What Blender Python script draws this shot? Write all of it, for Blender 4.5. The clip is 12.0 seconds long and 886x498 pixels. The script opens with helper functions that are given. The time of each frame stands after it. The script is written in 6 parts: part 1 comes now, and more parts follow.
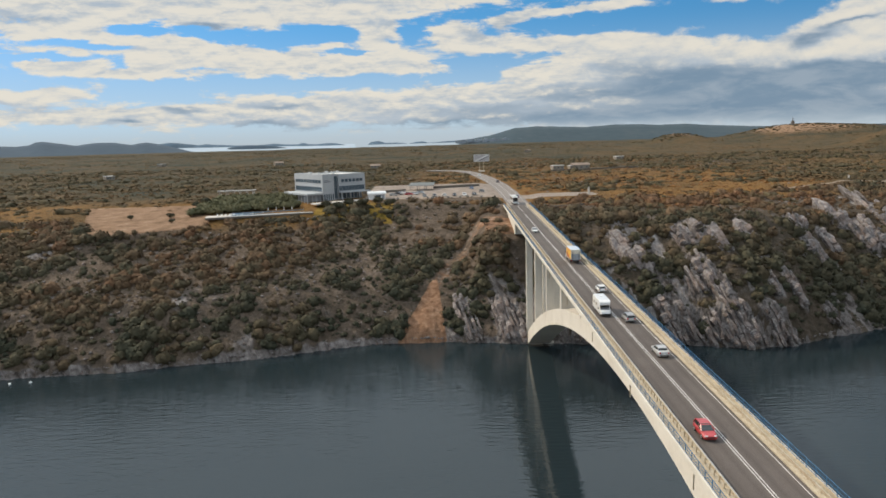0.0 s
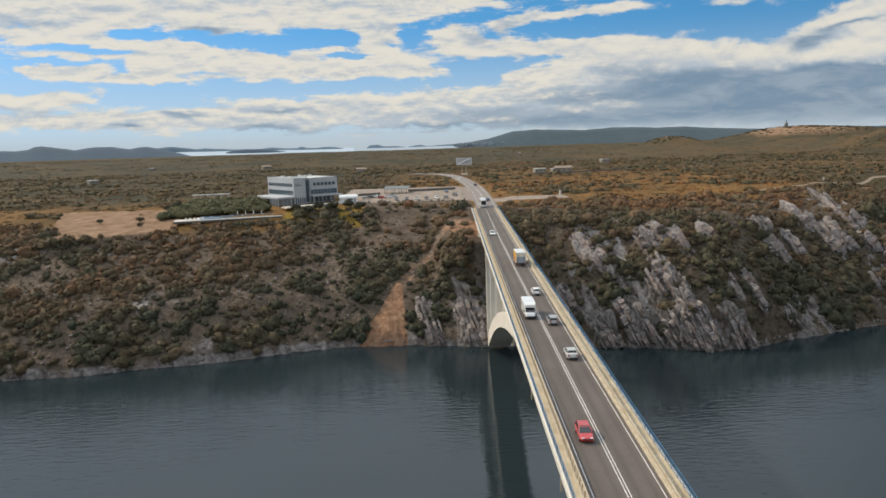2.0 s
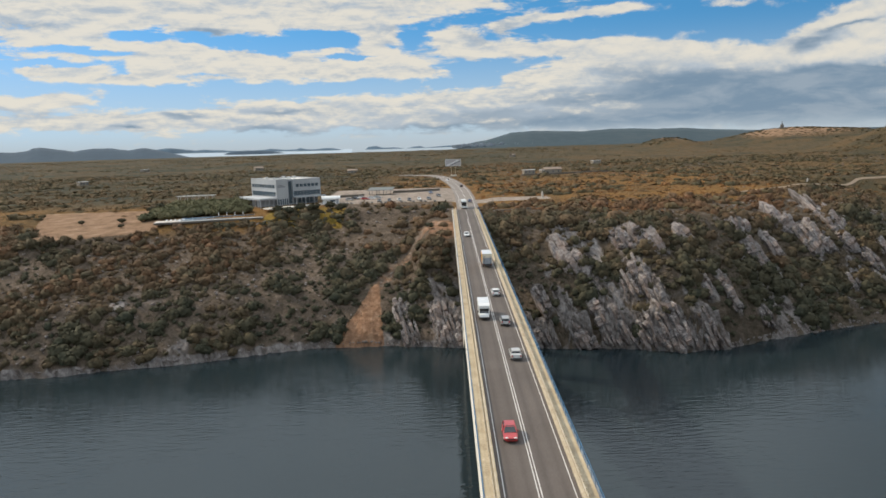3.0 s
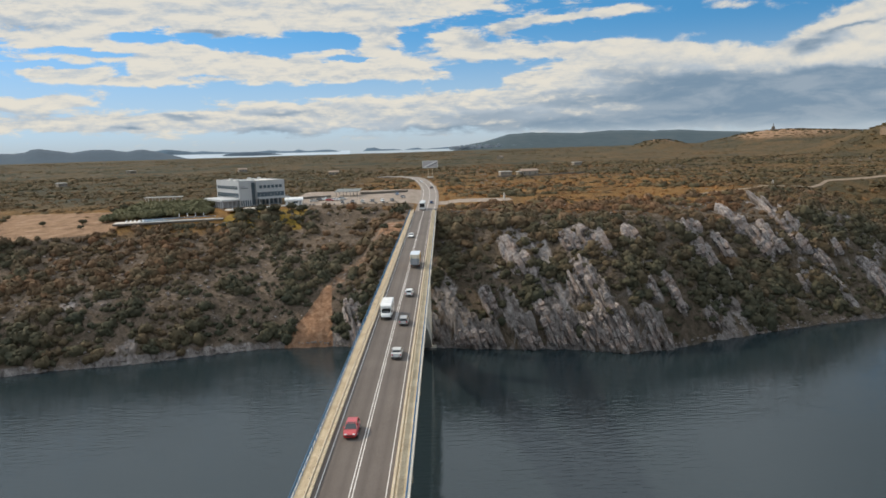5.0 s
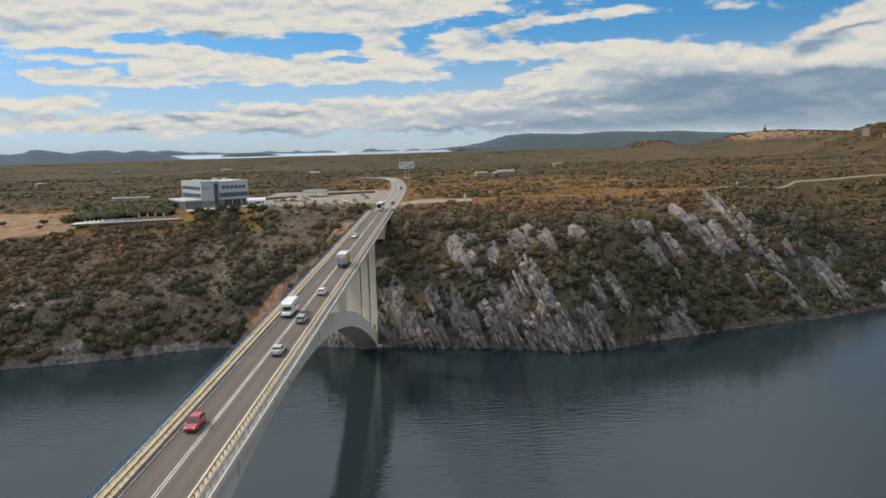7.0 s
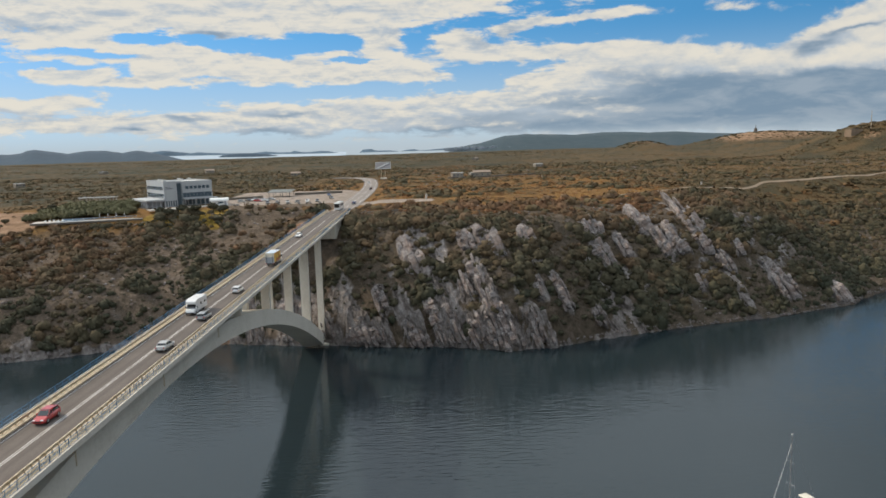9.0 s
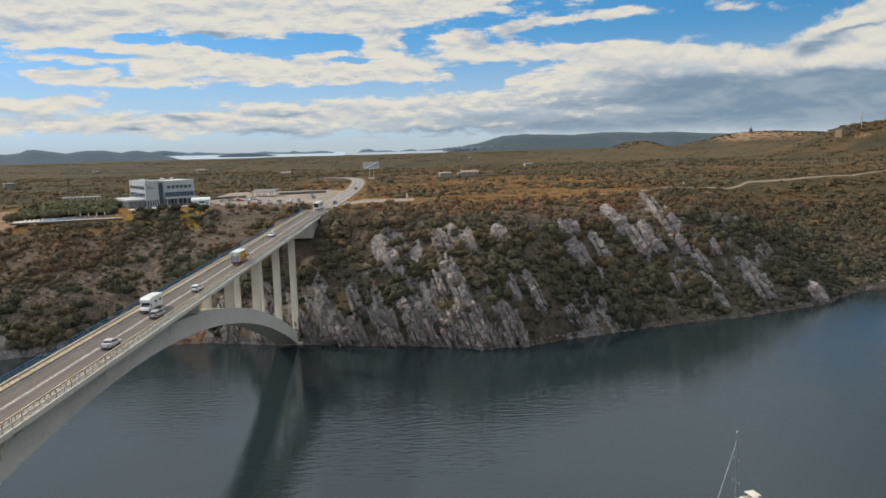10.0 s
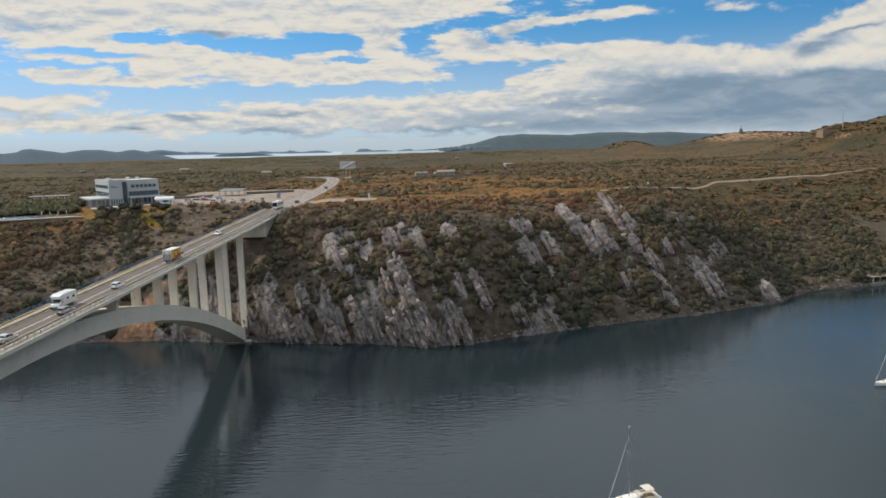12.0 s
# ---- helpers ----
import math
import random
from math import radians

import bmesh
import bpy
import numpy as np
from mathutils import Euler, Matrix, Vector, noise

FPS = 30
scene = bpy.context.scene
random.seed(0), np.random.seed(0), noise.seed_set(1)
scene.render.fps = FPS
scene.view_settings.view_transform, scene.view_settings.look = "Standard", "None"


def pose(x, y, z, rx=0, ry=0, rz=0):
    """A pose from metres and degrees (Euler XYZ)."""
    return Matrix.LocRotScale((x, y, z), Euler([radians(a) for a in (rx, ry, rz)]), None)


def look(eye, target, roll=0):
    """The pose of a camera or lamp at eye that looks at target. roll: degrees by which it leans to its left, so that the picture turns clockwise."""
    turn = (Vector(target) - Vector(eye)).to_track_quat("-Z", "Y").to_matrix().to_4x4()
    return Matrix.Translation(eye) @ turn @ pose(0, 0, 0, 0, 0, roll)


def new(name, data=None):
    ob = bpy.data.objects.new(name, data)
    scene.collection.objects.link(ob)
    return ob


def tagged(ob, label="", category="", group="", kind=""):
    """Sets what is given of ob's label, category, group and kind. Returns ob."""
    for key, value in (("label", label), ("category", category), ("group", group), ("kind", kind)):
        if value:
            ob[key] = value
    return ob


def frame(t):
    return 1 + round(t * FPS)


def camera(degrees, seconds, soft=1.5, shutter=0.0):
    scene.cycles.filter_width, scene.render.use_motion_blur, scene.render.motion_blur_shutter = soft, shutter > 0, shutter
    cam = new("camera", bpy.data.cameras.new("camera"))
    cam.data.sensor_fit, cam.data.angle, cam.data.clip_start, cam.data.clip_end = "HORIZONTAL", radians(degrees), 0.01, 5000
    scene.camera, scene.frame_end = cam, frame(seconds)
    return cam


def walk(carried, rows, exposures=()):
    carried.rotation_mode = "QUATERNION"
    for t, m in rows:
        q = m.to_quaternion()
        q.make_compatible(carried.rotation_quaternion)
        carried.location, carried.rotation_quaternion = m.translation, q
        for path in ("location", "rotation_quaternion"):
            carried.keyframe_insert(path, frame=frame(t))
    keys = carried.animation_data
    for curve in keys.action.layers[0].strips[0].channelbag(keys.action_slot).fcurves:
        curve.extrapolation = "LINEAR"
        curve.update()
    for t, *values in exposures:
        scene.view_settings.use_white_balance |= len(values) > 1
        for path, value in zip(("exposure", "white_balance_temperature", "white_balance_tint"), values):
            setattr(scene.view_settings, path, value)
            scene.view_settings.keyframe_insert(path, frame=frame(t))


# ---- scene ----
# camera: seconds, x, y, z, yaw, pitch, roll
cam = camera(64.0, 12.0, soft=1.65)
PATH = [
    (0.0, 0.341, 0.031, 72.763, -1.148, -8.848, -1.609),
    (0.5, 3.406, 0.011, 72.627, -1.119, -8.778, -1.677),
    (1.0, 6.879, -0.097, 72.511, -1.101, -8.706, -1.723),
    (1.5, 10.683, -0.292, 72.406, -1.091, -8.638, -1.752),
    (2.0, 14.756, -0.571, 72.305, -1.085, -8.575, -1.768),
    (2.5, 19.049, -0.926, 72.202, -1.080, -8.520, -1.774),
    (3.0, 23.520, -1.349, 72.096, -1.074, -8.473, -1.773),
    (5.0, 42.588, -3.521, 71.619, -1.016, -8.348, -1.739),
    (5.5, 47.536, -4.139, 71.487, -0.992, -8.327, -1.729),
    (6.0, 52.517, -4.772, 71.350, -0.967, -8.308, -1.720),
    (6.5, 57.515, -5.418, 71.208, -0.941, -8.290, -1.711),
    (7.0, 62.514, -6.072, 71.060, -0.917, -8.273, -1.702),
    (9.0, 82.259, -8.773, 70.416, -0.863, -8.224, -1.655),
    (9.5, 87.093, -9.475, 70.244, -0.864, -8.219, -1.638),
    (10.0, 91.889, -10.188, 70.072, -0.871, -8.218, -1.619),
    (10.5, 96.661, -10.913, 69.906, -0.882, -8.221, -1.597),
    (11.0, 101.435, -11.644, 69.753, -0.892, -8.226, -1.574),
    (11.5, 106.251, -12.374, 69.626, -0.896, -8.232, -1.551),
    (12.0, 111.165, -13.088, 69.540, -0.887, -8.233, -1.530),
]
walk(cam, [(t, pose(x, y, z, 90 + pitch, 0, yaw) @ pose(0, 0, 0, 0, 0, roll)) for t, x, y, z, yaw, pitch, roll in PATH])

# ---------------------------------------------------------------- world and sun
SUN_AZ, SUN_EL = radians(-63), radians(38)      # azimuth from +y towards +x


def build_world():
    world = bpy.data.worlds.new("sky_world")
    scene.world = world
    world.use_nodes = True
    nt = world.node_tree
    nt.nodes.clear()
    N, L = nt.nodes.new, nt.links.new

    def m(op, a, b=None, c=None):
        n = N("ShaderNodeMath")
        n.operation = op
        for i, v in enumerate((a, b, c)):
            if v is None:
                continue
            if isinstance(v, (int, float)):
                n.inputs[i].default_value = v
            else:
                L(v, n.inputs[i])
        return n.outputs[0]

    def ramp(v, a, b, lo=0.0, hi=1.0):
        n = N("ShaderNodeMapRange")
        n.interpolation_type = "SMOOTHSTEP"
        L(v, n.inputs[0])
        for i, w in enumerate((a, b, lo, hi)):
            n.inputs[i + 1].default_value = w
        return n.outputs[0]

    def mix(f, a, b):
        n = N("ShaderNodeMix")
        n.data_type = "RGBA"
        if isinstance(f, (int, float)):
            n.inputs[0].default_value = f
        else:
            L(f, n.inputs[0])
        for i, v in ((6, a), (7, b)):
            if isinstance(v, tuple):
                n.inputs[i].default_value = (*v, 1)
            else:
                L(v, n.inputs[i])
        return n.outputs[2]

    def xyz(x, y, z):
        n = N("ShaderNodeCombineXYZ")
        for i, v in enumerate((x, y, z)):
            if isinstance(v, (int, float)):
                n.inputs[i].default_value = v
            else:
                L(v, n.inputs[i])
        return n.outputs[0]

    def fbm(v, scale, detail=6, rough=0.55, dist=0.0):
        n = N("ShaderNodeTexNoise")
        n.inputs["Scale"].default_value, n.inputs["Detail"].default_value = scale, detail
        n.inputs["Roughness"].default_value, n.inputs["Distortion"].default_value = rough, dist
        L(v, n.inputs["Vector"])
        return n.outputs[0]

    tc = N("ShaderNodeTexCoord")
    sep = N("ShaderNodeSeparateXYZ")
    L(tc.outputs["Generated"], sep.inputs[0])
    x, y, z = sep.outputs
    az = m("ARCTAN2", x, y)
    el = m("ARCSINE", z)

    sky = N("ShaderNodeTexSky")
    sky.sky_type, sky.sun_disc = "NISHITA", False
    sky.sun_elevation, sky.sun_rotation = SUN_EL, SUN_AZ
    sky.air_density, sky.dust_density, sky.ozone_density = 1.0, 0.2, 0.0
    lift = N("ShaderNodeVectorMath")
    lift.operation = "NORMALIZE"
    L(xyz(x, y, m("ADD", m("MAXIMUM", z, 0.0), 0.45)), lift.inputs[0])
    L(lift.outputs[0], sky.inputs[0])
    deep = N("ShaderNodeHueSaturation")
    deep.inputs["Saturation"].default_value, deep.inputs["Hue"].default_value = 1.40, 0.487
    L(sky.outputs[0], deep.inputs["Color"])
    blue = N("ShaderNodeVectorMath")
    blue.operation = "SCALE"
    L(deep.outputs[0], blue.inputs[0])
    blue.inputs["Scale"].default_value = SKY_STRENGTH
    haze = mix(ramp(el, 0.0, 0.17, 0.85, 0.0), blue.outputs[0], (0.56, 0.67, 0.72))

    # cloud cover: rounded, tilted banks by azimuth and height, broken up by noise
    flat = xyz(az, el, 0.0)
    wob = N("ShaderNodeTexNoise")
    wob.inputs["Scale"].default_value, wob.inputs["Detail"].default_value = 1.0, 5
    L(xyz(m("MULTIPLY", az, 26.0), m("MULTIPLY", el, 60.0), 2.6), wob.inputs["Vector"])
    push = N("ShaderNodeVectorMath")
    push.operation = "MULTIPLY_ADD"
    L(wob.outputs["Color"], push.inputs[0])
    push.inputs[1].default_value, push.inputs[2].default_value = (0.050, 0.020, 0.0), (-0.025, -0.010, 0.0)
    bent = N("ShaderNodeVectorMath")
    bent.operation = "ADD"
    L(flat, bent.inputs[0])
    L(push.outputs[0], bent.inputs[1])
    bent = bent.outputs[0]

    split = N("ShaderNodeSeparateXYZ")
    L(bent, split.inputs[0])
    bx, by = split.outputs[0], split.outputs[1]

    def bank(u0, v0, su, sv, tilt, amp):
        k = math.tan(radians(tilt))
        a = m("DIVIDE", m("SUBTRACT", bx, u0), su)
        b = m("DIVIDE", m("SUBTRACT", m("MULTIPLY_ADD", bx, -k, by) if tilt else by, v0 - k * u0), sv)
        r2 = m("ADD", m("MULTIPLY", a, a), m("MULTIPLY", b, b))
        return m("MULTIPLY", m("POWER", 2.718, m("MULTIPLY", r2, -0.85)), amp)

    def total(rows):
        out = None
        for row in rows:
            b = bank(*row)
            out = b if out is None else m("ADD", out, b)
        return out

    def density(dv):
        e = m("ADD", el, dv)
        p = xyz(m("MULTIPLY", az, 20.0), m("MULTIPLY", e, 58.0), 0.37)
        big = fbm(p, 1.0, 12, 0.64, 0.35)
        streaks = fbm(xyz(m("MULTIPLY", az, 17.0), m("MULTIPLY", e, 130.0), 4.1), 1.0, 6, 0.62)
        west = m("ADD", m("MULTIPLY_ADD", big, 2.1, -1.03), m("MULTIPLY_ADD", streaks, 0.75, -0.37))
        heap = fbm(xyz(m("MULTIPLY", az, 25.0), m("MULTIPLY", e, 40.0), 9.2), 1.0, 10, 0.58, 0.2)
        east = m("MULTIPLY_ADD", heap, 1.7, -0.84)
        side = ramp(az, 0.16, 0.36, 0.0, 0.85)
        return m("ADD", west, m("MULTIPLY", side, m("SUBTRACT", east, west)))

    cover = m("MINIMUM", total(SHEET_HIGH + VEIL_WEST + SHEET_LOW + BANK_LOW + CUMULUS_EAST), 1.15)
    cover = m("MAXIMUM", m("ADD", cover, total(GAPS)), -0.15)
    cover = m("ADD", cover, ramp(el, 0.20, 0.30, 0.0, 0.75))
    cover = m("ADD", cover, ramp(az, 0.58, 0.72, 0.0, 1.0))
    d0 = m("ADD", density(0.0), cover)
    d1 = m("ADD", density(0.008), cover)
    mask = ramp(d0, 0.18, 0.66)
    # bright where the cloud thins out upwards, grey below
    fine = fbm(xyz(m("MULTIPLY", az, 30.0), m("MULTIPLY", el, 85.0), 1.7), 1.0, 7, 0.6)
    lit = m("MULTIPLY_ADD", m("SUBTRACT", d0, d1), 1.1, 0.68)
    lit = m("ADD", lit, m("MULTIPLY_ADD", fine, 0.62, -0.30))
    grey = total(GREYS_WEST + GREYS_LOW + GREYS_EAST)
    puff = fbm(xyz(m("MULTIPLY", az, 15.0), m("MULTIPLY", el, 52.0), 7.3), 1.0, 8, 0.58, 0.3)
    grey = m("MULTIPLY", grey, m("MULTIPLY_ADD", puff, 1.3, 0.42))
    lit = m("ADD", m("SUBTRACT", lit, grey), m("MULTIPLY", ramp(grey, 0.1, 0.6), m("MULTIPLY_ADD", puff, 1.5, -0.78)))
    # low over the horizon the clouds are greyer
    lit = m("SUBTRACT", lit, m("MULTIPLY", ramp(el, 0.075, 0.02), m("MULTIPLY_ADD", puff, -0.9, 0.65)))
    shade = mix(ramp(grey, 0.2, 0.9), (0.46, 0.52, 0.58), (0.185, 0.27, 0.365))
    shade = mix(ramp(puff, 0.38, 0.66, 0.0, 0.55), shade, (0.40, 0.455, 0.51))
    cloud = mix(ramp(lit, -0.1, 0.95), shade, (0.795, 0.742, 0.638))
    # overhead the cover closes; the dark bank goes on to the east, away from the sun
    cloud = mix(ramp(el, 0.19, 0.26), cloud, (0.60, 0.665, 0.72))
    # above the view it is brightened as fill light and for the water
    cloud = mix(ramp(el, 0.34, 0.50), cloud, (1.02, 1.12, 1.20))
    cloud = mix(ramp(el, 0.60, 0.95), cloud, (1.26, 1.36, 1.47))
    # out of view, the bank is darkened to shade east faces and the water
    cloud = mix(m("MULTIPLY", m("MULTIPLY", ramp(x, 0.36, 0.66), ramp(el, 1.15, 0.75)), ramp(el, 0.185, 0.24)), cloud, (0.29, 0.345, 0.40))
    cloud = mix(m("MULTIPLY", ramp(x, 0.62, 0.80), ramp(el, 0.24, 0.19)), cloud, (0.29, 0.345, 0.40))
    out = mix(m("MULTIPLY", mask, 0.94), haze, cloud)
    low = mix(ramp(el, -0.004, 0.030), (0.47, 0.545, 0.60), out)
    bg = N("ShaderNodeBackground")
    L(low, bg.inputs[0])
    bg.inputs[1].default_value = 1.0
    o = N("ShaderNodeOutputWorld")
    L(bg.outputs[0], o.inputs[0])


SKY_STRENGTH = 0.175
# cloud banks: azimuth, elevation, half width, half height (radians), tilt (degrees), amount
SHEET_HIGH = [
    (-0.470, 0.173, 0.126, 0.020, 3, 1.00), (-0.309, 0.181, 0.138, 0.024, 2, 1.00), (-0.173, 0.182, 0.126, 0.022, 0, 1.10), (-0.022, 0.193, 0.145, 0.016, -1, 1.10),
    (-0.066, 0.155, 0.032, 0.031, -9, 1.10), (-0.115, 0.165, 0.045, 0.010, 0, 0.70), (-0.467, 0.140, 0.073, 0.009, 2, 0.90), (-0.354, 0.131, 0.054, 0.009, 6, 0.50),
    (-0.241, 0.159, 0.043, 0.008, 1, 0.70), (-0.410, 0.154, 0.038, 0.006, 2, 0.50),
]
VEIL_WEST = [
    (-0.440, 0.035, 0.120, 0.013, -1, 0.62), (-0.493, 0.060, 0.042, 0.010, -0, 0.45), (-0.318, 0.074, 0.104, 0.007, -0, 0.22), (-0.377, 0.095, 0.080, 0.009, 0, 0.35), (-0.487, 0.120, 0.065, 0.009, 2, 0.35),
]
SHEET_LOW = [
    (-0.314, 0.118, 0.083, 0.015, 1, 1.00), (-0.208, 0.108, 0.103, 0.016, 0, 1.05), (-0.103, 0.102, 0.107, 0.013, -1, 1.00), (-0.010, 0.099, 0.047, 0.007, -5, 0.90),
    (-0.124, 0.129, 0.017, 0.007, -1, 0.70), (-0.041, 0.113, 0.046, 0.005, 3, 0.60), (-0.441, 0.098, 0.034, 0.009, 1, 0.90), (-0.488, 0.101, 0.020, 0.007, 1, 0.80),
    (-0.364, 0.092, 0.040, 0.006, 0, 0.70), (-0.511, 0.114, 0.035, 0.002, 2, 0.50), (-0.468, 0.068, 0.040, 0.009, 2, 0.95), (-0.519, 0.064, 0.029, 0.007, 0, 0.90),
    (-0.414, 0.074, 0.010, 0.004, 0, 0.45),
]
BANK_LOW = [
    (-0.106, 0.042, 0.155, 0.020, 2, 0.85), (0.059, 0.051, 0.125, 0.020, 2, 0.90), (-0.270, 0.043, 0.116, 0.014, 1, 0.75), (-0.459, 0.037, 0.081, 0.011, -1, 0.50),
    (0.175, 0.028, 0.123, 0.018, -2, 0.80), (0.257, 0.081, 0.095, 0.030, 5, 1.15), (0.198, 0.100, 0.059, 0.011, 25, 0.60), (0.137, 0.088, 0.026, 0.007, 12, 0.80),
    (0.329, 0.088, 0.039, 0.021, -3, 0.80), (0.337, 0.033, 0.120, 0.021, -2, 0.90), (0.483, 0.061, 0.149, 0.025, 0, 1.25), (0.521, 0.022, 0.120, 0.018, -3, 0.90),
]
CUMULUS_EAST = [
    (0.061, 0.135, 0.039, 0.015, -13, 1.00), (0.038, 0.145, 0.019, 0.012, -2, 0.50), (0.114, 0.123, 0.100, 0.007, -0, 1.00), (0.250, 0.118, 0.110, 0.006, -1, 1.05),
    (0.153, 0.159, 0.056, 0.006, 4, 0.90), (0.253, 0.166, 0.045, 0.006, 2, 1.05), (0.115, 0.148, 0.020, 0.013, 17, 0.55), (0.406, 0.094, 0.030, 0.011, 12, 1.30),
    (0.379, 0.086, 0.024, 0.008, 18, 0.90), (0.463, 0.096, 0.037, 0.015, 22, 1.35), (0.512, 0.106, 0.046, 0.022, 20, 1.50), (0.557, 0.124, 0.041, 0.029, 27, 1.60),
    (0.617, 0.126, 0.065, 0.049, 17, 1.60), (0.409, 0.164, 0.046, 0.006, -6, 0.45),
]
GAPS = [
    (-0.366, 0.147, 0.033, 0.006, -3, -0.80), (-0.302, 0.143, 0.018, 0.005, -20, -0.60), (-0.206, 0.135, 0.066, 0.009, 0, -0.70), (-0.116, 0.144, 0.034, 0.007, -1, -0.70),
    (-0.432, 0.125, 0.044, 0.003, -2, -0.80), (-0.386, 0.102, 0.017, 0.003, 1, -0.60), (-0.286, 0.099, 0.018, 0.003, 0, -0.60), (-0.464, 0.110, 0.061, 0.004, -1, -0.70),
    (-0.102, 0.119, 0.046, 0.003, -1, -0.80), (-0.217, 0.078, 0.244, 0.006, 1, -0.70), (0.068, 0.096, 0.054, 0.009, 1, -0.60), (-0.342, 0.023, 0.207, 0.005, -1, -0.20),
]
GREYS_WEST = [
    (-0.484, 0.152, 0.053, 0.007, 3, 0.45), (-0.277, 0.153, 0.039, 0.007, 1, 0.70), (-0.482, 0.171, 0.053, 0.005, 3, 0.35), (-0.336, 0.180, 0.074, 0.005, 2, 0.30),
    (-0.076, 0.184, 0.068, 0.009, -1, 0.30), (-0.047, 0.151, 0.020, 0.019, -1, 0.25), (0.069, 0.139, 0.026, 0.010, -21, 0.45), (-0.228, 0.027, 0.044, 0.006, -1, 0.50),
]
GREYS_LOW = [
    (-0.153, 0.017, 0.130, 0.006, -2, 0.60), (-0.327, 0.046, 0.028, 0.004, -1, 0.60), (-0.387, 0.033, 0.023, 0.004, -1, 0.80), (-0.204, 0.050, 0.045, 0.004, 1, 0.55),
    (0.019, 0.020, 0.118, 0.007, -2, 0.60), (-0.074, 0.050, 0.117, 0.006, 2, 0.30), (0.082, 0.039, 0.094, 0.005, 1, 0.35), (0.115, 0.149, 0.020, 0.012, 7, 0.50),
    (-0.494, 0.047, 0.054, 0.006, 0, 0.30),
]
GREYS_EAST = [
    (0.483, 0.061, 0.149, 0.017, -0, 1.00), (0.555, 0.064, 0.074, 0.014, 0, 0.75), (0.344, 0.069, 0.083, 0.018, 2, 0.60), (0.250, 0.053, 0.133, 0.006, -0, 0.55),
    (0.491, 0.109, 0.029, 0.009, 12, 0.85), (0.534, 0.125, 0.040, 0.003, 3, 0.80), (0.372, 0.025, 0.179, 0.015, -2, 0.80), (0.533, 0.024, 0.113, 0.015, -3, 0.85),
    (0.265, 0.092, 0.058, 0.017, -3, 0.40), (0.159, 0.023, 0.146, 0.010, -2, 0.60), (0.426, 0.040, 0.099, 0.006, -1, 0.40), (0.160, 0.063, 0.092, 0.007, 2, 0.30),
]
build_world()

sun = new("sun", bpy.data.lights.new("sun", "SUN"))
sun.data.energy, sun.data.angle, sun.data.color = 3.5, radians(1.5), (1.0, 0.84, 0.64)
sun_way = Vector((math.sin(SUN_AZ) * math.cos(SUN_EL), math.cos(SUN_AZ) * math.cos(SUN_EL), math.sin(SUN_EL)))
sun.matrix_world = look(sun_way * 300, (0, 0, 0))
scene.view_settings.exposure = 0.0


# ---------------------------------------------------------------- materials
def material(name, base=(0.5, 0.5, 0.5), rough=0.8, metal=0.0, dark=None, light=None, scale=1.0, fine=8.0, mottle=0.5,
             bump=0.0, bump_scale=6.0, attribute="", tint=0.0, per_object=0.0):
    """A node material: base colour broken up by coarse and fine noise between dark and light, with bump."""
    mat = bpy.data.materials.new(name)
    mat.use_nodes = True
    nt = mat.node_tree
    N, L = nt.nodes.new, nt.links.new
    p = nt.nodes["Principled BSDF"]
    p.inputs["Roughness"].default_value, p.inputs["Metallic"].default_value = rough, metal
    dark = dark or tuple(c * 0.72 for c in base)
    light = light or tuple(min(1, c * 1.2) for c in base)
    tc = N("ShaderNodeTexCoord")
    fac = []
    for s, d in ((scale, 5), (fine, 6)):
        n = N("ShaderNodeTexNoise")
        n.inputs["Scale"].default_value, n.inputs["Detail"].default_value, n.inputs["Roughness"].default_value = s, d, 0.6
        L(tc.outputs["Object"], n.inputs["Vector"])
        fac.append(n.outputs[0])
    mm = N("ShaderNodeMix")
    mm.inputs[0].default_value = mottle
    L(fac[0], mm.inputs[2])
    L(fac[1], mm.inputs[3])
    ramp = N("ShaderNodeValToRGB")
    e = ramp.color_ramp.elements
    e[0].position, e[0].color = 0.34, (*dark, 1)
    e[1].position, e[1].color = 0.66, (*light, 1)
    mid = e.new(0.5)
    mid.color = (*base, 1)
    L(mm.outputs[0], ramp.inputs[0])
    col = ramp.outputs[0]
    if attribute or per_object:
        hsv = N("ShaderNodeHueSaturation")
        if attribute:
            a = N("ShaderNodeAttribute")
            a.attribute_name = attribute
            src = a.outputs["Fac"]
        else:
            a = N("ShaderNodeObjectInfo")
            src = a.outputs["Random"]
        amount = tint or per_object
        mr = N("ShaderNodeMapRange")
        L(src, mr.inputs[0])
        mr.inputs[3].default_value, mr.inputs[4].default_value = 1 - amount, 1 + amount
        L(mr.outputs[0], hsv.inputs["Value"])
        if attribute:
            mh = N("ShaderNodeMapRange")
            L(src, mh.inputs[0])
            mh.inputs[3].default_value, mh.inputs[4].default_value = 0.525, 0.475
            L(mh.outputs[0], hsv.inputs["Hue"])
        L(col, hsv.inputs["Color"])
        col = hsv.outputs[0]
    L(col, p.inputs["Base Color"])
    if bump:
        n = N("ShaderNodeTexNoise")
        n.inputs["Scale"].default_value, n.inputs["Detail"].default_value = bump_scale, 6
        L(tc.outputs["Object"], n.inputs["Vector"])
        b = N("ShaderNodeBump")
        b.inputs["Strength"].default_value, b.inputs["Distance"].default_value = min(1, bump), 0.1
        L(n.outputs[0], b.inputs["Height"])
        L(b.outputs[0], p.inputs["Normal"])
    return mat


def plain(name, base, rough=0.5, metal=0.0):
    return material(name, base, rough, metal, tuple(c * 0.9 for c in base), tuple(min(1, c * 1.06) for c in base), 0.8, 20)


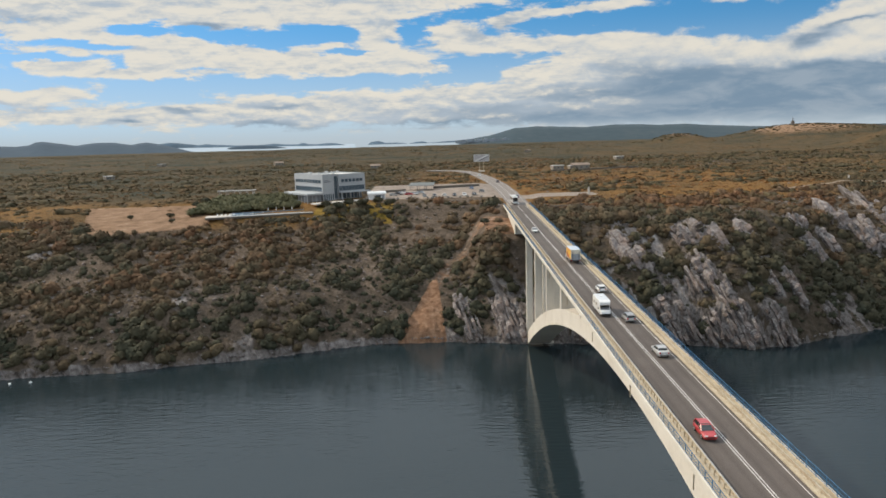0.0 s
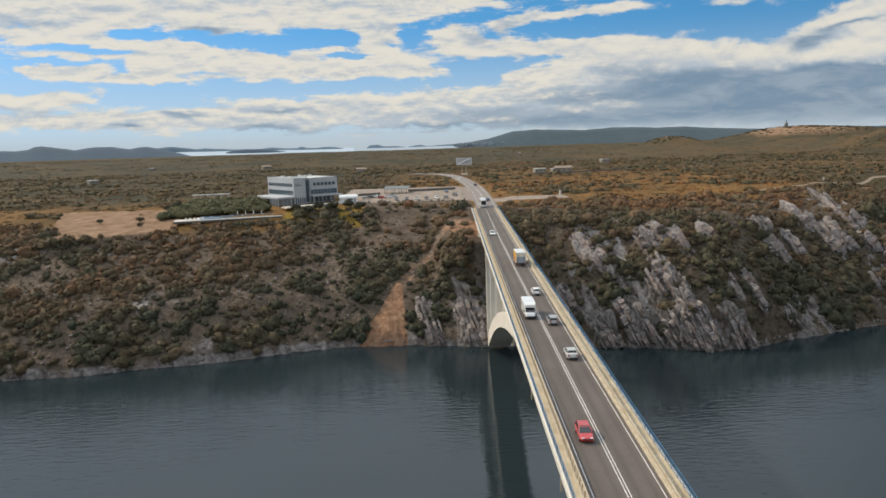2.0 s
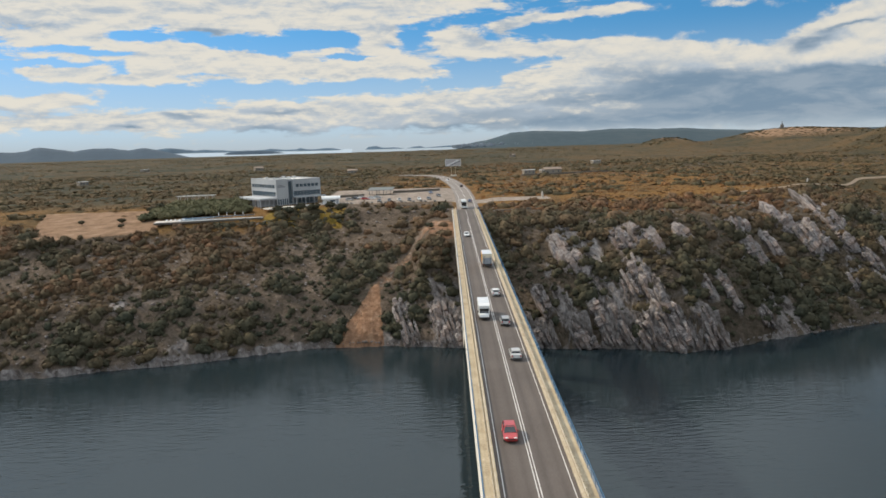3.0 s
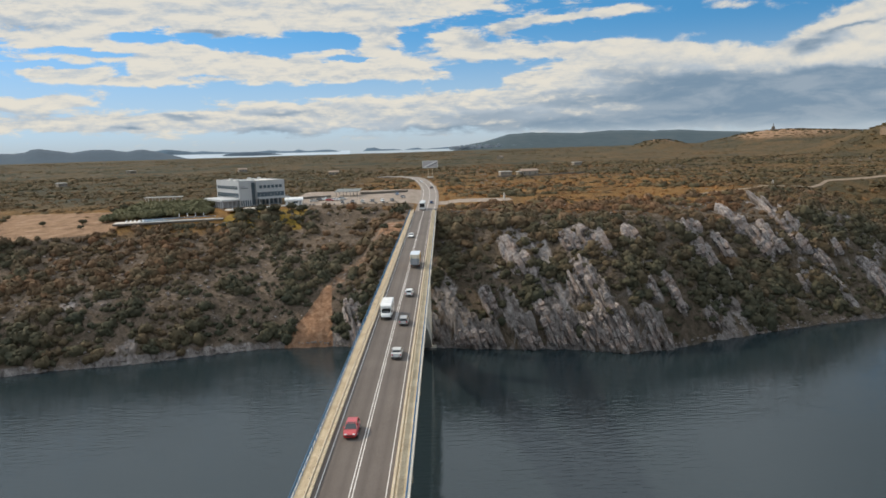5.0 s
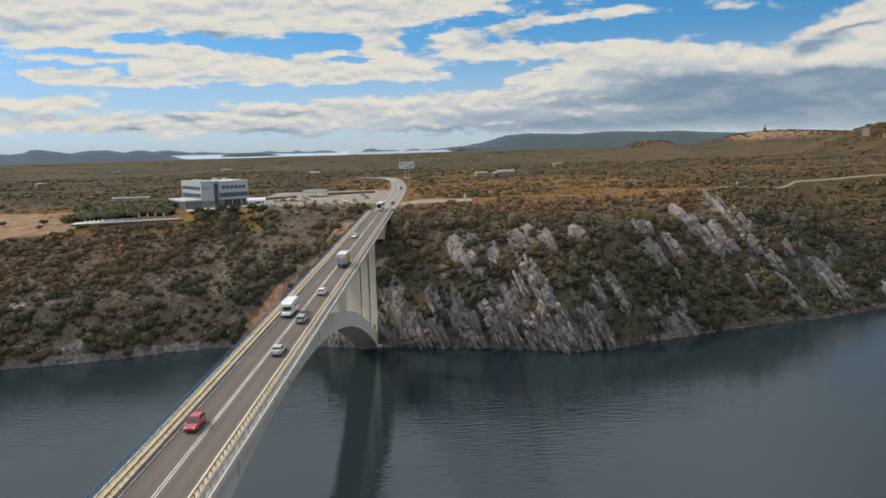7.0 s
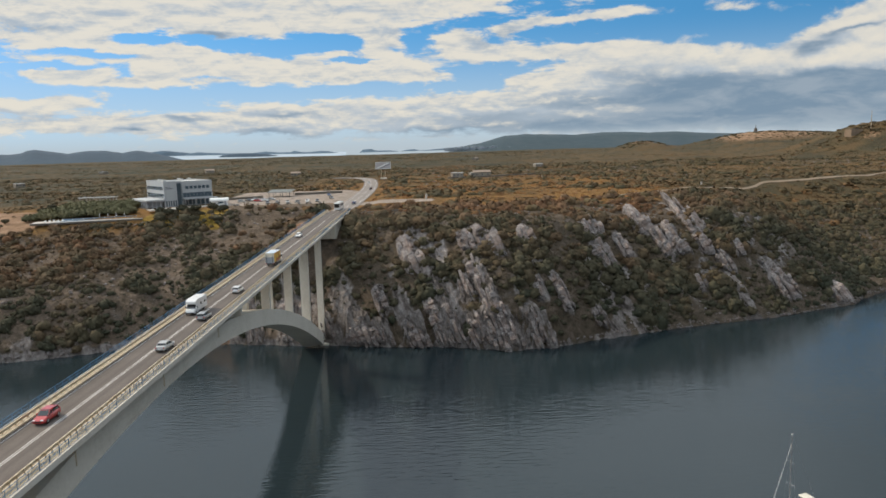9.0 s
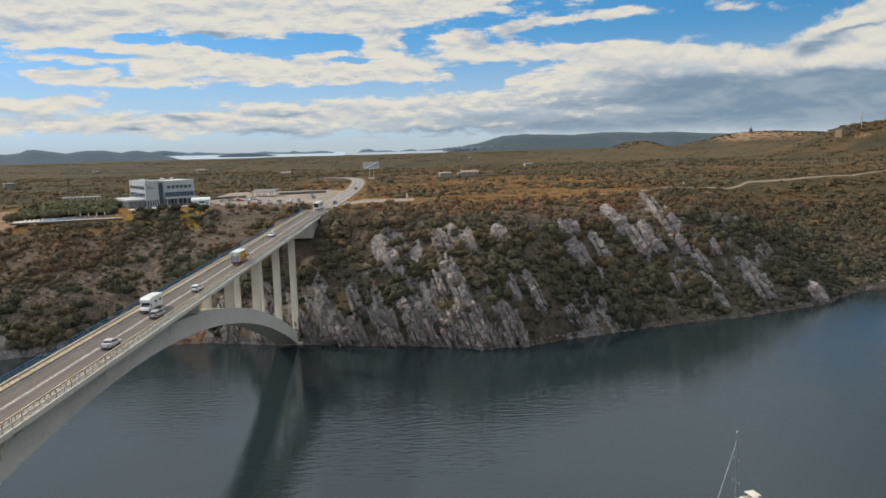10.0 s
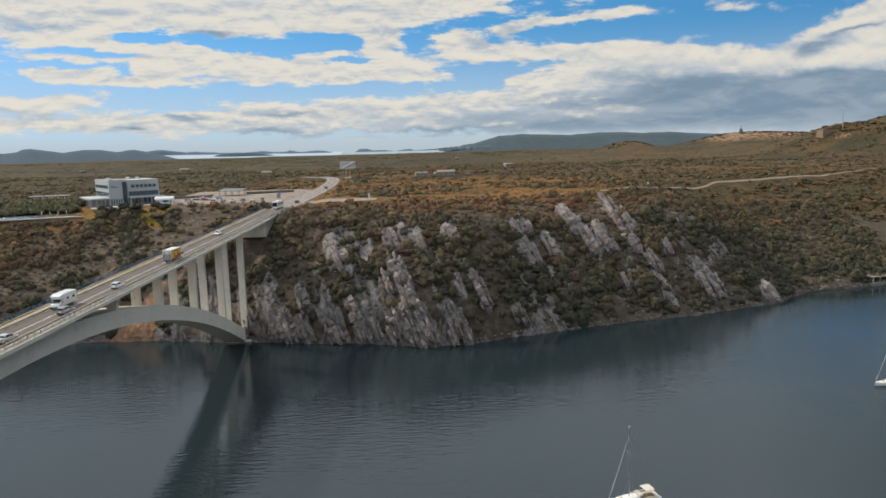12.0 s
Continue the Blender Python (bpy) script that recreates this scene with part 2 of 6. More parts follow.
def glass_material(name, tint=(0.02, 0.03, 0.04)):
    mat = material(name, tint, 0.08)
    mat.node_tree.nodes["Principled BSDF"].inputs["Specular IOR Level"].default_value = 0.8
    return mat


M_CONCRETE = material("concrete", (0.62, 0.575, 0.495), 0.85, 0, (0.53, 0.485, 0.41), (0.67, 0.625, 0.545), 0.12, 1.4, 0.4, 0.2, 4)
M_ASPHALT = material("asphalt", (0.185, 0.160, 0.140), 0.85, 0, (0.145, 0.124, 0.108), (0.225, 0.195, 0.170), 0.10, 6.0, 0.45, 0.25, 25)


def deck_asphalt():
    """Bridge asphalt: brownish grey, darker where wheels run, patched along its length."""
    mat = material("deck_asphalt", (0.088, 0.072, 0.062), 0.85, 0, (0.067, 0.054, 0.046), (0.110, 0.092, 0.080), 0.09, 5.0, 0.5, 0.25, 25)
    nt = mat.node_tree
    N, L = nt.nodes.new, nt.links.new
    p = nt.nodes["Principled BSDF"]
    src = p.inputs["Base Color"].links[0].from_socket
    tc, sp = N("ShaderNodeTexCoord"), N("ShaderNodeSeparateXYZ")
    L(tc.outputs["Object"], sp.inputs[0])

    def m(op, a, b, c=None):
        n = N("ShaderNodeMath")
        n.operation = op
        for i, v in enumerate((a, b, c)):
            if isinstance(v, (int, float)):
                n.inputs[i].default_value = v
            elif v is not None:
                L(v, n.inputs[i])
        return n.outputs[0]

    off = m("SUBTRACT", sp.outputs[0], m("MULTIPLY_ADD", sp.outputs[1], 0.0247, 32.16))
    lane = m("SUBTRACT", m("ABSOLUTE", off, 0.0), 1.9)
    track = m("SUBTRACT", m("ABSOLUTE", lane, 0.0), 0.85)
    wear = m("POWER", 2.718, m("MULTIPLY", m("MULTIPLY", track, track), -9.0))
    along = N("ShaderNodeTexNoise")
    mp = N("ShaderNodeMapping")
    mp.inputs["Scale"].default_value = (0.5, 0.035, 1)
    L(tc.outputs["Object"], mp.inputs[0])
    L(mp.outputs[0], along.inputs["Vector"])
    along.inputs["Scale"].default_value, along.inputs["Detail"].default_value = 1.0, 5
    value = m("MULTIPLY_ADD", along.outputs[0], 0.5, m("MULTIPLY_ADD", wear, -0.20, 0.82))
    hsv = N("ShaderNodeHueSaturation")
    L(src, hsv.inputs["Color"])
    L(value, hsv.inputs["Value"])
    L(hsv.outputs[0], p.inputs["Base Color"])
    return mat


M_DECK = deck_asphalt()
M_PAINT = material("road_paint", (0.58, 0.56, 0.53), 0.7, 0, (0.38, 0.37, 0.35), (0.68, 0.66, 0.63), 0.8, 12)
M_WALK = material("walkway_concrete", (0.43, 0.345, 0.225), 0.9, 0, (0.29, 0.22, 0.135), (0.55, 0.455, 0.315), 0.35, 5.0, 0.5, 0.3, 8)
M_KERB = material("kerb_concrete", (0.46, 0.39, 0.28), 0.9, 0, (0.30, 0.24, 0.16), (0.56, 0.49, 0.37), 1.1, 6.0, 0.5, 0.3, 8)
M_STEEL = material("galvanised_steel", (0.50, 0.42, 0.30), 0.55, 0.35, (0.34, 0.24, 0.14), (0.6, 0.54, 0.43), 0.5, 9)
M_BLUE = material("blue_paint", (0.03, 0.13, 0.26), 0.5, 0.1, (0.025, 0.09, 0.18), (0.05, 0.18, 0.34), 0.4, 6)


# ---------------------------------------------------------------- building helpers
def link(name, bm, mats, parent=None, label="", category="", group="", kind="", smooth=False):
    me = bpy.data.meshes.new(name)
    bm.to_mesh(me)
    bm.free()
    for mt in mats if isinstance(mats, (list, tuple)) else [mats]:
        me.materials.append(mt)
    if smooth:
        me.polygons.foreach_set("use_smooth", [True] * len(me.polygons))
    ob = new(name, me)
    if parent:
        ob.parent = parent
    return tagged(ob, label, category, group, kind)


def part(name, bm, mats, parent, label="", smooth=False):
    return link(name, bm, mats, parent, label, smooth=smooth)


def thing(name, at=(0, 0, 0), rz=0.0, label="", category="", group="", kind=""):
    ob = new(name)
    ob.matrix_world = pose(*at, 0, 0, rz)
    return tagged(ob, label, category, group, kind)


def box(bm, x0, x1, y0, y1, z0, z1, mat=0, bevel=0.0):
    r = bmesh.ops.create_cube(bm, size=1)
    vs = r["verts"]
    bmesh.ops.scale(bm, vec=(x1 - x0, y1 - y0, z1 - z0), verts=vs)
    bmesh.ops.translate(bm, vec=((x0 + x1) / 2, (y0 + y1) / 2, (z0 + z1) / 2), verts=vs)
    fs = {f for v in vs for f in v.link_faces}
    for f in fs:
        f.material_index = mat
    if bevel:
        es = list({e for v in vs for e in v.link_edges})
        bmesh.ops.bevel(bm, geom=es, offset=bevel, segments=1, affect="EDGES", profile=0.5)
    return vs


def boxed(*dims, mat=0, bevel=0.0):
    bm = bmesh.new()
    box(bm, *dims, mat=mat, bevel=bevel)
    return bm


def cyl(bm, a, b, r0, r1=None, seg=8, mat=0):
    a, b = Vector(a), Vector(b)
    q = (b - a).to_track_quat("Z", "Y").to_matrix().to_4x4()
    r = bmesh.ops.create_cone(bm, cap_ends=True, segments=seg, radius1=r0, radius2=r0 if r1 is None else r1, depth=(b - a).length,
                              matrix=Matrix.Translation((a + b) / 2) @ q)
    for f in {f for v in r["verts"] for f in v.link_faces}:
        f.material_index = mat
    return r["verts"]


def mesh_from(name, verts, faces, mats, smooth=False, **tags):
    me = bpy.data.meshes.new(name)
    me.from_pydata(verts, [], faces)
    for mt in mats if isinstance(mats, (list, tuple)) else [mats]:
        me.materials.append(mt)
    if smooth:
        me.polygons.foreach_set("use_smooth", [True] * len(me.polygons))
    return tagged(new(name, me), **tags)


def strip(pts_a, pts_b, thick=0.0):
    """A bmesh ribbon between two rows of points; with thick it becomes a slab downwards."""
    bm = bmesh.new()
    A = [bm.verts.new(p) for p in pts_a]
    B = [bm.verts.new(p) for p in pts_b]
    for i in range(len(A) - 1):
        bm.faces.new((A[i], A[i + 1], B[i + 1], B[i]))
    bmesh.ops.recalc_face_normals(bm, faces=bm.faces)
    if bm.faces[:] and bm.faces[:][0].normal.z < 0:
        bmesh.ops.reverse_faces(bm, faces=bm.faces)
    if thick:
        r = bmesh.ops.extrude_face_region(bm, geom=bm.faces[:])
        bmesh.ops.translate(bm, vec=(0, 0, -thick), verts=[v for v in r["geom"] if isinstance(v, bmesh.types.BMVert)])
        bmesh.ops.recalc_face_normals(bm, faces=bm.faces)
    return bm


def loft(bm, sections):
    """Closed loft through rings of equal length."""
    rings = [[bm.verts.new(p) for p in s] for s in sections]
    n = len(rings[0])
    for a, b in zip(rings, rings[1:]):
        for k in range(n):
            bm.faces.new((a[k], a[(k + 1) % n], b[(k + 1) % n], b[k]))
    bm.faces.new(rings[0][::-1])
    bm.faces.new(rings[-1])
    bmesh.ops.recalc_face_normals(bm, faces=bm.faces)


# ---------------------------------------------------------------- ground form
LATTICE = np.random.RandomState(7).rand(256, 256)


def vnoise(x, y):
    x, y = np.asarray(x, float), np.asarray(y, float)
    i, j = np.floor(x).astype(int), np.floor(y).astype(int)
    u, v = x - i, y - j
    u, v = u * u * (3 - 2 * u), v * v * (3 - 2 * v)
    g = lambda a, b: LATTICE[a % 256, b % 256]
    return (g(i, j) * (1 - u) + g(i + 1, j) * u) * (1 - v) + (g(i, j + 1) * (1 - u) + g(i + 1, j + 1) * u) * v


def fnoise(x, y, octaves=4, gain=0.5):
    s, a, t = 0.0, 1.0, 0.0
    for k in range(octaves):
        s = s + a * vnoise(x * 2 ** k + 17.3 * k, y * 2 ** k + 41.7 * k)
        t += a
        a *= gain
    return s / t


def smooth(v, a, b):
    t = np.clip((np.asarray(v, float) - a) / (b - a), 0, 1)
    return t * t * (3 - 2 * t)


SHORE_X = [-900, -400, -200, -140, -116, -96, -82, -62, -41, -25, -10, 8, 34, 51, 76, 94, 109, 124, 137, 151, 184, 220, 259, 269, 284, 322, 420, 900]
SHORE_Y = [150, 190, 216, 223, 224, 228, 231, 234, 242, 247, 249, 248, 244, 241, 237, 233, 229, 230, 237, 242, 253, 263, 280, 290, 300, 308, 330, 470]


def shore(x):
    return np.interp(x, SHORE_X, SHORE_Y)


def hill(x, y, cx, cy, rx, ry, h):
    return h * np.exp(-((x - cx) / rx) ** 2 - ((y - cy) / ry) ** 2)


def plot(x, y, soft):
    """The bare sandy plot above the bank, 1 inside."""
    return (smooth(x + 138 + (y - 287) * 0.406, -soft, 0) * (1 - smooth(x + 96 + (y - 303) * 0.24, 0, soft))
            * smooth(y - 287 - (x + 138) * 0.38, -soft, 0) * (1 - smooth(y, 357, 357 + soft)))


def relief(x, y):
    """Height of the ground, and how rocky it is."""
    x, y = np.asarray(x, float), np.asarray(y, float)
    d = y - shore(x) + 3.0 * (fnoise(x / 9, y / 14, 3) - 0.5)
    left = lambda q: np.interp(q, [-60, -8, 0, 3, 20, 45, 62, 76, 84, 130, 300], [-14, -5, 0, 4.0, 17, 27, 33, 38.5, 40.3, 43.5, 45])
    cliff = lambda q: np.interp(q, [-60, -8, 0, 4, 11, 16, 24, 33, 38, 62, 110, 300], [-14, -6, 0, 12, 20.5, 26, 31, 37, 40, 42.4, 44, 46])
    right = lambda q: np.interp(q, [-60, -8, 0, 4, 22, 30, 45, 75, 110, 300], [-14, -5, 0, 3.5, 18.5, 26, 37, 42.5, 45, 46])
    far_right = lambda q: np.interp(q, [-60, -8, 0, 4, 43, 80, 140, 300], [-14, -5, 0, 3, 17, 28, 43, 46])
    wc = smooth(x, 28, 50) * (1 - smooth(x, 128, 165))
    wr = smooth(x, 128, 165) * (1 - smooth(x, 215, 290))
    wf = smooth(x, 215, 290)
    wl = 1 - smooth(x, 28, 50)
    prof = lambda q: wl * left(q) + wc * cliff(q) + wr * right(q) + wf * far_right(q)
    z0 = prof(d)
    rocky = np.clip(wc * smooth(d, 60, 25) + 0.75 * wr * smooth(d, 62, 40) * smooth(x, 270, 230) + 0.55 * smooth(d, 12, 3)
                    + 0.9 * smooth(x, 6, 16) * (1 - smooth(x, 30, 42)) * smooth(d, 30, 10), 0, 1) * smooth(d, -4, 0)
    # tilted limestone beds: ribs running down to the right
    u = x + 0.45 * z0 + 4 * (fnoise(x / 19, y / 19, 3) - 0.5)
    ur = x + 0.45 * z0 + 1.6 * (fnoise(x / 7, y / 7, 2) - 0.5)
    rib = 0.0 * x
    for u0, lo, hi, half in RIBS:
        w = smooth(np.abs(ur - u0), half + 1.5, half - 0.8) * smooth(z0, lo - 2, lo + 2) * (1 - smooth(z0, hi - 3, hi + 2))
        rib = np.maximum(rib, w * (0.38 if u0 < 0 else 1.0))
    rib = rib * smooth(fnoise(x / 5 + 9, z0 / 7, 3), 0.22, 0.42)
    loose = rocky * smooth(fnoise(u / 7 + 3, z0 / 16 + 5, 4), 0.53, 0.62)
    loose = loose * (1 + 0.9 * smooth(z0, 15, 8) * wc)
    rocky = np.clip(np.maximum(np.maximum(rib, 0.50 * loose), (0.35 + 0.6 * smooth(fnoise(x / 9 + 40, y / 9, 3), 0.42, 0.60)) * smooth(z0, 3.6 - 1.6 * smooth(x, 30, 60), 0.8) * smooth(d, -4, 0) * (1 - 0.65 * smooth(x, 120, 180))), 0, 1)
    beds = 0.0
    for per, amp in ((6.3, 2.6), (2.3, 1.1)):
        f = u / per + 0.6 * vnoise(u / 31 + per, y / 23)
        saw = f - np.floor(f)
        tooth = np.where(saw < 0.72, saw / 0.72, (1 - saw) / 0.28)
        beds = beds + amp * (tooth - 0.5) * (0.4 + 0.9 * vnoise(np.floor(f) * 7.7, z0 / 6))
    steps = (fnoise(x / 2.2, z0 / 1.6, 3) - 0.5) * 1.5
    gully = (fnoise(u / 13, z0 / 30 + 2, 3) - 0.5) * 9 * (wc + wr) * smooth(d, 0, 8) * smooth(d, 60, 30)
    z = prof(d + gully + 2.2 * rib + (beds + steps) * (0.15 * (wc + wr) * smooth(d, 60, 40) + rocky * 0.9))
    z = z + (fnoise(x / 6, y / 6, 4) - 0.5) * 1.6 * smooth(d, -2, 4) * smooth(d, 110, 50)
    inland = smooth(d, 60, 400)
    z = z + inland * (fnoise(x / 90, y / 90, 4) - 0.5) * 5.0
    z = z + smooth(d, 180, 600) * 2.5 - smooth(y, 900, 3500) * 4.0 - smooth(y, 3300, 3900) * 26
    z = z + hill(x, y, 765, 1500, 120, 220, 28) + hill(x, y, 528, 1490, 55, 130, 22) + hill(x, y, 940, 1500, 150, 200, 26)
    z = z + hill(x, y, 585, 795, 62, 100, 27) + hill(x, y, 735, 850, 115, 180, 56) + hill(x, y, 420, 620, 160, 160, 2)
    # far bank levelled along the road, the yards and the near bank
    road_x = np.interp(y, ROAD_Y, ROAD_X)
    road_z = np.interp(y, ROAD_Y, ROAD_Z)
    near_road = smooth(np.abs(x - road_x), 16, 8) * smooth(y, 300, 318) * (1 - smooth(y, 640, 700))
    z = z * (1 - near_road) + (road_z - 0.25) * near_road
    # rising ground in front of the abutment
    mound = smooth(np.abs(x - 33), 20, 8) * smooth(y, 246, 262) * (1 - smooth(y, 312, 320))
    z = np.maximum(z, z * (1 - mound) + np.interp(y, [250, 262, 272, 278, 300, 316], [6, 19, 33.6, 36.2, 39.0, 41.8]) * mound)
    edge = np.interp(x, [-98, -50, 0], [307, 319, 326])
    lot = smooth(x, -112, -98) * (1 - smooth(x, 30, 40)) * smooth(y - edge, -3, 6) * (1 - smooth(y, 430, 450))
    z = z * (1 - lot) + (np.interp(y, [310, 330, 345, 430], [41.2, 42.2, 44.0, 45.5])) * lot
    sand = plot(x, y, 9.0)
    z = z * (1 - sand) + np.interp(y, [285, 360], [37.6, 42.8]) * sand
    near = smooth(y, -30, -95)
    z = z * (1 - near) + (38 * near - 4) * near
    return z, rocky


# limestone ribs: place along the bank, foot and head height, half width
RIBS = [(87, 24, 36, 3.0), (111, 31, 38, 2.6), (121, 30, 37, 2.4), (109.5, 12, 29, 2.6), (109, 0, 14, 5), (121.5, 0, 14, 3), (87, 0, 15, 2.0), (92.5, 0, 16, 2.2), (60, 0, 7, 8),
        (162, 22, 32, 3), (136.5, 12, 26, 1.5), (187.5, 32, 40.5, 3.6), (212, 31, 41, 4.2), (209, 23, 31, 2.0), (198, 24, 35, 3.0), (213, 16, 24, 2.4), (232, 5, 18, 4), (256, 0, 8, 4), (195.5, 11, 16, 2), (101, 0, 12, 3), (77, 0, 9, 3)]
RIBS += [(103, 18, 25, 1.6), (129, 16, 24, 1.4), (146, 4, 12, 1.6), (70, 12, 20, 1.5), (173, 24, 33, 1.6), (222, 22, 30, 1.6), (117, 33, 39, 2), (32, 0, 15, 5), (17, 0, 14, 3), (45, 3, 10, 2), (-82, 15, 20, 2.0), (-139, 27, 36, 4.0)]
RIBS += [(134.5, 33, 38, 3.4), (164, 33.5, 39, 3.6), (191.5, 23, 34, 2.2)]
ROAD_Y = [300, 340, 380, 420, 460, 500, 540, 570, 590, 604]
ROAD_X = [40.8, 42.0, 43.0, 43.2, 42.3, 40.0, 36.2, 31.0, 22.0, 2.0]
ROAD_Z = [42.45, 43.2, 43.9, 44.5, 45.0, 45.5, 46.0, 46.3, 46.4, 46.4]


def height(x, y):
    return float(relief(np.array([x]), np.array([y]))[0][0])


# ---------------------------------------------------------------- ground sheet
def spaced(lo, hi, step, out_lo, out_hi, grow=1.09):
    mid = list(np.arange(lo, hi + step / 2, step))
    s, v, a = step, lo, []
    while v > out_lo:
        s *= grow
        v -= s
        a.append(max(v, out_lo))
    s, v, b = step, mid[-1], []
    while v < out_hi:
        s *= grow
        v += s
        b.append(min(v, out_hi))
    return np.array(a[::-1] + mid + b)


def ground_material():
    mat = bpy.data.materials.new("ground")
    mat.use_nodes = True
    nt = mat.node_tree
    N, L = nt.nodes.new, nt.links.new
    p = nt.nodes["Principled BSDF"]
    p.inputs["Roughness"].default_value = 0.95
    p.inputs["Specular IOR Level"].default_value = 0.15
    tc = N("ShaderNodeTexCoord")

    def noise_at(scale, detail=6, stretch=None, rough=0.6):
        n = N("ShaderNodeTexNoise")
        n.inputs["Scale"].default_value, n.inputs["Detail"].default_value, n.inputs["Roughness"].default_value = scale, detail, rough
        if stretch:
            mp = N("ShaderNodeMapping")
            mp.inputs["Rotation"].default_value, mp.inputs["Scale"].default_value = stretch
            L(tc.outputs["Object"], mp.inputs[0])
            L(mp.outputs[0], n.inputs["Vector"])
        else:
            L(tc.outputs["Object"], n.inputs["Vector"])
        return n.outputs[0]

    def ramp(v, *stops):
        r = N("ShaderNodeValToRGB")
        e = r.color_ramp.elements
        e[0].position, e[0].color = stops[0][0], (*stops[0][1], 1)
        e[1].position, e[1].color = stops[-1][0], (*stops[-1][1], 1)
        for pos, c in stops[1:-1]:
            e.new(pos).color = (*c, 1)
        L(v, r.inputs[0])
        return r.outputs[0]

    def mix(f, a, b):
        n = N("ShaderNodeMix")
        n.data_type = "RGBA"
        L(f, n.inputs[0])
        L(a, n.inputs[6])
        L(b, n.inputs[7])
        return n.outputs[2]

    def attr(name):
        a = N("ShaderNodeAttribute")
        a.attribute_name = name
        return a.outputs["Fac"]

    def sharpen(f, n, lo, hi):
        """An attribute's edge, frayed by noise."""
        a = N("ShaderNodeMath")
        a.operation = "MULTIPLY_ADD"
        L(n, a.inputs[0])
        a.inputs[1].default_value = 0.7
        L(f, a.inputs[2])
        r = N("ShaderNodeMapRange")
        r.interpolation_type = "SMOOTHSTEP"
        L(a.outputs[0], r.inputs[0])
        r.inputs[1].default_value, r.inputs[2].default_value = lo, hi
        return r.outputs[0]

    patches = ramp(noise_at(0.028, 9, None, 0.66), (0.30, (0.066, 0.047, 0.022)), (0.44, (0.148, 0.079, 0.027)), (0.56, (0.280, 0.136, 0.037)), (0.72, (0.120, 0.070, 0.027)))
    tufts = ramp(noise_at(0.42, 9, None, 0.72), (0.36, (0.050, 0.037, 0.018)), (0.48, (0.118, 0.072, 0.026)), (0.54, (0.152, 0.090, 0.030)), (0.64, (0.220, 0.138, 0.054)))
    n2 = N("ShaderNodeMix")
    n2.data_type = "RGBA"
    n2.inputs[0].default_value = 0.55
    L(patches, n2.inputs[6])
    L(tufts, n2.inputs[7])
    base = n2.outputs[2]
    slope_earth = ramp(noise_at(0.30, 11, None, 0.78), (0.32, (0.056, 0.045, 0.032)), (0.46, (0.102, 0.078, 0.056)), (0.56, (0.142, 0.107, 0.079)), (0.68, (0.215, 0.176, 0.144)))
    far = ramp(noise_at(0.014, 10, None, 0.66), (0.34, (0.030, 0.032, 0.022)), (0.47, (0.050, 0.047, 0.028)), (0.57, (0.086, 0.060, 0.030)), (0.68, (0.050, 0.044, 0.026)))
    scrub_earth = ramp(noise_at(0.30, 11, None, 0.78), (0.32, (0.045, 0.039, 0.027)), (0.5, (0.092, 0.071, 0.050)), (0.68, (0.160, 0.126, 0.100)))
    slope_earth = mix(attr("cliff"), slope_earth, scrub_earth)
    base = mix(attr("far"), base, far)
    col = mix(sharpen(attr("slope"), noise_at(0.2), 0.55, 0.95), base, slope_earth)
    # beds lean: across them the pattern is tight, along them drawn out
    sp = N("ShaderNodeSeparateXYZ")
    L(tc.outputs["Object"], sp.inputs[0])
    lean = N("ShaderNodeMath")
    lean.operation = "MULTIPLY_ADD"
    L(sp.outputs[2], lean.inputs[0])
    lean.inputs[1].default_value = 0.45
    L(sp.outputs[0], lean.inputs[2])
    cb = N("ShaderNodeCombineXYZ")
    L(lean.outputs[0], cb.inputs[0])
    for k, f in ((1, 0.45), (2, 0.45)):
        sc = N("ShaderNodeMath")
        sc.operation = "MULTIPLY"
        L(sp.outputs[k], sc.inputs[0])
        sc.inputs[1].default_value = f
        L(sc.outputs[0], cb.inputs[k])
    bn = N("ShaderNodeTexNoise")
    bn.inputs["Scale"].default_value, bn.inputs["Detail"].default_value, bn.inputs["Roughness"].default_value = 0.42, 10, 0.68
    L(cb.outputs[0], bn.inputs["Vector"])
    streak = bn.outputs[0]
    rock = ramp(streak, (0.36, (0.060, 0.050, 0.044)), (0.45, (0.150, 0.130, 0.118)), (0.56, (0.250, 0.224, 0.208)), (0.68, (0.370, 0.338, 0.318)))
    col = mix(sharpen(attr("rock"), noise_at(0.13, 6), 0.62, 0.92), col, rock)
    red = ramp(noise_at(0.5, 7), (0.32, (0.165, 0.090, 0.052)), (0.5, (0.265, 0.150, 0.088)), (0.68, (0.360, 0.232, 0.150)))
    col = mix(sharpen(attr("soil"), noise_at(0.4), 0.62, 0.85), col, red)
    sand = ramp(noise_at(0.16, 10, None, 0.7), (0.34, (0.150, 0.092, 0.052)), (0.46, (0.245, 0.152, 0.092)), (0.56, (0.290, 0.185, 0.115)), (0.68, (0.350, 0.245, 0.165)))
    col = mix(sharpen(attr("sand"), noise_at(0.35), 0.68, 0.84), col, sand)
    lot = ramp(noise_at(0.25, 7), (0.32, (0.230, 0.186, 0.150)), (0.5, (0.300, 0.250, 0.208)), (0.68, (0.360, 0.310, 0.265)))
    col = mix(sharpen(attr("gravel"), noise_at(0.5), 0.75, 0.88), col, lot)
    grass = ramp(noise_at(0.3, 6), (0.32, (0.120, 0.088, 0.022)), (0.5, (0.215, 0.140, 0.026)), (0.68, (0.290, 0.180, 0.042)))
    col = mix(sharpen(attr("grass"), noise_at(0.4), 0.70, 0.92), col, grass)
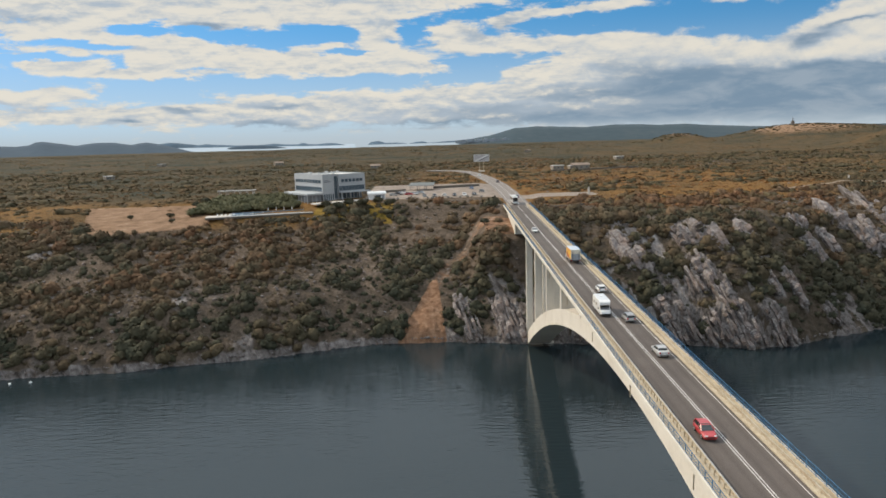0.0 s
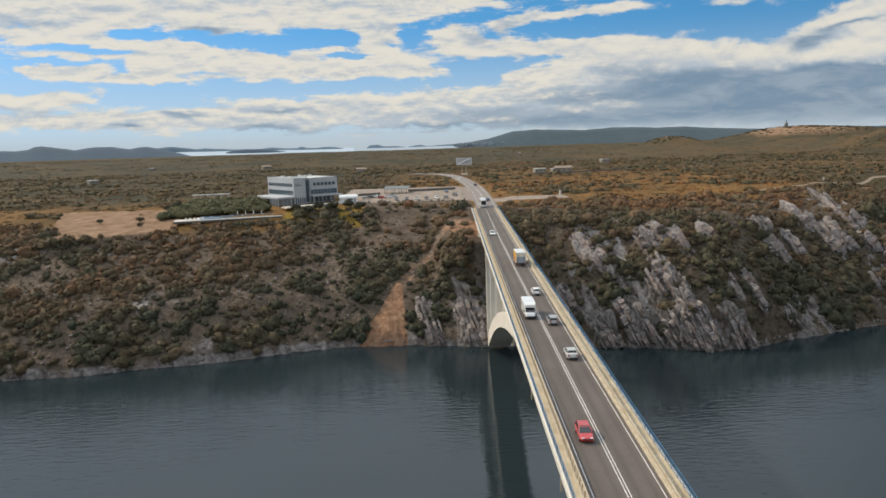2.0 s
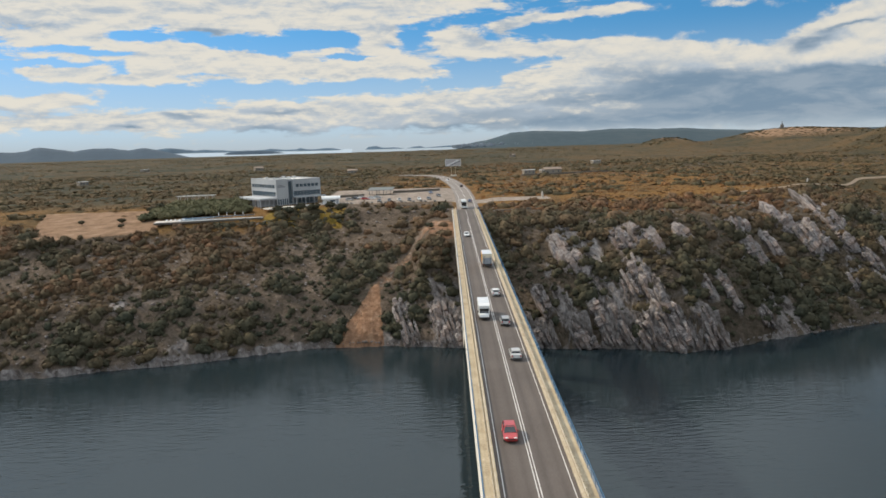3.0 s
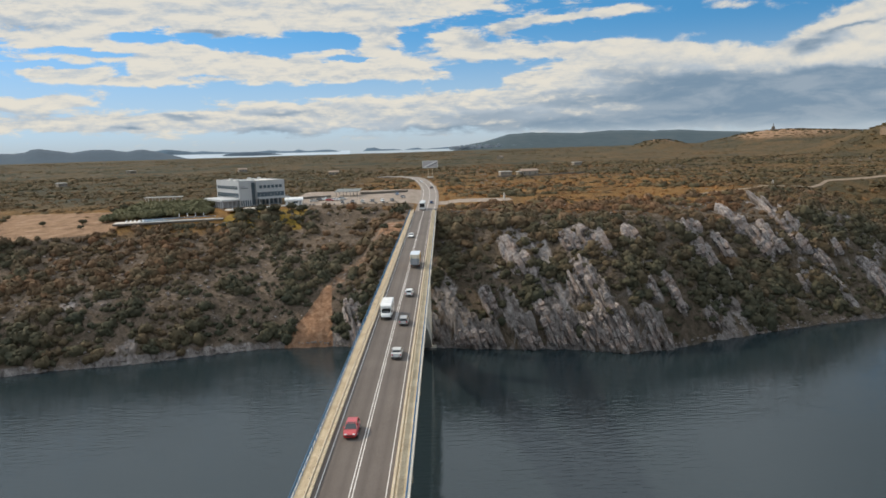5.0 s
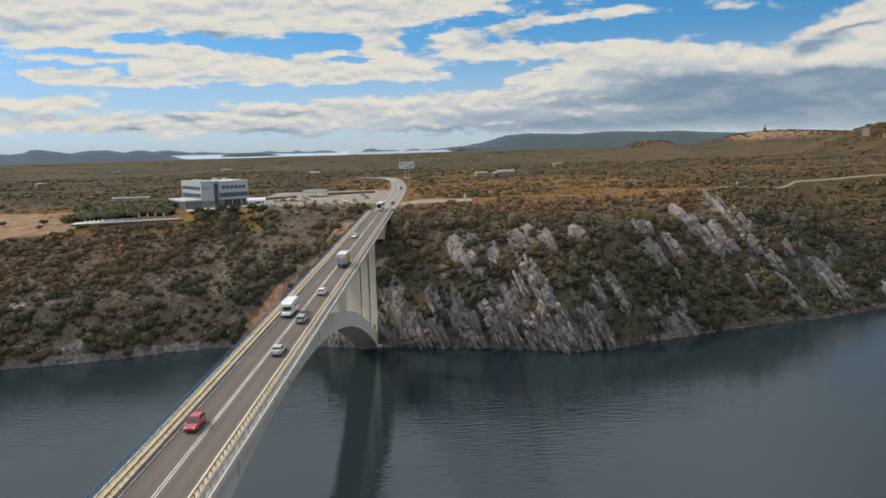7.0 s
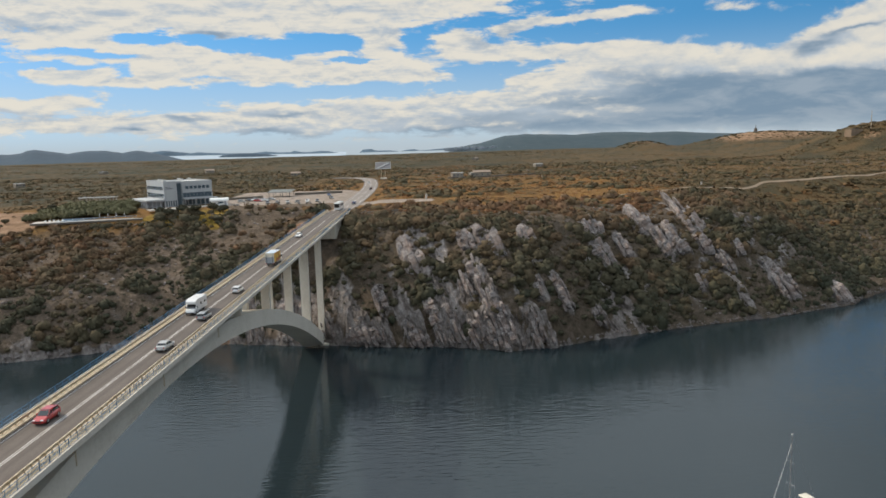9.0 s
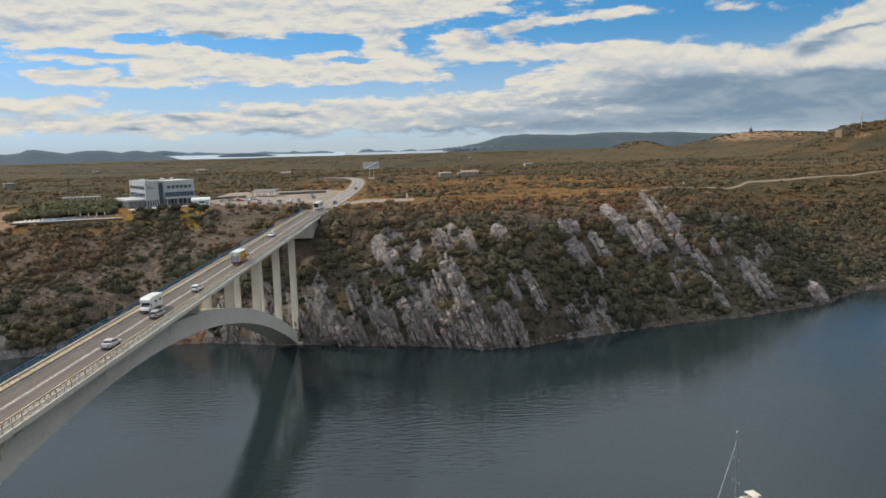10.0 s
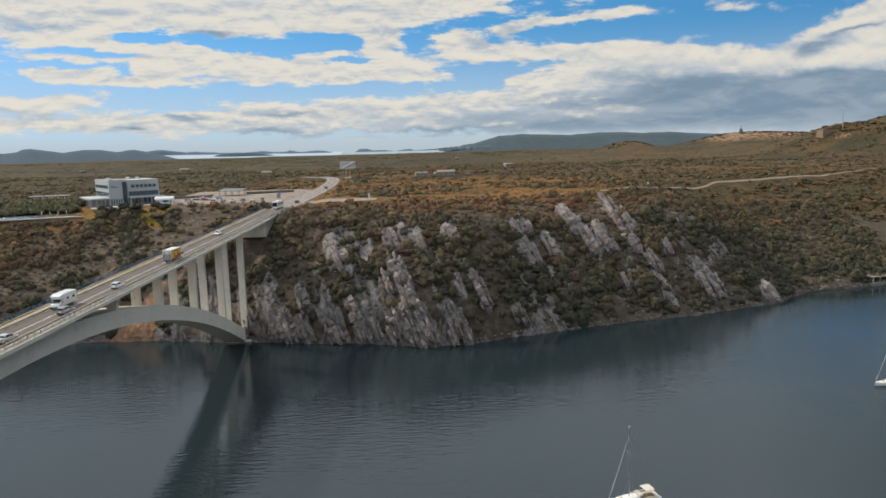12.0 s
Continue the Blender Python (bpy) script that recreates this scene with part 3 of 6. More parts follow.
    L(col, p.inputs["Base Color"])
    b = N("ShaderNodeBump")
    b.inputs["Strength"].default_value, b.inputs["Distance"].default_value = 1.0, 1.1
    add = N("ShaderNodeMath")
    add.operation = "ADD"
    L(noise_at(1.1, 7), add.inputs[0])
    L(streak, add.inputs[1])
    L(add.outputs[0], b.inputs["Height"])
    L(b.outputs[0], p.inputs["Normal"])
    return mat


def chute(x, y, scar=True):
    """The bare red scree chute and the scar that climbs from it to the abutment."""
    s = np.clip((y - 249) / 22, 0, 1)
    cx, half = -3.0 + 5.0 * s, 8.6 - 7.6 * s
    m1 = smooth(np.abs(x - cx), half + 1.0, half - 1.0) * smooth(y, 246, 249) * (1 - smooth(y, 270, 274))
    s2 = np.clip((y - 268) / 30, 0, 1)
    cx2 = np.interp(y, [264, 270, 280, 290, 298, 306], [2.0, 3.0, 7.5, 18.5, 25.0, 30.0])
    m2 = 0.85 * smooth(np.abs(x - cx2), 3.0 + 5.0 * s2, 1.2 + 3.0 * s2) * smooth(y, 264, 269) * (1 - smooth(y, 300, 308))
    return np.maximum(m1, m2) if scar else m1


def build_ground():
    xs = spaced(-175, 330, 1.05, -4300, 4300, 1.10)
    ys = spaced(222, 345, 0.85, -600, 4400, 1.075)
    X, Y = np.meshgrid(xs, ys)
    Z, R = relief(X, Y)
    nx, ny = len(xs), len(ys)
    verts = np.stack([X, Y, Z], -1).reshape(-1, 3)
    i = np.arange(nx * ny).reshape(ny, nx)
    faces = np.stack([i[:-1, :-1], i[:-1, 1:], i[1:, 1:], i[1:, :-1]], -1).reshape(-1, 4)
    me = bpy.data.meshes.new("ground")
    me.vertices.add(len(verts))
    me.vertices.foreach_set("co", verts.ravel())
    me.loops.add(faces.size)
    me.loops.foreach_set("vertex_index", faces.ravel())
    me.polygons.add(len(faces))
    me.polygons.foreach_set("loop_start", np.arange(len(faces)) * 4)
    me.update()
    me.validate()
    gy, gx = np.gradient(Z, ys, xs)
    steep = np.hypot(gx, gy)
    d = Y - shore(X)
    masks = {
        "rock": np.clip(R * 1.1 + 0.40 * smooth(d, 0, 5) * smooth(d, 90, 55) * fnoise(X / 14, Y / 14, 3), 0, 1),
        # also laid on the near east hillside, as scrub soil and painted cloud shade
        "far": np.maximum(smooth(Y, 400, 720), np.maximum(smooth(Y, 340, 420) * smooth(X, 30, -40), 0.85 * smooth(X, 180, 250) * smooth(Y, 620, 480))) * (1 - 0.20 * smooth(X, 150, 260) * smooth(Y, 2000, 1000) * smooth(Y, 600, 800)),
        "slope": np.maximum(smooth(d, -5, 2) * (1 - smooth(d, 55, 85)), smooth(X, -30, -18) * (1 - smooth(X, 33, 37)) * smooth(Y, 298, 308) * (1 - smooth(Y, 342, 348))),
        "cliff": smooth(X, 36, 52),
        "soil": np.maximum(chute(X, Y, False), 0.42 * chute(X, Y)) + 0.70 * smooth(np.abs(X - 30.5), 10, 4) * smooth(np.abs(Y - 287), 16, 7),
        "sand": np.maximum(plot(X, Y, 4.0), 0.52 * np.clip(hill(X, Y, 775, 1450, 110, 130, 1.0) * 1.5 + hill(X, Y, 530, 1470, 45, 90, 1.0) + hill(X, Y, 560, 765, 28, 20, 1.2), 0, 1)),
        "gravel": np.maximum(0.44 * (chute(X, Y) - chute(X, Y, False)), 0) + np.maximum(smooth(X, -34, -28) * (1 - smooth(X, 40, 43)) * smooth(Y, 344, 350) * (1 - smooth(Y, 425, 440)),
                             smooth(X, 44, 47) * (1 - smooth(X, 76, 90)) * smooth(Y, 338 + 0.04 * (X - 46), 343) * (1 - smooth(Y, 356 - 0.06 * (X - 46), 360))),
        "grass": smooth(X, -54, -48) * (1 - smooth(X, -20, -12)) * smooth(Y, 312, 320) * (1 - smooth(Y, 336, 342)),
    }
    for name, v in masks.items():
        a = me.attributes.new(name, "FLOAT", "POINT")
        a.data.foreach_set("value", np.ascontiguousarray(v, dtype=np.float32).ravel())
    me.polygons.foreach_set("use_smooth", [False] * len(me.polygons))
    me.materials.append(ground_material())
    return tagged(new("ground", me), "rocky karst land with a limestone cliff above dark water", "ground", kind="structure")


def build_water():
    mat = bpy.data.materials.new("water")
    mat.use_nodes = True
    nt = mat.node_tree
    N, L = nt.nodes.new, nt.links.new
    p = nt.nodes["Principled BSDF"]
    p.inputs["Base Color"].default_value = (0.015, 0.024, 0.028, 1)
    p.inputs["Roughness"].default_value, p.inputs["IOR"].default_value = 0.04, 1.36
    tc = N("ShaderNodeTexCoord")
    mp = N("ShaderNodeMapping")
    mp.inputs["Scale"].default_value = (0.22, 1.0, 1.0)
    mp.inputs["Rotation"].default_value = (0, 0, radians(-8))
    L(tc.outputs["Object"], mp.inputs[0])
    n1 = N("ShaderNodeTexNoise")
    n1.inputs["Scale"].default_value, n1.inputs["Detail"].default_value = 0.95, 3
    L(mp.outputs[0], n1.inputs["Vector"])
    n2 = N("ShaderNodeTexNoise")
    n2.inputs["Scale"].default_value, n2.inputs["Detail"].default_value = 0.016, 4
    L(tc.outputs["Object"], n2.inputs["Vector"])
    calm = N("ShaderNodeMapRange")
    calm.interpolation_type = "SMOOTHSTEP"
    L(n2.outputs[0], calm.inputs[0])
    for k, v in enumerate((0.36, 0.62, 0.28, 0.68)):
        calm.inputs[k + 1].default_value = v
    b = N("ShaderNodeBump")
    b.inputs["Distance"].default_value = 0.19
    L(calm.outputs[0], b.inputs["Strength"])
    n3 = N("ShaderNodeTexNoise")
    n3.inputs["Scale"].default_value, n3.inputs["Detail"].default_value = 2.3, 3
    L(mp.outputs[0], n3.inputs["Vector"])
    both = N("ShaderNodeMath")
    both.operation = "MULTIPLY_ADD"
    L(n3.outputs[0], both.inputs[0])
    both.inputs[1].default_value = 0.12
    L(n1.outputs[0], both.inputs[2])
    L(both.outputs[0], b.inputs["Height"])
    L(b.outputs[0], p.inputs["Normal"])
    xs = list(np.linspace(-1500, 1500, 13))
    strip_a, strip_b = [(v, -600, 0) for v in xs], [(v, 520, 0) for v in xs]
    return link("water", strip(strip_a, strip_b), mat, label="dark calm channel water with fine ripples", category="water", kind="structure")


def build_distance():
    """Low wooded hills, a sea inlet and islands beyond the plain, four kilometres off and more."""
    # the blue and paleness of distance haze are put into these base colours
    wood = material("hazed_wood", (0.022, 0.049, 0.078), 1.0, 0, (0.017, 0.040, 0.066), (0.030, 0.058, 0.086), 0.004, 0.02, 0.5)
    ridge_wood = material("hazed_ridge_wood", (0.030, 0.054, 0.068), 1.0, 0, (0.020, 0.042, 0.056), (0.044, 0.064, 0.074), 0.004, 0.02, 0.5)
    pale = material("hazed_island", (0.060, 0.105, 0.150), 1.0, 0, None, None, 0.004, 0.02, 0.5)
    sea = plain("hazed_sea", (0.34, 0.41, 0.47), 0.4)

    def ridge(name, mat, dist, base, rows, step, seed, label, deep=1.0):
        """rows: azimuth in degrees, height; a ridge with a back slope."""
        azs = np.arange(rows[0][0], rows[-1][0] + step / 2, step)
        hs = np.interp(azs, [r[0] for r in rows], [r[1] for r in rows])
        hs = hs + (fnoise(azs * 1.6 + seed, azs * 0 + seed, 4) - 0.5) * 5 * np.clip((hs - base) / 20, 0.1, 1)
        v, f = [], []
        for a, h in zip(azs, hs):
            s, c = math.sin(radians(a)), math.cos(radians(a))
            for dd, zz in ((-420, base), (-250, base + (h - base) * 0.45), (-110, base + (h - base) * 0.8), (0, h), (250, base)):
                v.append(((dist + dd * deep) * s / c, dist + dd * deep, zz))
        n = len(azs)
        for i in range(n - 1):
            if max(hs[i], hs[i + 1]) < base + 2.5:
                continue
            for j in range(4):
                f.append((i * 5 + j, (i + 1) * 5 + j, (i + 1) * 5 + j + 1, i * 5 + j + 1))
        return mesh_from(name, v, f, mat, True, label=label, category="hills", kind="structure")

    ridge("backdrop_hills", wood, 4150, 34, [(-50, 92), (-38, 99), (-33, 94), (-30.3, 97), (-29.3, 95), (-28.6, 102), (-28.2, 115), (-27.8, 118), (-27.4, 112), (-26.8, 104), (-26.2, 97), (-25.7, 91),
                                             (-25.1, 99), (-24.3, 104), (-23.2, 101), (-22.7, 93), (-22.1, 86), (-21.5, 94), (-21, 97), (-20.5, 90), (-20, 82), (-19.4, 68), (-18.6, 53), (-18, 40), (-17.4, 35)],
          0.1, 3, "low wooded hills along the skyline, coloured haze blue")
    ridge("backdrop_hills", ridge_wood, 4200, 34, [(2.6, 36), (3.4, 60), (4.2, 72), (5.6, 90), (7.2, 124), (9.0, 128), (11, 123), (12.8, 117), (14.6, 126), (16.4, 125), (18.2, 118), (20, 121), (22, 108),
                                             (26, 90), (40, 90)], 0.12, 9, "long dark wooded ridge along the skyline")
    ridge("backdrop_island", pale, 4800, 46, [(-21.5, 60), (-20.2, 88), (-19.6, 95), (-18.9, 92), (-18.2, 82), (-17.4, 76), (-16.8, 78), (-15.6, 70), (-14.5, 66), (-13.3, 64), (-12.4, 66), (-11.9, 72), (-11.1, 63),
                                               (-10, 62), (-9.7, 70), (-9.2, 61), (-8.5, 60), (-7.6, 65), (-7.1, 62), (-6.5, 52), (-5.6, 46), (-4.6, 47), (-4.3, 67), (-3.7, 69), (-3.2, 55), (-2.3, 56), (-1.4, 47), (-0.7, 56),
                                               (-0.2, 58), (0.2, 48), (1.8, 56), (3.2, 60), (4.0, 72), (4.9, 66), (6, 50)], 0.1, 15, "low islands on the horizon, coloured haze blue", 0.2)
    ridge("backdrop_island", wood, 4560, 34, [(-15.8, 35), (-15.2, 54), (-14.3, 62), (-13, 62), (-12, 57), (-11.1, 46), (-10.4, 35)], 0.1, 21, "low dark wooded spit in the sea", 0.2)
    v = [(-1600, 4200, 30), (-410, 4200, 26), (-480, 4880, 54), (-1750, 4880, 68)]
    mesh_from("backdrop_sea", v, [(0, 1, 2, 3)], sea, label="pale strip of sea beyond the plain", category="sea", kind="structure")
    # pale houses of a far town at the foot of the ridge
    rng = np.random.RandomState(77)
    v, f = [], []
    for k in range(120):
        a = radians(2.4 + 4.2 * rng.rand() if k < 95 else 7.4 + 1.6 * rng.rand())
        d, w, h = 3880 + 60 * rng.rand(), 4 + 7 * rng.rand(), 4 + 5 * rng.rand()
        x, z = d * math.tan(a), 47 + (14 * rng.rand() ** 1.4)
        n = len(v)
        v += [(x + sx * w, d + sy * 5, z + sz * h - 6 * (1 - sz)) for sz in (0, 1) for sx, sy in ((-1, -1), (1, -1), (1, 1), (-1, 1))]
        f += [(n, n + 1, n + 5, n + 4), (n + 1, n + 2, n + 6, n + 5), (n + 2, n + 3, n + 7, n + 6), (n + 3, n, n + 4, n + 7), (n + 4, n + 5, n + 6, n + 7)]
    mesh_from("backdrop_town", v, f, material("far_town", (0.30, 0.33, 0.36), 0.9, 0, None, None, 0.02, 0.1), label="pale houses of a far town below the ridge", category="houses", kind="stuff")


ground = build_ground()
water = build_water()
build_distance()


# ---------------------------------------------------------------- bridge
def deck_z(y):
    return 35.645 + 0.01978 * y + 9.9e-6 * y * y


def on_deck(off, y, dz=0.0):
    return (32.16 + 0.0247 * y + off, y - 0.0247 * off, deck_z(y) + dz)


def ribbon(name, mat, parent, o0, o1, top, thick, y0, y1, step=6.0, label=""):
    ys = list(np.arange(y0, y1, step)) + [y1]
    return part(name, strip([on_deck(o0, y, top) for y in ys], [on_deck(o1, y, top) for y in ys], thick), mat, parent, label)


Y0, Y1 = -70.0, 313.0
CROWN = 110.0


def intrados(y):
    return 33.1 - 0.0019 * (y - CROWN) ** 2


def build_bridge():
    br = thing("arch_bridge", (36, 244, 0), 0, "concrete arch road bridge with blue railings spanning a channel", "bridge")
    inv = br.matrix_world.inverted()

    def add(ob):
        ob.matrix_parent_inverse = inv
        return ob

    add(ribbon("carriageway", M_DECK, br, -4.05, 4.05, 0.0, 0.25, Y0, Y1, label="grey asphalt carriageway"))
    add(ribbon("girder", M_CONCRETE, br, -3.7, 3.7, -0.255, 1.1, Y0, 272.0))
    for s in (-1, 1):
        a, b = sorted((s * 4.05, s * 4.72))
        add(ribbon("kerb", M_KERB, br, a, b, 0.20, 0.45, Y0, Y1, label="pale concrete kerb"))
        a, b = sorted((s * 4.722, s * 5.75))
        add(ribbon("walkway", M_WALK, br, a, b, 0.15, 0.40, Y0, Y1, label="raised sandy concrete walkway"))
        a, b = sorted((s * 5.752, s * 5.98))
        add(ribbon("edge_beam", M_CONCRETE, br, a, b, 0.22, 0.75, Y0, Y1))
        a, b = sorted((s * 3.52, s * 3.62))
        add(ribbon("edge_line", M_PAINT, br, a, b, 0.006, 0, Y0, Y1, label="white edge line"))
        a, b = sorted((s * 0.11, s * 0.22))
        add(ribbon("centre_line", M_PAINT, br, a, b, 0.006, 0, Y0, 280.0 if s < 0 else Y1, label="white centre line"))
        # steel guard rail on the kerb
        gr = new("guard_rail")
        gr.parent = br
        tagged(gr, "weathered steel guard rail")
        add(gr)
        ys = list(np.arange(Y0, Y1, 6.0)) + [Y1]
        o = s * 4.36
        # two swellings with a hollow between them, as on a rolled beam
        for zz, wide in ((0.70, 0.07), (0.76, 0.03), (0.90, 0.07)):
            ob = part("beam", strip([on_deck(o - wide, y, zz) for y in ys], [on_deck(o + wide, y, zz) for y in ys], 0.135 if wide > 0.05 else 0.06), M_STEEL, gr)
        post = bpy.data.meshes.new("guard_post")
        bm = boxed(-0.06, 0.06, -0.07, 0.07, 0, 0.70)
        bm.to_mesh(post)
        bm.free()
        post.materials.append(M_STEEL)
        for y in np.arange(34, Y1, 1.333):
            ob = new("post", post)
            ob.parent = gr
            ob.location = on_deck(o + s * 0.15, y, 0.20)
        # blue pedestrian railing at the edge
        rl = new("railing")
        rl.parent = br
        tagged(rl, "blue painted steel railing")
        add(rl)
        o = s * 5.72
        for zz, h in ((1.25, 0.06), (0.76, 0.03), (0.32, 0.04)):
            ob = part("rail", strip([on_deck(o - 0.025, y, zz) for y in ys], [on_deck(o + 0.025, y, zz) for y in ys], h), M_BLUE, rl)
        post = bpy.data.meshes.new("rail_post")
        bm = boxed(-0.03, 0.03, -0.03, 0.03, 0, 1.06)
        bm.to_mesh(post)
        bm.free()
        post.materials.append(M_BLUE)
        for y in np.arange(34, Y1, 2.0):
            ob = new("post", post)
            ob.parent = rl
            ob.location = on_deck(o, y, 0.15)
        # close-set upright bars between the rails
        v, f = [], []
        for y in np.arange(34, Y1 - 0.2, 0.22):
            n = len(v)
            v += [on_deck(o + dx, y + dy, dz) for dz in (0.30, 1.21) for dx, dy in ((-0.007, -0.007), (0.007, -0.007), (0.007, 0.007), (-0.007, 0.007))]
            f += [(n, n + 1, n + 5, n + 4), (n + 1, n + 2, n + 6, n + 5), (n + 2, n + 3, n + 7, n + 6), (n + 3, n, n + 4, n + 7)]
        infill = mesh_from("infill", v, f, M_BLUE, kind="stuff")
        infill.parent = rl
    # arch ribs as one box section
    bm = bmesh.new()
    ring = []
    for y in np.linspace(CROWN - 131, CROWN + 131, 97):
        lo = intrados(y)
        hi = min(lo + 4.0 + 0.6 * ((y - CROWN) / 131) ** 2, deck_z(y) - 0.75)
        ring.append([bm.verts.new((on_deck(o, y)[0], y, z)) for o, z in ((-3.9, lo), (3.9, lo), (3.9, hi), (-3.9, hi))])
    for a, b in zip(ring, ring[1:]):
        for k in range(4):
            bm.faces.new((a[k], a[(k + 1) % 4], b[(k + 1) % 4], b[k]))
    bm.faces.new(ring[0])
    bm.faces.new(ring[-1][::-1])
    bmesh.ops.recalc_face_normals(bm, faces=bm.faces)
    add(part("arch", bm, M_CONCRETE, br, "pale concrete box arch"))
    # paired columns
    for y in (244, 220, 195, 170, 145, 75, 50, 25, 0, -24):
        foot = intrados(y) + 3.7 if abs(y - CROWN) < 128 else 0.5
        for s in (-1, 1):
            x = on_deck(s * 2.9, y)[0]
            bm = boxed(x - 1.1, x + 1.1, y - 0.65, y + 0.65, foot, deck_z(y) - 1.9, bevel=0.08)
            add(part("column", bm, M_CONCRETE, br))
        x = on_deck(0, y)[0]
        add(part("cap_beam", boxed(x - 4.4, x + 4.4, y - 0.8, y + 0.8, deck_z(y) - 1.95, deck_z(y) - 1.30, bevel=0.06), M_CONCRETE, br))
    # footings and abutment
    for y, s in ((241.5, 1), (-21.5, -1)):
        x = on_deck(0, y)[0]
        add(part("footing", boxed(x - 4.0, x + 5.4, y + 0.6 if s > 0 else y - 7, y + 7 if s > 0 else y - 0.6, -4, 0.9, bevel=0.15), M_CONCRETE, br))
    for a, b in ((272.0, 313.0), (-70.0, -45.0)):
        bm = bmesh.new()
        x0, x1 = on_deck(0, a)[0], on_deck(0, b)[0]
        v = [bm.verts.new(p) for p in ((x0 - 4.9, a, deck_z(a) - 6.4), (x0 + 4.9, a, deck_z(a) - 6.4), (x1 + 4.9, b, 29), (x1 - 4.9, b, 29),
                                       (x0 - 4.9, a, deck_z(a) - 0.27), (x0 + 4.9, a, deck_z(a) - 0.27), (x1 + 4.9, b, deck_z(b) - 0.27), (x1 - 4.9, b, deck_z(b) - 0.27))]
        for f in ((0, 1, 2, 3), (4, 5, 6, 7), (0, 1, 5, 4), (1, 2, 6, 5), (2, 3, 7, 6), (3, 0, 4, 7)):
            bm.faces.new([v[k] for k in f])
        bmesh.ops.recalc_face_normals(bm, faces=bm.faces)
        add(part("abutment", bm, M_CONCRETE, br, "concrete abutment wall"))
    # drain pipes hanging under the deck edge
    for s in (-1, 1):
        for y in np.arange(71, 270, 26.3):
            bm = bmesh.new()
            x, yy, z = on_deck(s * 5.8, y)
            cyl(bm, (x, yy, z - 0.5), (x, yy, z - 2.6), 0.09)
            cyl(bm, (x, yy, z - 0.75), (x - s * 0.9, yy, z - 0.75), 0.06)
            add(part("drain_pipe", bm, M_STEEL, br))
    return br


bridge = build_bridge()


# ---------------------------------------------------------------- roads
def build_roads():
    ys = list(np.arange(313, 604, 4.0)) + [604]
    xs = [float(np.interp(y, ROAD_Y, ROAD_X)) for y in ys]
    zs = [float(np.interp(y, ROAD_Y, ROAD_Z)) for y in ys]

    def side(o0, dz):
        out = []
        for i in range(len(ys)):
            a, b = max(i - 1, 0), min(i + 1, len(ys) - 1)
            t = Vector((xs[b] - xs[a], ys[b] - ys[a], 0)).normalized()
            out.append((xs[i] + t.y * o0, ys[i] - t.x * o0, zs[i] + dz))
        return out

    link("road", strip(side(-5.0, 0.0), side(5.0, 0.0), 0.6), M_ASPHALT, label="grey asphalt main road climbing inland", category="road", kind="structure")
    for a, b in ((-3.6, -3.45), (3.45, 3.6), (-0.08, 0.08)):
        link("road_marking", strip(side(a, 0.02), side(b, 0.02)), M_PAINT, label="white painted road line", category="road marking", kind="structure")


build_roads()


# ---------------------------------------------------------------- vegetation
def leaf_material(name, stops, scale=1.3):
    mat = bpy.data.materials.new(name)
    mat.use_nodes = True
    nt = mat.node_tree
    N, L = nt.nodes.new, nt.links.new
    p = nt.nodes["Principled BSDF"]
    p.inputs["Roughness"].default_value = 0.85
    p.inputs["Specular IOR Level"].default_value = 0.2
    a = N("ShaderNodeAttribute")
    a.attribute_name = "tint"
    r = N("ShaderNodeValToRGB")
    e = r.color_ramp.elements
    e[0].position, e[0].color = stops[0][0], (*stops[0][1], 1)
    e[1].position, e[1].color = stops[-1][0], (*stops[-1][1], 1)
    for pos, c in stops[1:-1]:
        e.new(pos).color = (*c, 1)
    L(a.outputs["Fac"], r.inputs[0])
    tc, n = N("ShaderNodeTexCoord"), N("ShaderNodeTexNoise")
    n.inputs["Scale"].default_value, n.inputs["Detail"].default_value = scale, 4
    L(tc.outputs["Object"], n.inputs["Vector"])
    g = N("ShaderNodeNewGeometry")
    add = N("ShaderNodeMath")
    add.operation = "ADD"
    L(n.outputs[0], add.inputs[0])
    L(g.outputs["Random Per Island"], add.inputs[1])
    mr = N("ShaderNodeMapRange")
    L(add.outputs[0], mr.inputs[0])
    for k, v in enumerate((0.35, 1.35, 0.85, 1.16)):
        mr.inputs[k + 1].default_value = v
    hsv = N("ShaderNodeHueSaturation")
    L(mr.outputs[0], hsv.inputs["Value"])
    L(r.outputs[0], hsv.inputs["Color"])
    L(hsv.outputs[0], p.inputs["Base Color"])
    return mat


M_SHRUB = leaf_material("shrub_leaves", [(0.0, (0.044, 0.047, 0.030)), (0.25, (0.075, 0.066, 0.039)), (0.50, (0.115, 0.077, 0.044)), (0.72, (0.153, 0.082, 0.043)), (1.0, (0.208, 0.101, 0.041))])
M_OLIVE = leaf_material("olive_leaves", [(0.0, (0.100, 0.102, 0.056)), (1.0, (0.138, 0.128, 0.068))])
M_HEATH = leaf_material("heath_leaves", [(0.0, (0.054, 0.048, 0.026)), (0.3, (0.088, 0.066, 0.033)), (0.52, (0.126, 0.077, 0.036)), (0.72, (0.178, 0.093, 0.037)), (1.0, (0.256, 0.121, 0.040))])
M_BARK = material("bark", (0.10, 0.075, 0.055), 0.95, 0, None, None, 2, 14, 0.5, 0.5, 12)


def icosphere(sub):
    bm = bmesh.new()
    bmesh.ops.create_icosphere(bm, subdivisions=sub, radius=1)
    bm.verts.ensure_lookup_table()
    v = np.array([x.co for x in bm.verts])
    f = np.array([[x.index for x in q.verts] for q in bm.faces])
    bm.free()
    return v, f


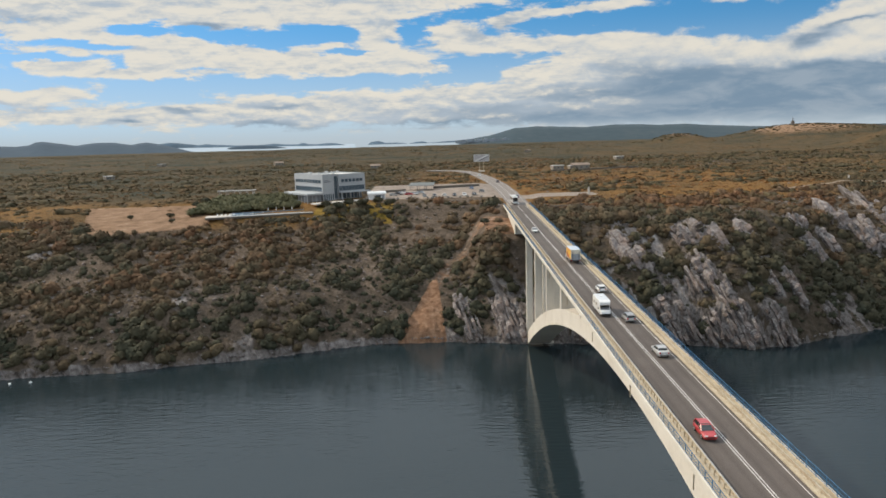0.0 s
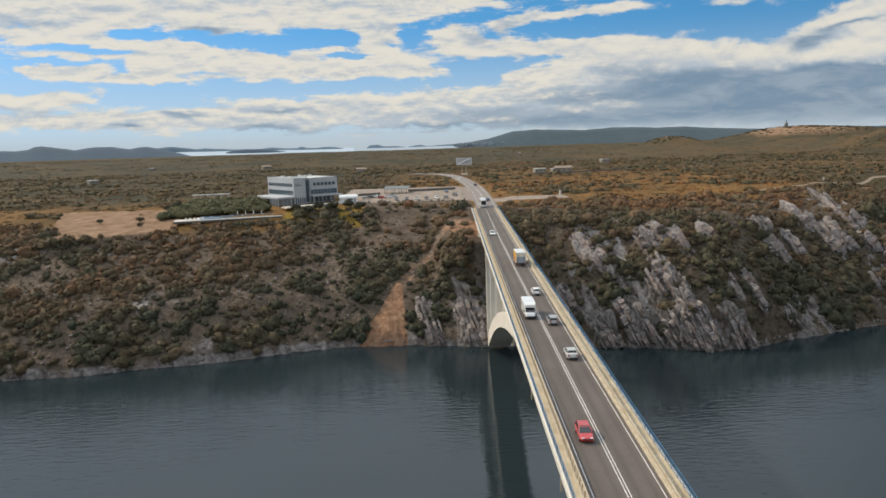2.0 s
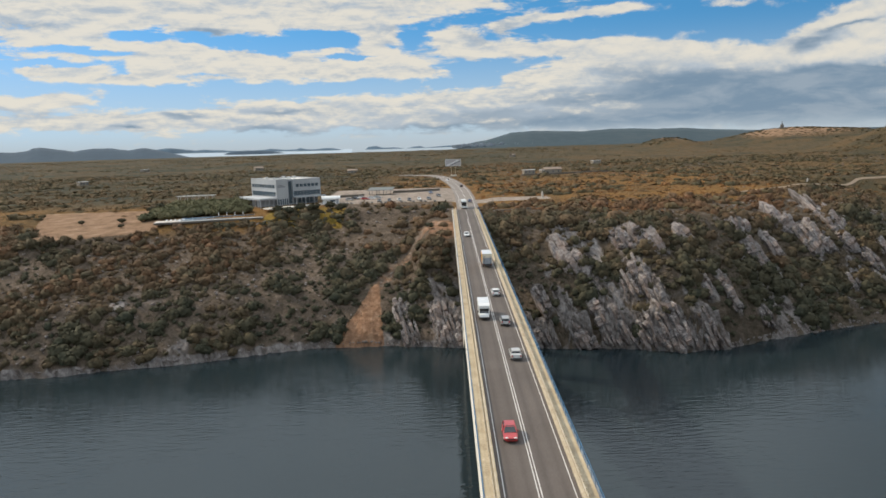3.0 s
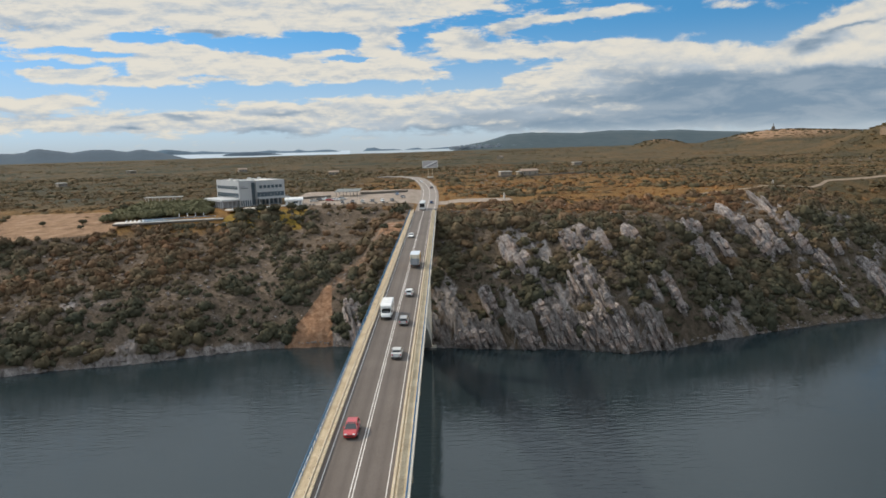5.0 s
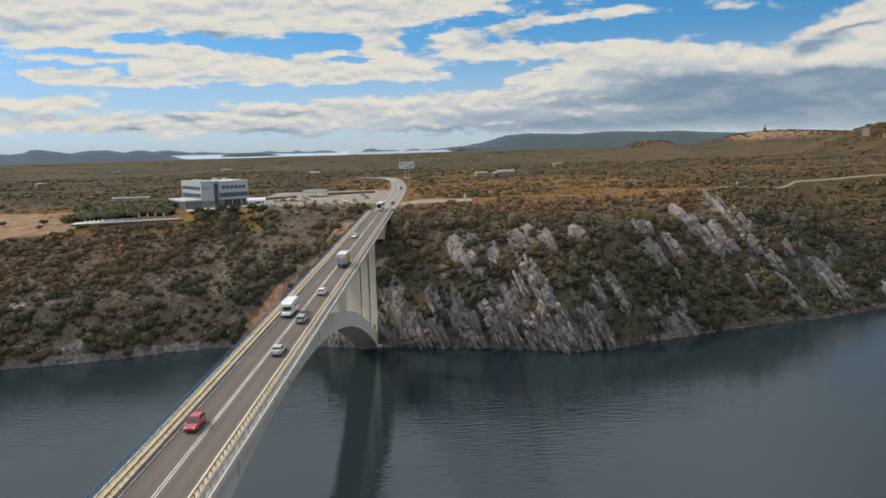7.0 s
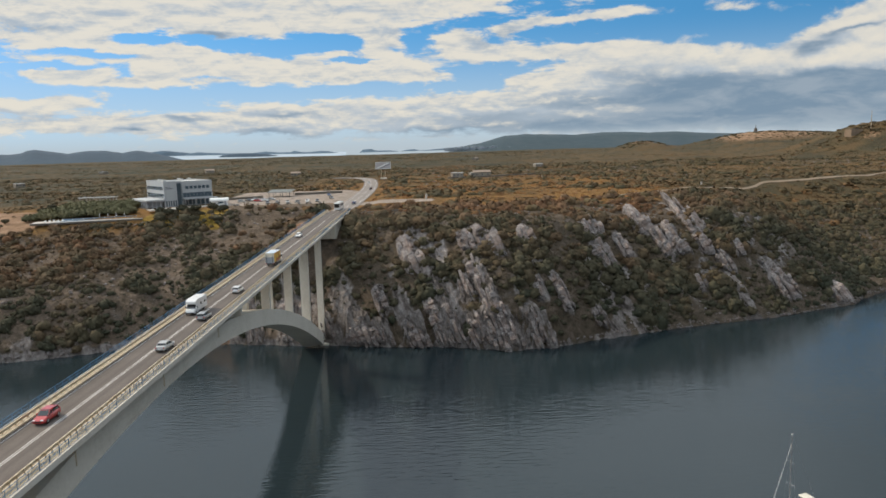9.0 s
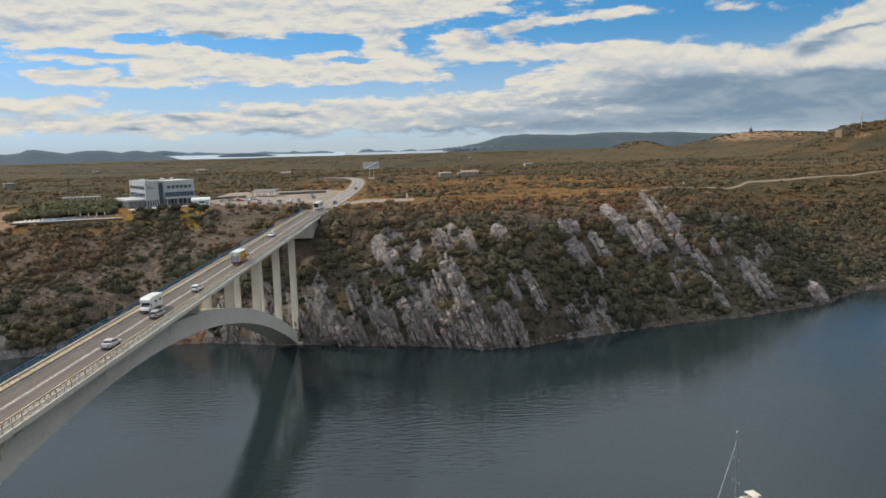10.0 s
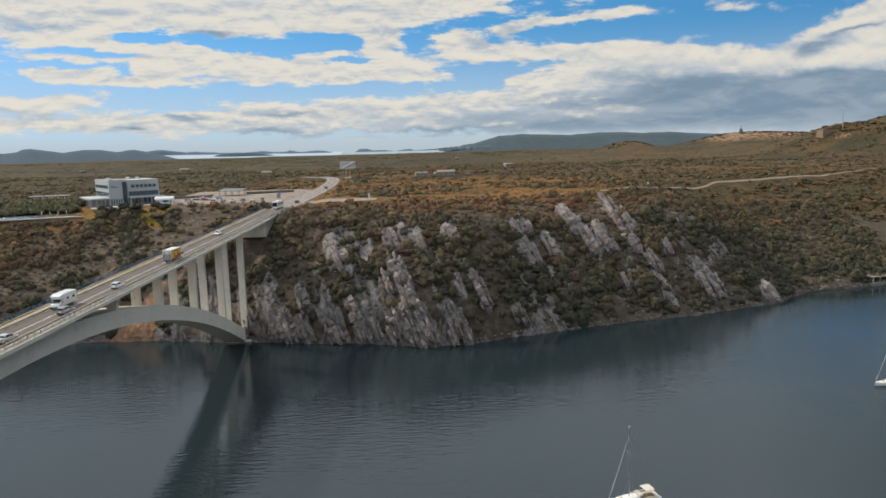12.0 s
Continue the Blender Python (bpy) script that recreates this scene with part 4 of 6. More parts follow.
ICO = {1: icosphere(1), 2: icosphere(2)}


def shrub_shape(rng, sub, leaves, size, flat=0.75):
    """A clump of unit radius: a lumpy core and loose leaf sprays round it, as triangles."""
    v, f = ICO[sub]
    v = v.copy()
    lump = 1 + 0.30 * np.sin(v[:, 0] * 4 + rng.rand() * 6) * np.sin(v[:, 1] * 4 + rng.rand() * 6) + 0.16 * rng.randn(len(v))
    v = v * (0.80 * lump)[:, None]
    v[:, 2] = v[:, 2] * flat + 0.25
    V, F = [v], [f]
    n = len(v)
    if leaves:
        w = rng.randn(leaves, 3)
        w[:, 2] = np.abs(w[:, 2]) * 0.9 - 0.15
        w /= np.linalg.norm(w, axis=1)[:, None]
        c = w * (0.72 + 0.38 * rng.rand(leaves))[:, None]
        c[:, 2] = c[:, 2] * flat + 0.25
        t = np.cross(w, rng.randn(leaves, 3))
        t /= np.linalg.norm(t, axis=1)[:, None]
        b = np.cross(w, t) + 0.5 * w * rng.randn(leaves)[:, None]
        s = size * (0.6 + 0.9 * rng.rand(leaves))[:, None]
        tri = np.stack([c - t * s * 0.6, c + t * s * 0.6, c + b * s * 1.1], 1).reshape(-1, 3)
        V.append(tri)
        F.append(np.arange(leaves * 3).reshape(-1, 3) + n)
    return np.concatenate(V), np.concatenate(F)


def merge_clumps(name, shapes, P, R, H, tint, label, rng, category="shrubs", leaves=None):
    """One mesh of many clumps at the places P with radii R and height factors H."""
    VV, FF, TT, n = [], [], [], 0
    ang = rng.rand(len(P)) * 6.283
    pick = rng.randint(0, len(shapes), len(P))
    for k, (v, f) in enumerate(shapes):
        i = np.where(pick == k)[0]
        if not len(i):
            continue
        c, s = np.cos(ang[i])[:, None], np.sin(ang[i])[:, None]
        x, y, z = v[:, 0][None], v[:, 1][None], v[:, 2][None]
        r = R[i][:, None]
        q = np.stack([(c * x - s * y) * r + P[i, 0:1], (s * x + c * y) * r + P[i, 1:2], z * r * H[i][:, None] + P[i, 2:3]], -1).reshape(-1, 3)
        ff = (f[None] + (np.arange(len(i)) * len(v))[:, None, None]).reshape(-1, 3) + n
        VV.append(q)
        FF.append(ff)
        TT.append(np.repeat(tint[i], len(v)))
        n += len(q)
    V, F, T = np.concatenate(VV), np.concatenate(FF), np.concatenate(TT)
    me = bpy.data.meshes.new(name)
    me.vertices.add(len(V))
    me.vertices.foreach_set("co", V.ravel())
    me.loops.add(F.size)
    me.loops.foreach_set("vertex_index", F.ravel().astype(np.int32))
    me.polygons.add(len(F))
    me.polygons.foreach_set("loop_start", np.arange(len(F)) * 3)
    me.update()
    a = me.attributes.new("tint", "FLOAT", "POINT")
    a.data.foreach_set("value", T.astype(np.float32))
    me.materials.append(leaves or M_SHRUB)
    return tagged(new(name, me), label, category, kind="stuff")


def jitter_grid(x0, x1, y0, y1, step, rng):
    X, Y = np.meshgrid(np.arange(x0, x1, step), np.arange(y0, y1, step))
    X = X.ravel() + (rng.rand(X.size) - 0.5) * step
    Y = Y.ravel() + (rng.rand(Y.size) - 0.5) * step
    return X, Y


def keep_clear(X, Y):
    """1 where nothing grows: roads, yards, chute, bridge."""
    road = np.abs(X - np.interp(Y, ROAD_Y, ROAD_X)) < np.where(Y < 318, 6.2, 8.0)
    road &= (Y > 296) & (Y < 612)
    side = (X > 44) & (X < 100) & (Y > 338) & (Y < 360)
    lot = (X > -34) & (X < 42) & (Y > 343) & (Y < 436)
    house = (X > -96) & (X < -14) & (Y > 330) & (Y < 400)
    pool = (X > -104) & (X < -46) & (Y > 306 + (X + 98) * 0.27) & (Y < 330)
    sand = (plot(X, Y, 2.5) > 0.45) & (fnoise(X / 4 + 9, Y / 4, 2) > 0.15)
    track = np.abs(Y - np.interp(X, TRACK_X, TRACK_Y)) < 3.5
    track &= (X > TRACK_X[0]) & (X < TRACK_X[-1])
    shade_house = (X > -119) & (X < -90) & (Y > 380) & (Y < 397)
    apron = shade_house | (np.hypot((X - 30.5) / 8, (Y - 287) / 14) < 1) & (fnoise(X / 5 + 3, Y / 5, 2) > 0.40)
    return apron | road | side | lot | house | pool | sand | track | (chute(X, Y) > 0.35)


TRACK_X = [165, 182, 210, 240, 268, 292, 330, 372, 430]
TRACK_Y = [338, 347, 364, 389, 414, 436, 448, 458, 500]


def grow():
    rng = np.random.RandomState(11)
    rich = [shrub_shape(rng, 2, 90, 0.25, 0.66 + 0.07 * k) for k in range(6)]
    bushy = [shrub_shape(rng, 2, 36, 0.30, 0.66 + 0.07 * k) for k in range(5)]
    mid = [shrub_shape(rng, 1, 26, 0.38, 0.62 + 0.06 * k) for k in range(5)]
    low = [shrub_shape(rng, 1, 0, 0.3, 0.45 + 0.05 * k) for k in range(4)]

    # banks above the water
    X, Y = jitter_grid(-190, 345, 215, 400, 1.65, rng)
    d = Y - shore(X)
    Z, rock = relief(X, Y)
    clump = fnoise(X / 11 + 4, Y / 9 + 8, 4)
    right = smooth(X, 40, 55)
    p = smooth(d, 0.5, 4) * np.where(d < 92, 1, 0) * (1 - 0.62 * right * smooth(X, 230, 190) * smooth(d, 38, 58)) * np.where(X < 38, 0.50 + 0.20 * smooth(clump, 0.42, 0.56), 0.74 + 0.22 * smooth(clump, 0.38, 0.54)) * (0.95 - 0.05 * right)
    p = np.maximum(p, 0.8 * smooth(X, 200, 240) * smooth(d, 2, 8) * np.where(d < 92, 1, 0)) * (1 - 0.95 * smooth(rock, 0.36, 0.6))
    ok = (rng.rand(len(X)) < p) & ~keep_clear(X, Y) & (Z > 0.8)
    bank = (X > -22) & (X < 35) & (Y > 305) & (Y < 346)
    ok &= ~(bank & (rng.rand(len(X)) < 0.72))
    ok &= ~((np.abs(X - (32.2 + 0.0247 * Y)) < 7) & (Z > 24))
    X, Y, Z, d, clump = X[ok], Y[ok], Z[ok], d[ok], clump[ok]
    R = 0.55 + 2.6 * rng.rand(len(X)) ** np.where(X < 38, 1.8, 2.3) + 0.7 * smooth(clump, 0.5, 0.7) * rng.rand(len(X))
    R *= 0.55 + 0.50 * smooth(clump, 0.40, 0.54)
    brown = smooth(fnoise(X / 26 + 30, Y / 18, 3), 0.42, 0.60)
    # east of x 190 tinted slightly darker, standing in for cloud shade
    tint = np.clip(0.08 + 0.03 * (X > 38) - 0.05 * smooth(X, 190, 260) + 0.26 * rng.rand(len(X)) + (0.34 - 0.14 * (X > 38)) * brown * (0.4 + 0.6 * rng.rand(len(X))) + (0.08 + 0.24 * smooth(X, 40, 60) * smooth(X, 230, 180)) * smooth(d, 36, 66), 0, 1)
    tint = np.clip(tint - 0.14 * smooth(d, 34, 8), 0, 1)
    P = np.stack([X, Y, Z - 0.25 * R], 1)
    H = 0.75 + 0.45 * rng.rand(len(X))
    west = X < 38
    for side, name, label in ((west, "slope_shrubs", "dense dark olive maquis shrubs on the bank"), (~west, "cliff_shrubs", "dark green and brown shrubs between the cliff rocks")):
        for size, shapes in ((R >= 1.0, rich), (R < 1.0, mid)):
            i = side & size
            merge_clumps(name, shapes, P[i], R[i], H[i], tint[i], label, rng)

    # near plateau: rusty heath tufts, and darker shrubs in drifts
    for kind in ("heath", "shrub"):
        X, Y = jitter_grid(-420, 620, 270, 800, 3.5 if kind == "heath" else 5.0, rng)
        d = Y - shore(X)
        clump = fnoise(X / 40 + 14, Y / 24 + 3, 5)
        west = smooth(X, 50, -40)
        # east hillside by x: denser scrub, tints lowered partly to paint in cloud shade
        steep = smooth(X, 190, 260)
        if kind == "heath":
            p = 0.62 * smooth(fnoise(X / 12 + 60, Y / 10, 3), 0.32, 0.58) * (1 - 0.4 * west) * (1 - 0.5 * steep)
        else:
            p = 0.05 + 0.46 * smooth(clump, 0.45, 0.57) + 0.18 * west + 0.38 * steep
        p = np.where(d > 60, p, 0) * np.where((X > -22) & (X < 35) & (Y > 305) & (Y < 346), 0.3, 1.0) * np.where((X > 50) & (X < 92) & (Y > 308) & (Y < 337), 0.25, 1.0)
        vis = np.abs(X - 50) < 0.72 * Y + 70
        ok = (rng.rand(len(X)) < p) & vis & ~keep_clear(X, Y)
        X, Y, d, clump, west, steep = X[ok], Y[ok], d[ok], clump[ok], west[ok], steep[ok]
        Z = relief(X, Y)[0]
        if kind == "heath":
            R = 0.35 + 1.3 * rng.rand(len(X)) ** 2.5
            tint = np.clip(0.56 + 0.44 * rng.rand(len(X)) - 0.30 * west - 0.46 * steep - 0.25 * smooth(Y, 420, 700), 0, 1)
            merge_clumps("plateau_heath", mid, np.stack([X, Y, Z - 0.25 * R], 1), R, 0.5 + 0.4 * rng.rand(len(X)), tint, "low rust-brown heath tufts on the dry plateau", rng, leaves=M_HEATH)
        else:
            R = 0.9 + 2.8 * rng.rand(len(X)) ** 2.2 + 1.2 * smooth(clump, 0.52, 0.70)
            tint = np.clip(0.28 + 0.16 * (1 - west) - 0.26 * steep + 0.24 * rng.rand(len(X)) + 0.30 * (1 - west) * rng.rand(len(X)) ** 2 - 0.15 * smooth(clump, 0.55, 0.7), 0, 1)
            merge_clumps("plateau_shrubs", mid, np.stack([X, Y, Z - 0.25 * R], 1), R, (0.46 + 0.34 * rng.rand(len(X))) * (1 - 0.42 * smooth(Y, 380, 600)), tint, "olive and brown shrubs in drifts on the plateau", rng, leaves=M_HEATH)

    # taller evergreen bushes in long drifts across the plateau
    X, Y = jitter_grid(-420, 560, 285, 760, 5.5, rng)
    d = Y - shore(X)
    drift = fnoise(X / 30 + 5, Y / 13 + 9, 4)
    p = smooth(drift, 0.53, 0.62) * np.where(d > 56, 0.60, 0.0) + 0.02 * (d > 56)
    ok = (rng.rand(len(X)) < p) & (np.abs(X - 50) < 0.72 * Y + 70) & ~keep_clear(X, Y) & ~((X > -34) & (X < 50) & (Y < 346))
    X, Y, drift = X[ok], Y[ok], drift[ok]
    Z = relief(X, Y)[0]
    R = 1.3 + 2.4 * rng.rand(len(X)) ** 1.6 + 0.8 * smooth(drift, 0.58, 0.70)
    tint = np.clip(0.06 + 0.38 * rng.rand(len(X)) ** 1.5, 0, 1)
    merge_clumps("plateau_bushes", bushy, np.stack([X, Y, Z - 0.25 * R], 1), R, 0.55 + 0.35 * rng.rand(len(X)), tint, "dark green evergreen bushes in drifts on the plateau", rng, leaves=M_HEATH)

    # far plain
    X, Y = jitter_grid(-1500, 1900, 780, 2600, 12.0, rng)
    clump = fnoise(X / 90 + 14, Y / 120 + 3, 4)
    ok = (rng.rand(len(X)) < 0.30 + 0.7 * smooth(clump, 0.40, 0.56)) & (np.abs(X - 50) < 0.72 * Y + 80)
    X, Y, clump = X[ok], Y[ok], clump[ok]
    Z = relief(X, Y)[0]
    R = 2.8 + 4.8 * rng.rand(len(X)) ** 2.0
    brown = smooth(fnoise(X / 160 + 30, Y / 220, 3), 0.40, 0.62)
    tint = np.clip(0.02 + 0.18 * rng.rand(len(X)) + 0.36 * brown * (0.6 + 0.4 * rng.rand(len(X))), 0, 1)
    merge_clumps("plain_scrub", low, np.stack([X, Y, Z - 0.2 * R], 1), R, 0.32 + 0.22 * rng.rand(len(X)), tint, "low scrub covering the distant plain", rng, leaves=M_HEATH)


grow()


def build_tree(at, h, r, seed, label, tint=0.15, leaves=None):
    rng = np.random.RandomState(seed)
    t = thing("tree", at, rng.rand() * 360, label, "tree")
    bm = bmesh.new()
    cyl(bm, (0, 0, -0.4), (0.05 * r, 0.03 * r, h * 0.45), 0.09 * r, 0.055 * r, 7)
    for k in range(5):
        a = k * 1.256 + rng.rand()
        cyl(bm, (0.03 * r, 0, h * (0.25 + 0.04 * k)), (math.cos(a) * r * 0.55, math.sin(a) * r * 0.55, h * (0.55 + 0.08 * rng.rand())), 0.045 * r, 0.02 * r, 5)
    part("trunk", bm, M_BARK, t)
    V, F, n = [], [], 0
    for k in range(11):
        a, q = rng.rand() * 6.283, r * 0.62 * math.sqrt(rng.rand())
        v, f = shrub_shape(rng, 1, 60, 0.36, 0.8)
        s = r * (0.32 + 0.22 * rng.rand())
        V.append(v * s + np.array([math.cos(a) * q, math.sin(a) * q, h * (0.42 + 0.42 * rng.rand() * (1 - 0.5 * q / r))]))
        F.append(f + n)
        n += len(v)
    V, F = np.concatenate(V), np.concatenate(F)
    me = bpy.data.meshes.new("crown")
    me.from_pydata(V.tolist(), [], F.tolist())
    a = me.attributes.new("tint", "FLOAT", "POINT")
    a.data.foreach_set("value", np.full(len(V), tint, np.float32))
    me.materials.append(leaves or M_SHRUB)
    ob = new("crown", me)
    ob.parent = t
    return t


for k, (x, y, h, r, lab) in enumerate((
        (27.5, 317, 5.2, 3.6, "round dark evergreen bush beside the bridge abutment"),
        (23.5, 289, 3.0, 2.0, "round green bush on the red scree"),
        (-23, 336, 3.2, 3.4, "dark evergreen tree below the car park"),
        (-17, 331, 3.0, 3.2, "dark evergreen tree below the car park"),
        (-30, 328, 4.2, 3.2, "dark evergreen tree beside the yellow grass"),
        (-40, 324, 3.8, 3.0, "dark evergreen tree beside the yellow grass"),
        (-109, 352, 4.8, 2.6, "small tree beside the bare sandy plot"),
        (-113, 350, 4.0, 2.2, "small tree beside the bare sandy plot"),
        (-134, 322, 2.2, 1.6, "lone bush on the bare sandy plot"),
        (-117, 325, 2.0, 2.0, "low bush on the bare sandy plot"),
        (-112, 312, 1.6, 1.6, "low bush on the bare sandy plot"),
        (-36, 331, 3.6, 3.0, "olive tree below the white building"),
        (-47, 331, 3.2, 2.6, "olive tree below the white building"))):
    build_tree((x, y, height(x, y) - 0.1), h, r, 40 + k, lab, 0.08 + 0.02 * (k % 5))
# olive grove between the pool terrace and the building
rng_g = np.random.RandomState(5)
for k in range(190):
    gx = -108 + 60 * rng_g.rand()
    gy = 322 + 40 * rng_g.rand() - 0.10 * (gx + 75)
    if (gx > -66 and gy > 334) or gy < 322 + 0.28 * (gx + 98):
        continue
    tagged(build_tree((gx, gy, height(gx, gy) - 0.3), 2.2 + 0.6 * rng_g.rand(), 3.2 + 1.0 * rng_g.rand(), 80 + k, "grey-green olive tree of a small grove", rng_g.rand(), M_OLIVE), group="olive grove")


# ---------------------------------------------------------------- rocks
def rock_material():
    """Grey limestone: thin beds along the local long axis with dark cracks, rusty stains, rough relief."""
    mat = bpy.data.materials.new("limestone")
    mat.use_nodes = True
    nt = mat.node_tree
    N, L = nt.nodes.new, nt.links.new
    p = nt.nodes["Principled BSDF"]
    p.inputs["Roughness"].default_value = 0.95
    p.inputs["Specular IOR Level"].default_value = 0.2
    tc, mp = N("ShaderNodeTexCoord"), N("ShaderNodeMapping")
    mp.inputs["Scale"].default_value = (1.9, 1.5, 3.4)
    L(tc.outputs["Object"], mp.inputs[0])
    bed = N("ShaderNodeTexNoise")
    bed.inputs["Scale"].default_value, bed.inputs["Detail"].default_value, bed.inputs["Roughness"].default_value = 1.3, 9, 0.72
    L(mp.outputs[0], bed.inputs["Vector"])
    r = N("ShaderNodeValToRGB")
    e = r.color_ramp.elements
    e[0].position, e[0].color = 0.34, (0.060, 0.050, 0.045, 1)
    e[1].position, e[1].color = 0.70, (0.360, 0.330, 0.312, 1)
    e.new(0.44).color = (0.160, 0.139, 0.128, 1)
    e.new(0.54).color = (0.245, 0.220, 0.207, 1)
    L(bed.outputs[0], r.inputs[0])
    stain = N("ShaderNodeTexNoise")
    stain.inputs["Scale"].default_value, stain.inputs["Detail"].default_value = 0.6, 5
    L(tc.outputs["Object"], stain.inputs["Vector"])
    mr = N("ShaderNodeMapRange")
    L(stain.outputs[0], mr.inputs[0])
    for k, v in enumerate((0.5, 0.72, 0.0, 0.55)):
        mr.inputs[k + 1].default_value = v
    mix = N("ShaderNodeMix")
    mix.data_type = "RGBA"
    L(mr.outputs[0], mix.inputs[0])
    L(r.outputs[0], mix.inputs[6])
    mix.inputs[7].default_value = (0.21, 0.125, 0.085, 1)
    info, vr, hsv = N("ShaderNodeObjectInfo"), N("ShaderNodeMapRange"), N("ShaderNodeHueSaturation")
    L(info.outputs["Random"], vr.inputs[0])
    vr.inputs[3].default_value, vr.inputs[4].default_value = 0.74, 1.22
    L(vr.outputs[0], hsv.inputs["Value"])
    L(mix.outputs[2], hsv.inputs["Color"])
    L(hsv.outputs[0], p.inputs["Base Color"])
    b = N("ShaderNodeBump")
    b.inputs["Strength"].default_value, b.inputs["Distance"].default_value = 1.0, 0.35
    L(bed.outputs[0], b.inputs["Height"])
    L(b.outputs[0], p.inputs["Normal"])
    return mat


M_ROCK = rock_material()


def slab_mesh(seed):
    """A long bed of limestone of unit size, long axis along z: flat-sided, stepped along its edges, broken at both ends."""
    rng = np.random.RandomState(seed)
    bm = bmesh.new()
    base = np.array([(-0.5, -0.35), (-0.28, -0.55), (0.34, -0.5), (0.52, -0.1), (0.45, 0.5), (-0.48, 0.5)]) + 0.07 * rng.randn(6, 2)
    rings, wide, shift = [], 1.0, 0.0
    for t in (-1.0, -0.72, -0.66, -0.2, -0.12, 0.34, 0.42, 0.8, 1.0):
        if rng.rand() < 0.55:
            wide, shift = 0.72 + 0.42 * rng.rand(), 0.14 * rng.randn()
        end = 0.55 if abs(t) == 1 else 1.0
        ring = []
        for k, (a, b) in enumerate(base):
            slope = 0.16 * a * t
            ring.append(bm.verts.new((a * wide * end + 0.03 * rng.randn(), b * wide * end + shift + 0.03 * rng.randn(), t + slope + 0.02 * rng.randn())))
        rings.append(ring)
    n = len(base)
    for p, q in zip(rings, rings[1:]):
        for k in range(n):
            bm.faces.new((p[k], p[(k + 1) % n], q[(k + 1) % n], q[k]))
    bm.faces.new(rings[0][::-1])
    bm.faces.new(rings[-1])
    bmesh.ops.triangulate(bm, faces=bm.faces[:])
    bmesh.ops.recalc_face_normals(bm, faces=bm.faces)
    me = bpy.data.meshes.new("slab")
    bm.to_mesh(me)
    bm.free()
    me.materials.append(M_ROCK)
    return me


def build_outcrops():
    """Tilted beds side by side, each following the face from the head of an outcrop to its foot."""
    rng = np.random.RandomState(23)
    shapes = [slab_mesh(500 + k) for k in range(10)]
    xs, ys = np.meshgrid(np.arange(-165, 290, 0.8), np.arange(222, 335, 0.8))
    xs, ys = xs.ravel(), ys.ravel()
    zs, _ = relief(xs, ys)
    us = xs + 0.45 * zs

    def face_at(u, z):
        i = np.argmin((us - u) ** 2 + (zs - z) ** 2 + 0.002 * ys)
        return Vector((xs[i], ys[i], zs[i]))

    for u0, lo, hi, half in RIBS:
        if u0 < 0:
            continue
        o = None
        for lane in np.arange(-half, half + 0.1, 1.0):
            # the outcrop is highest along its middle
            k = 1 - 0.45 * (abs(lane) / (half + 0.6)) ** 1.6
            top = lo + (hi - lo) * (k - 0.18 * rng.rand())
            z = max(lo - 0.6, 0.4) + 1.5 * rng.rand()
            while z < top - 1.0:
                run = 3.5 + 5.0 * rng.rand()
                z1 = min(z + run, top + 0.5)
                u = u0 + lane + 0.3 * rng.randn()
                a, b = face_at(u, z), face_at(u, z1)
                z = z1 - 0.5 + (3.0 * rng.rand() if rng.rand() < 0.4 else 0.0)
                way = b - a
                if way.length < 1.2:
                    continue
                way = (way.normalized() + Vector((-0.26 + 0.10 * rng.randn(), 0.55, 0.80)).normalized() * 0.8).normalized()
                if o is None:
                    o = thing("rock_outcrop", tuple(a), 0, "grey limestone outcrop with steeply tilted beds", "rock", "limestone outcrops")
                side = way.cross(Vector((0, -1, 0.35))).normalized()
                out = side.cross(way)
                turn = Matrix((side, -out, way)).transposed().to_4x4() if side.cross(-out).dot(way) > 0 else Matrix((side, out, way)).transposed().to_4x4()
                ob = new("slab", shapes[rng.randint(len(shapes))])
                ob.parent = o
                ob.matrix_parent_inverse = o.matrix_world.inverted()
                at = (a + b) / 2 + Vector((0, 0.3, -0.3)) + Vector((0, -0.9, 0.60)) * rng.rand() * k
                ob.matrix_basis = Matrix.Translation(at) @ turn @ Matrix.Diagonal(((1.0 + 1.5 * rng.rand() ** 2) * (1.5 if lo >= 22 else 1.0), 2.0 + 1.4 * rng.rand(), (0.50 + 0.12 * rng.rand()) * (b - a).length, 1))


build_outcrops()


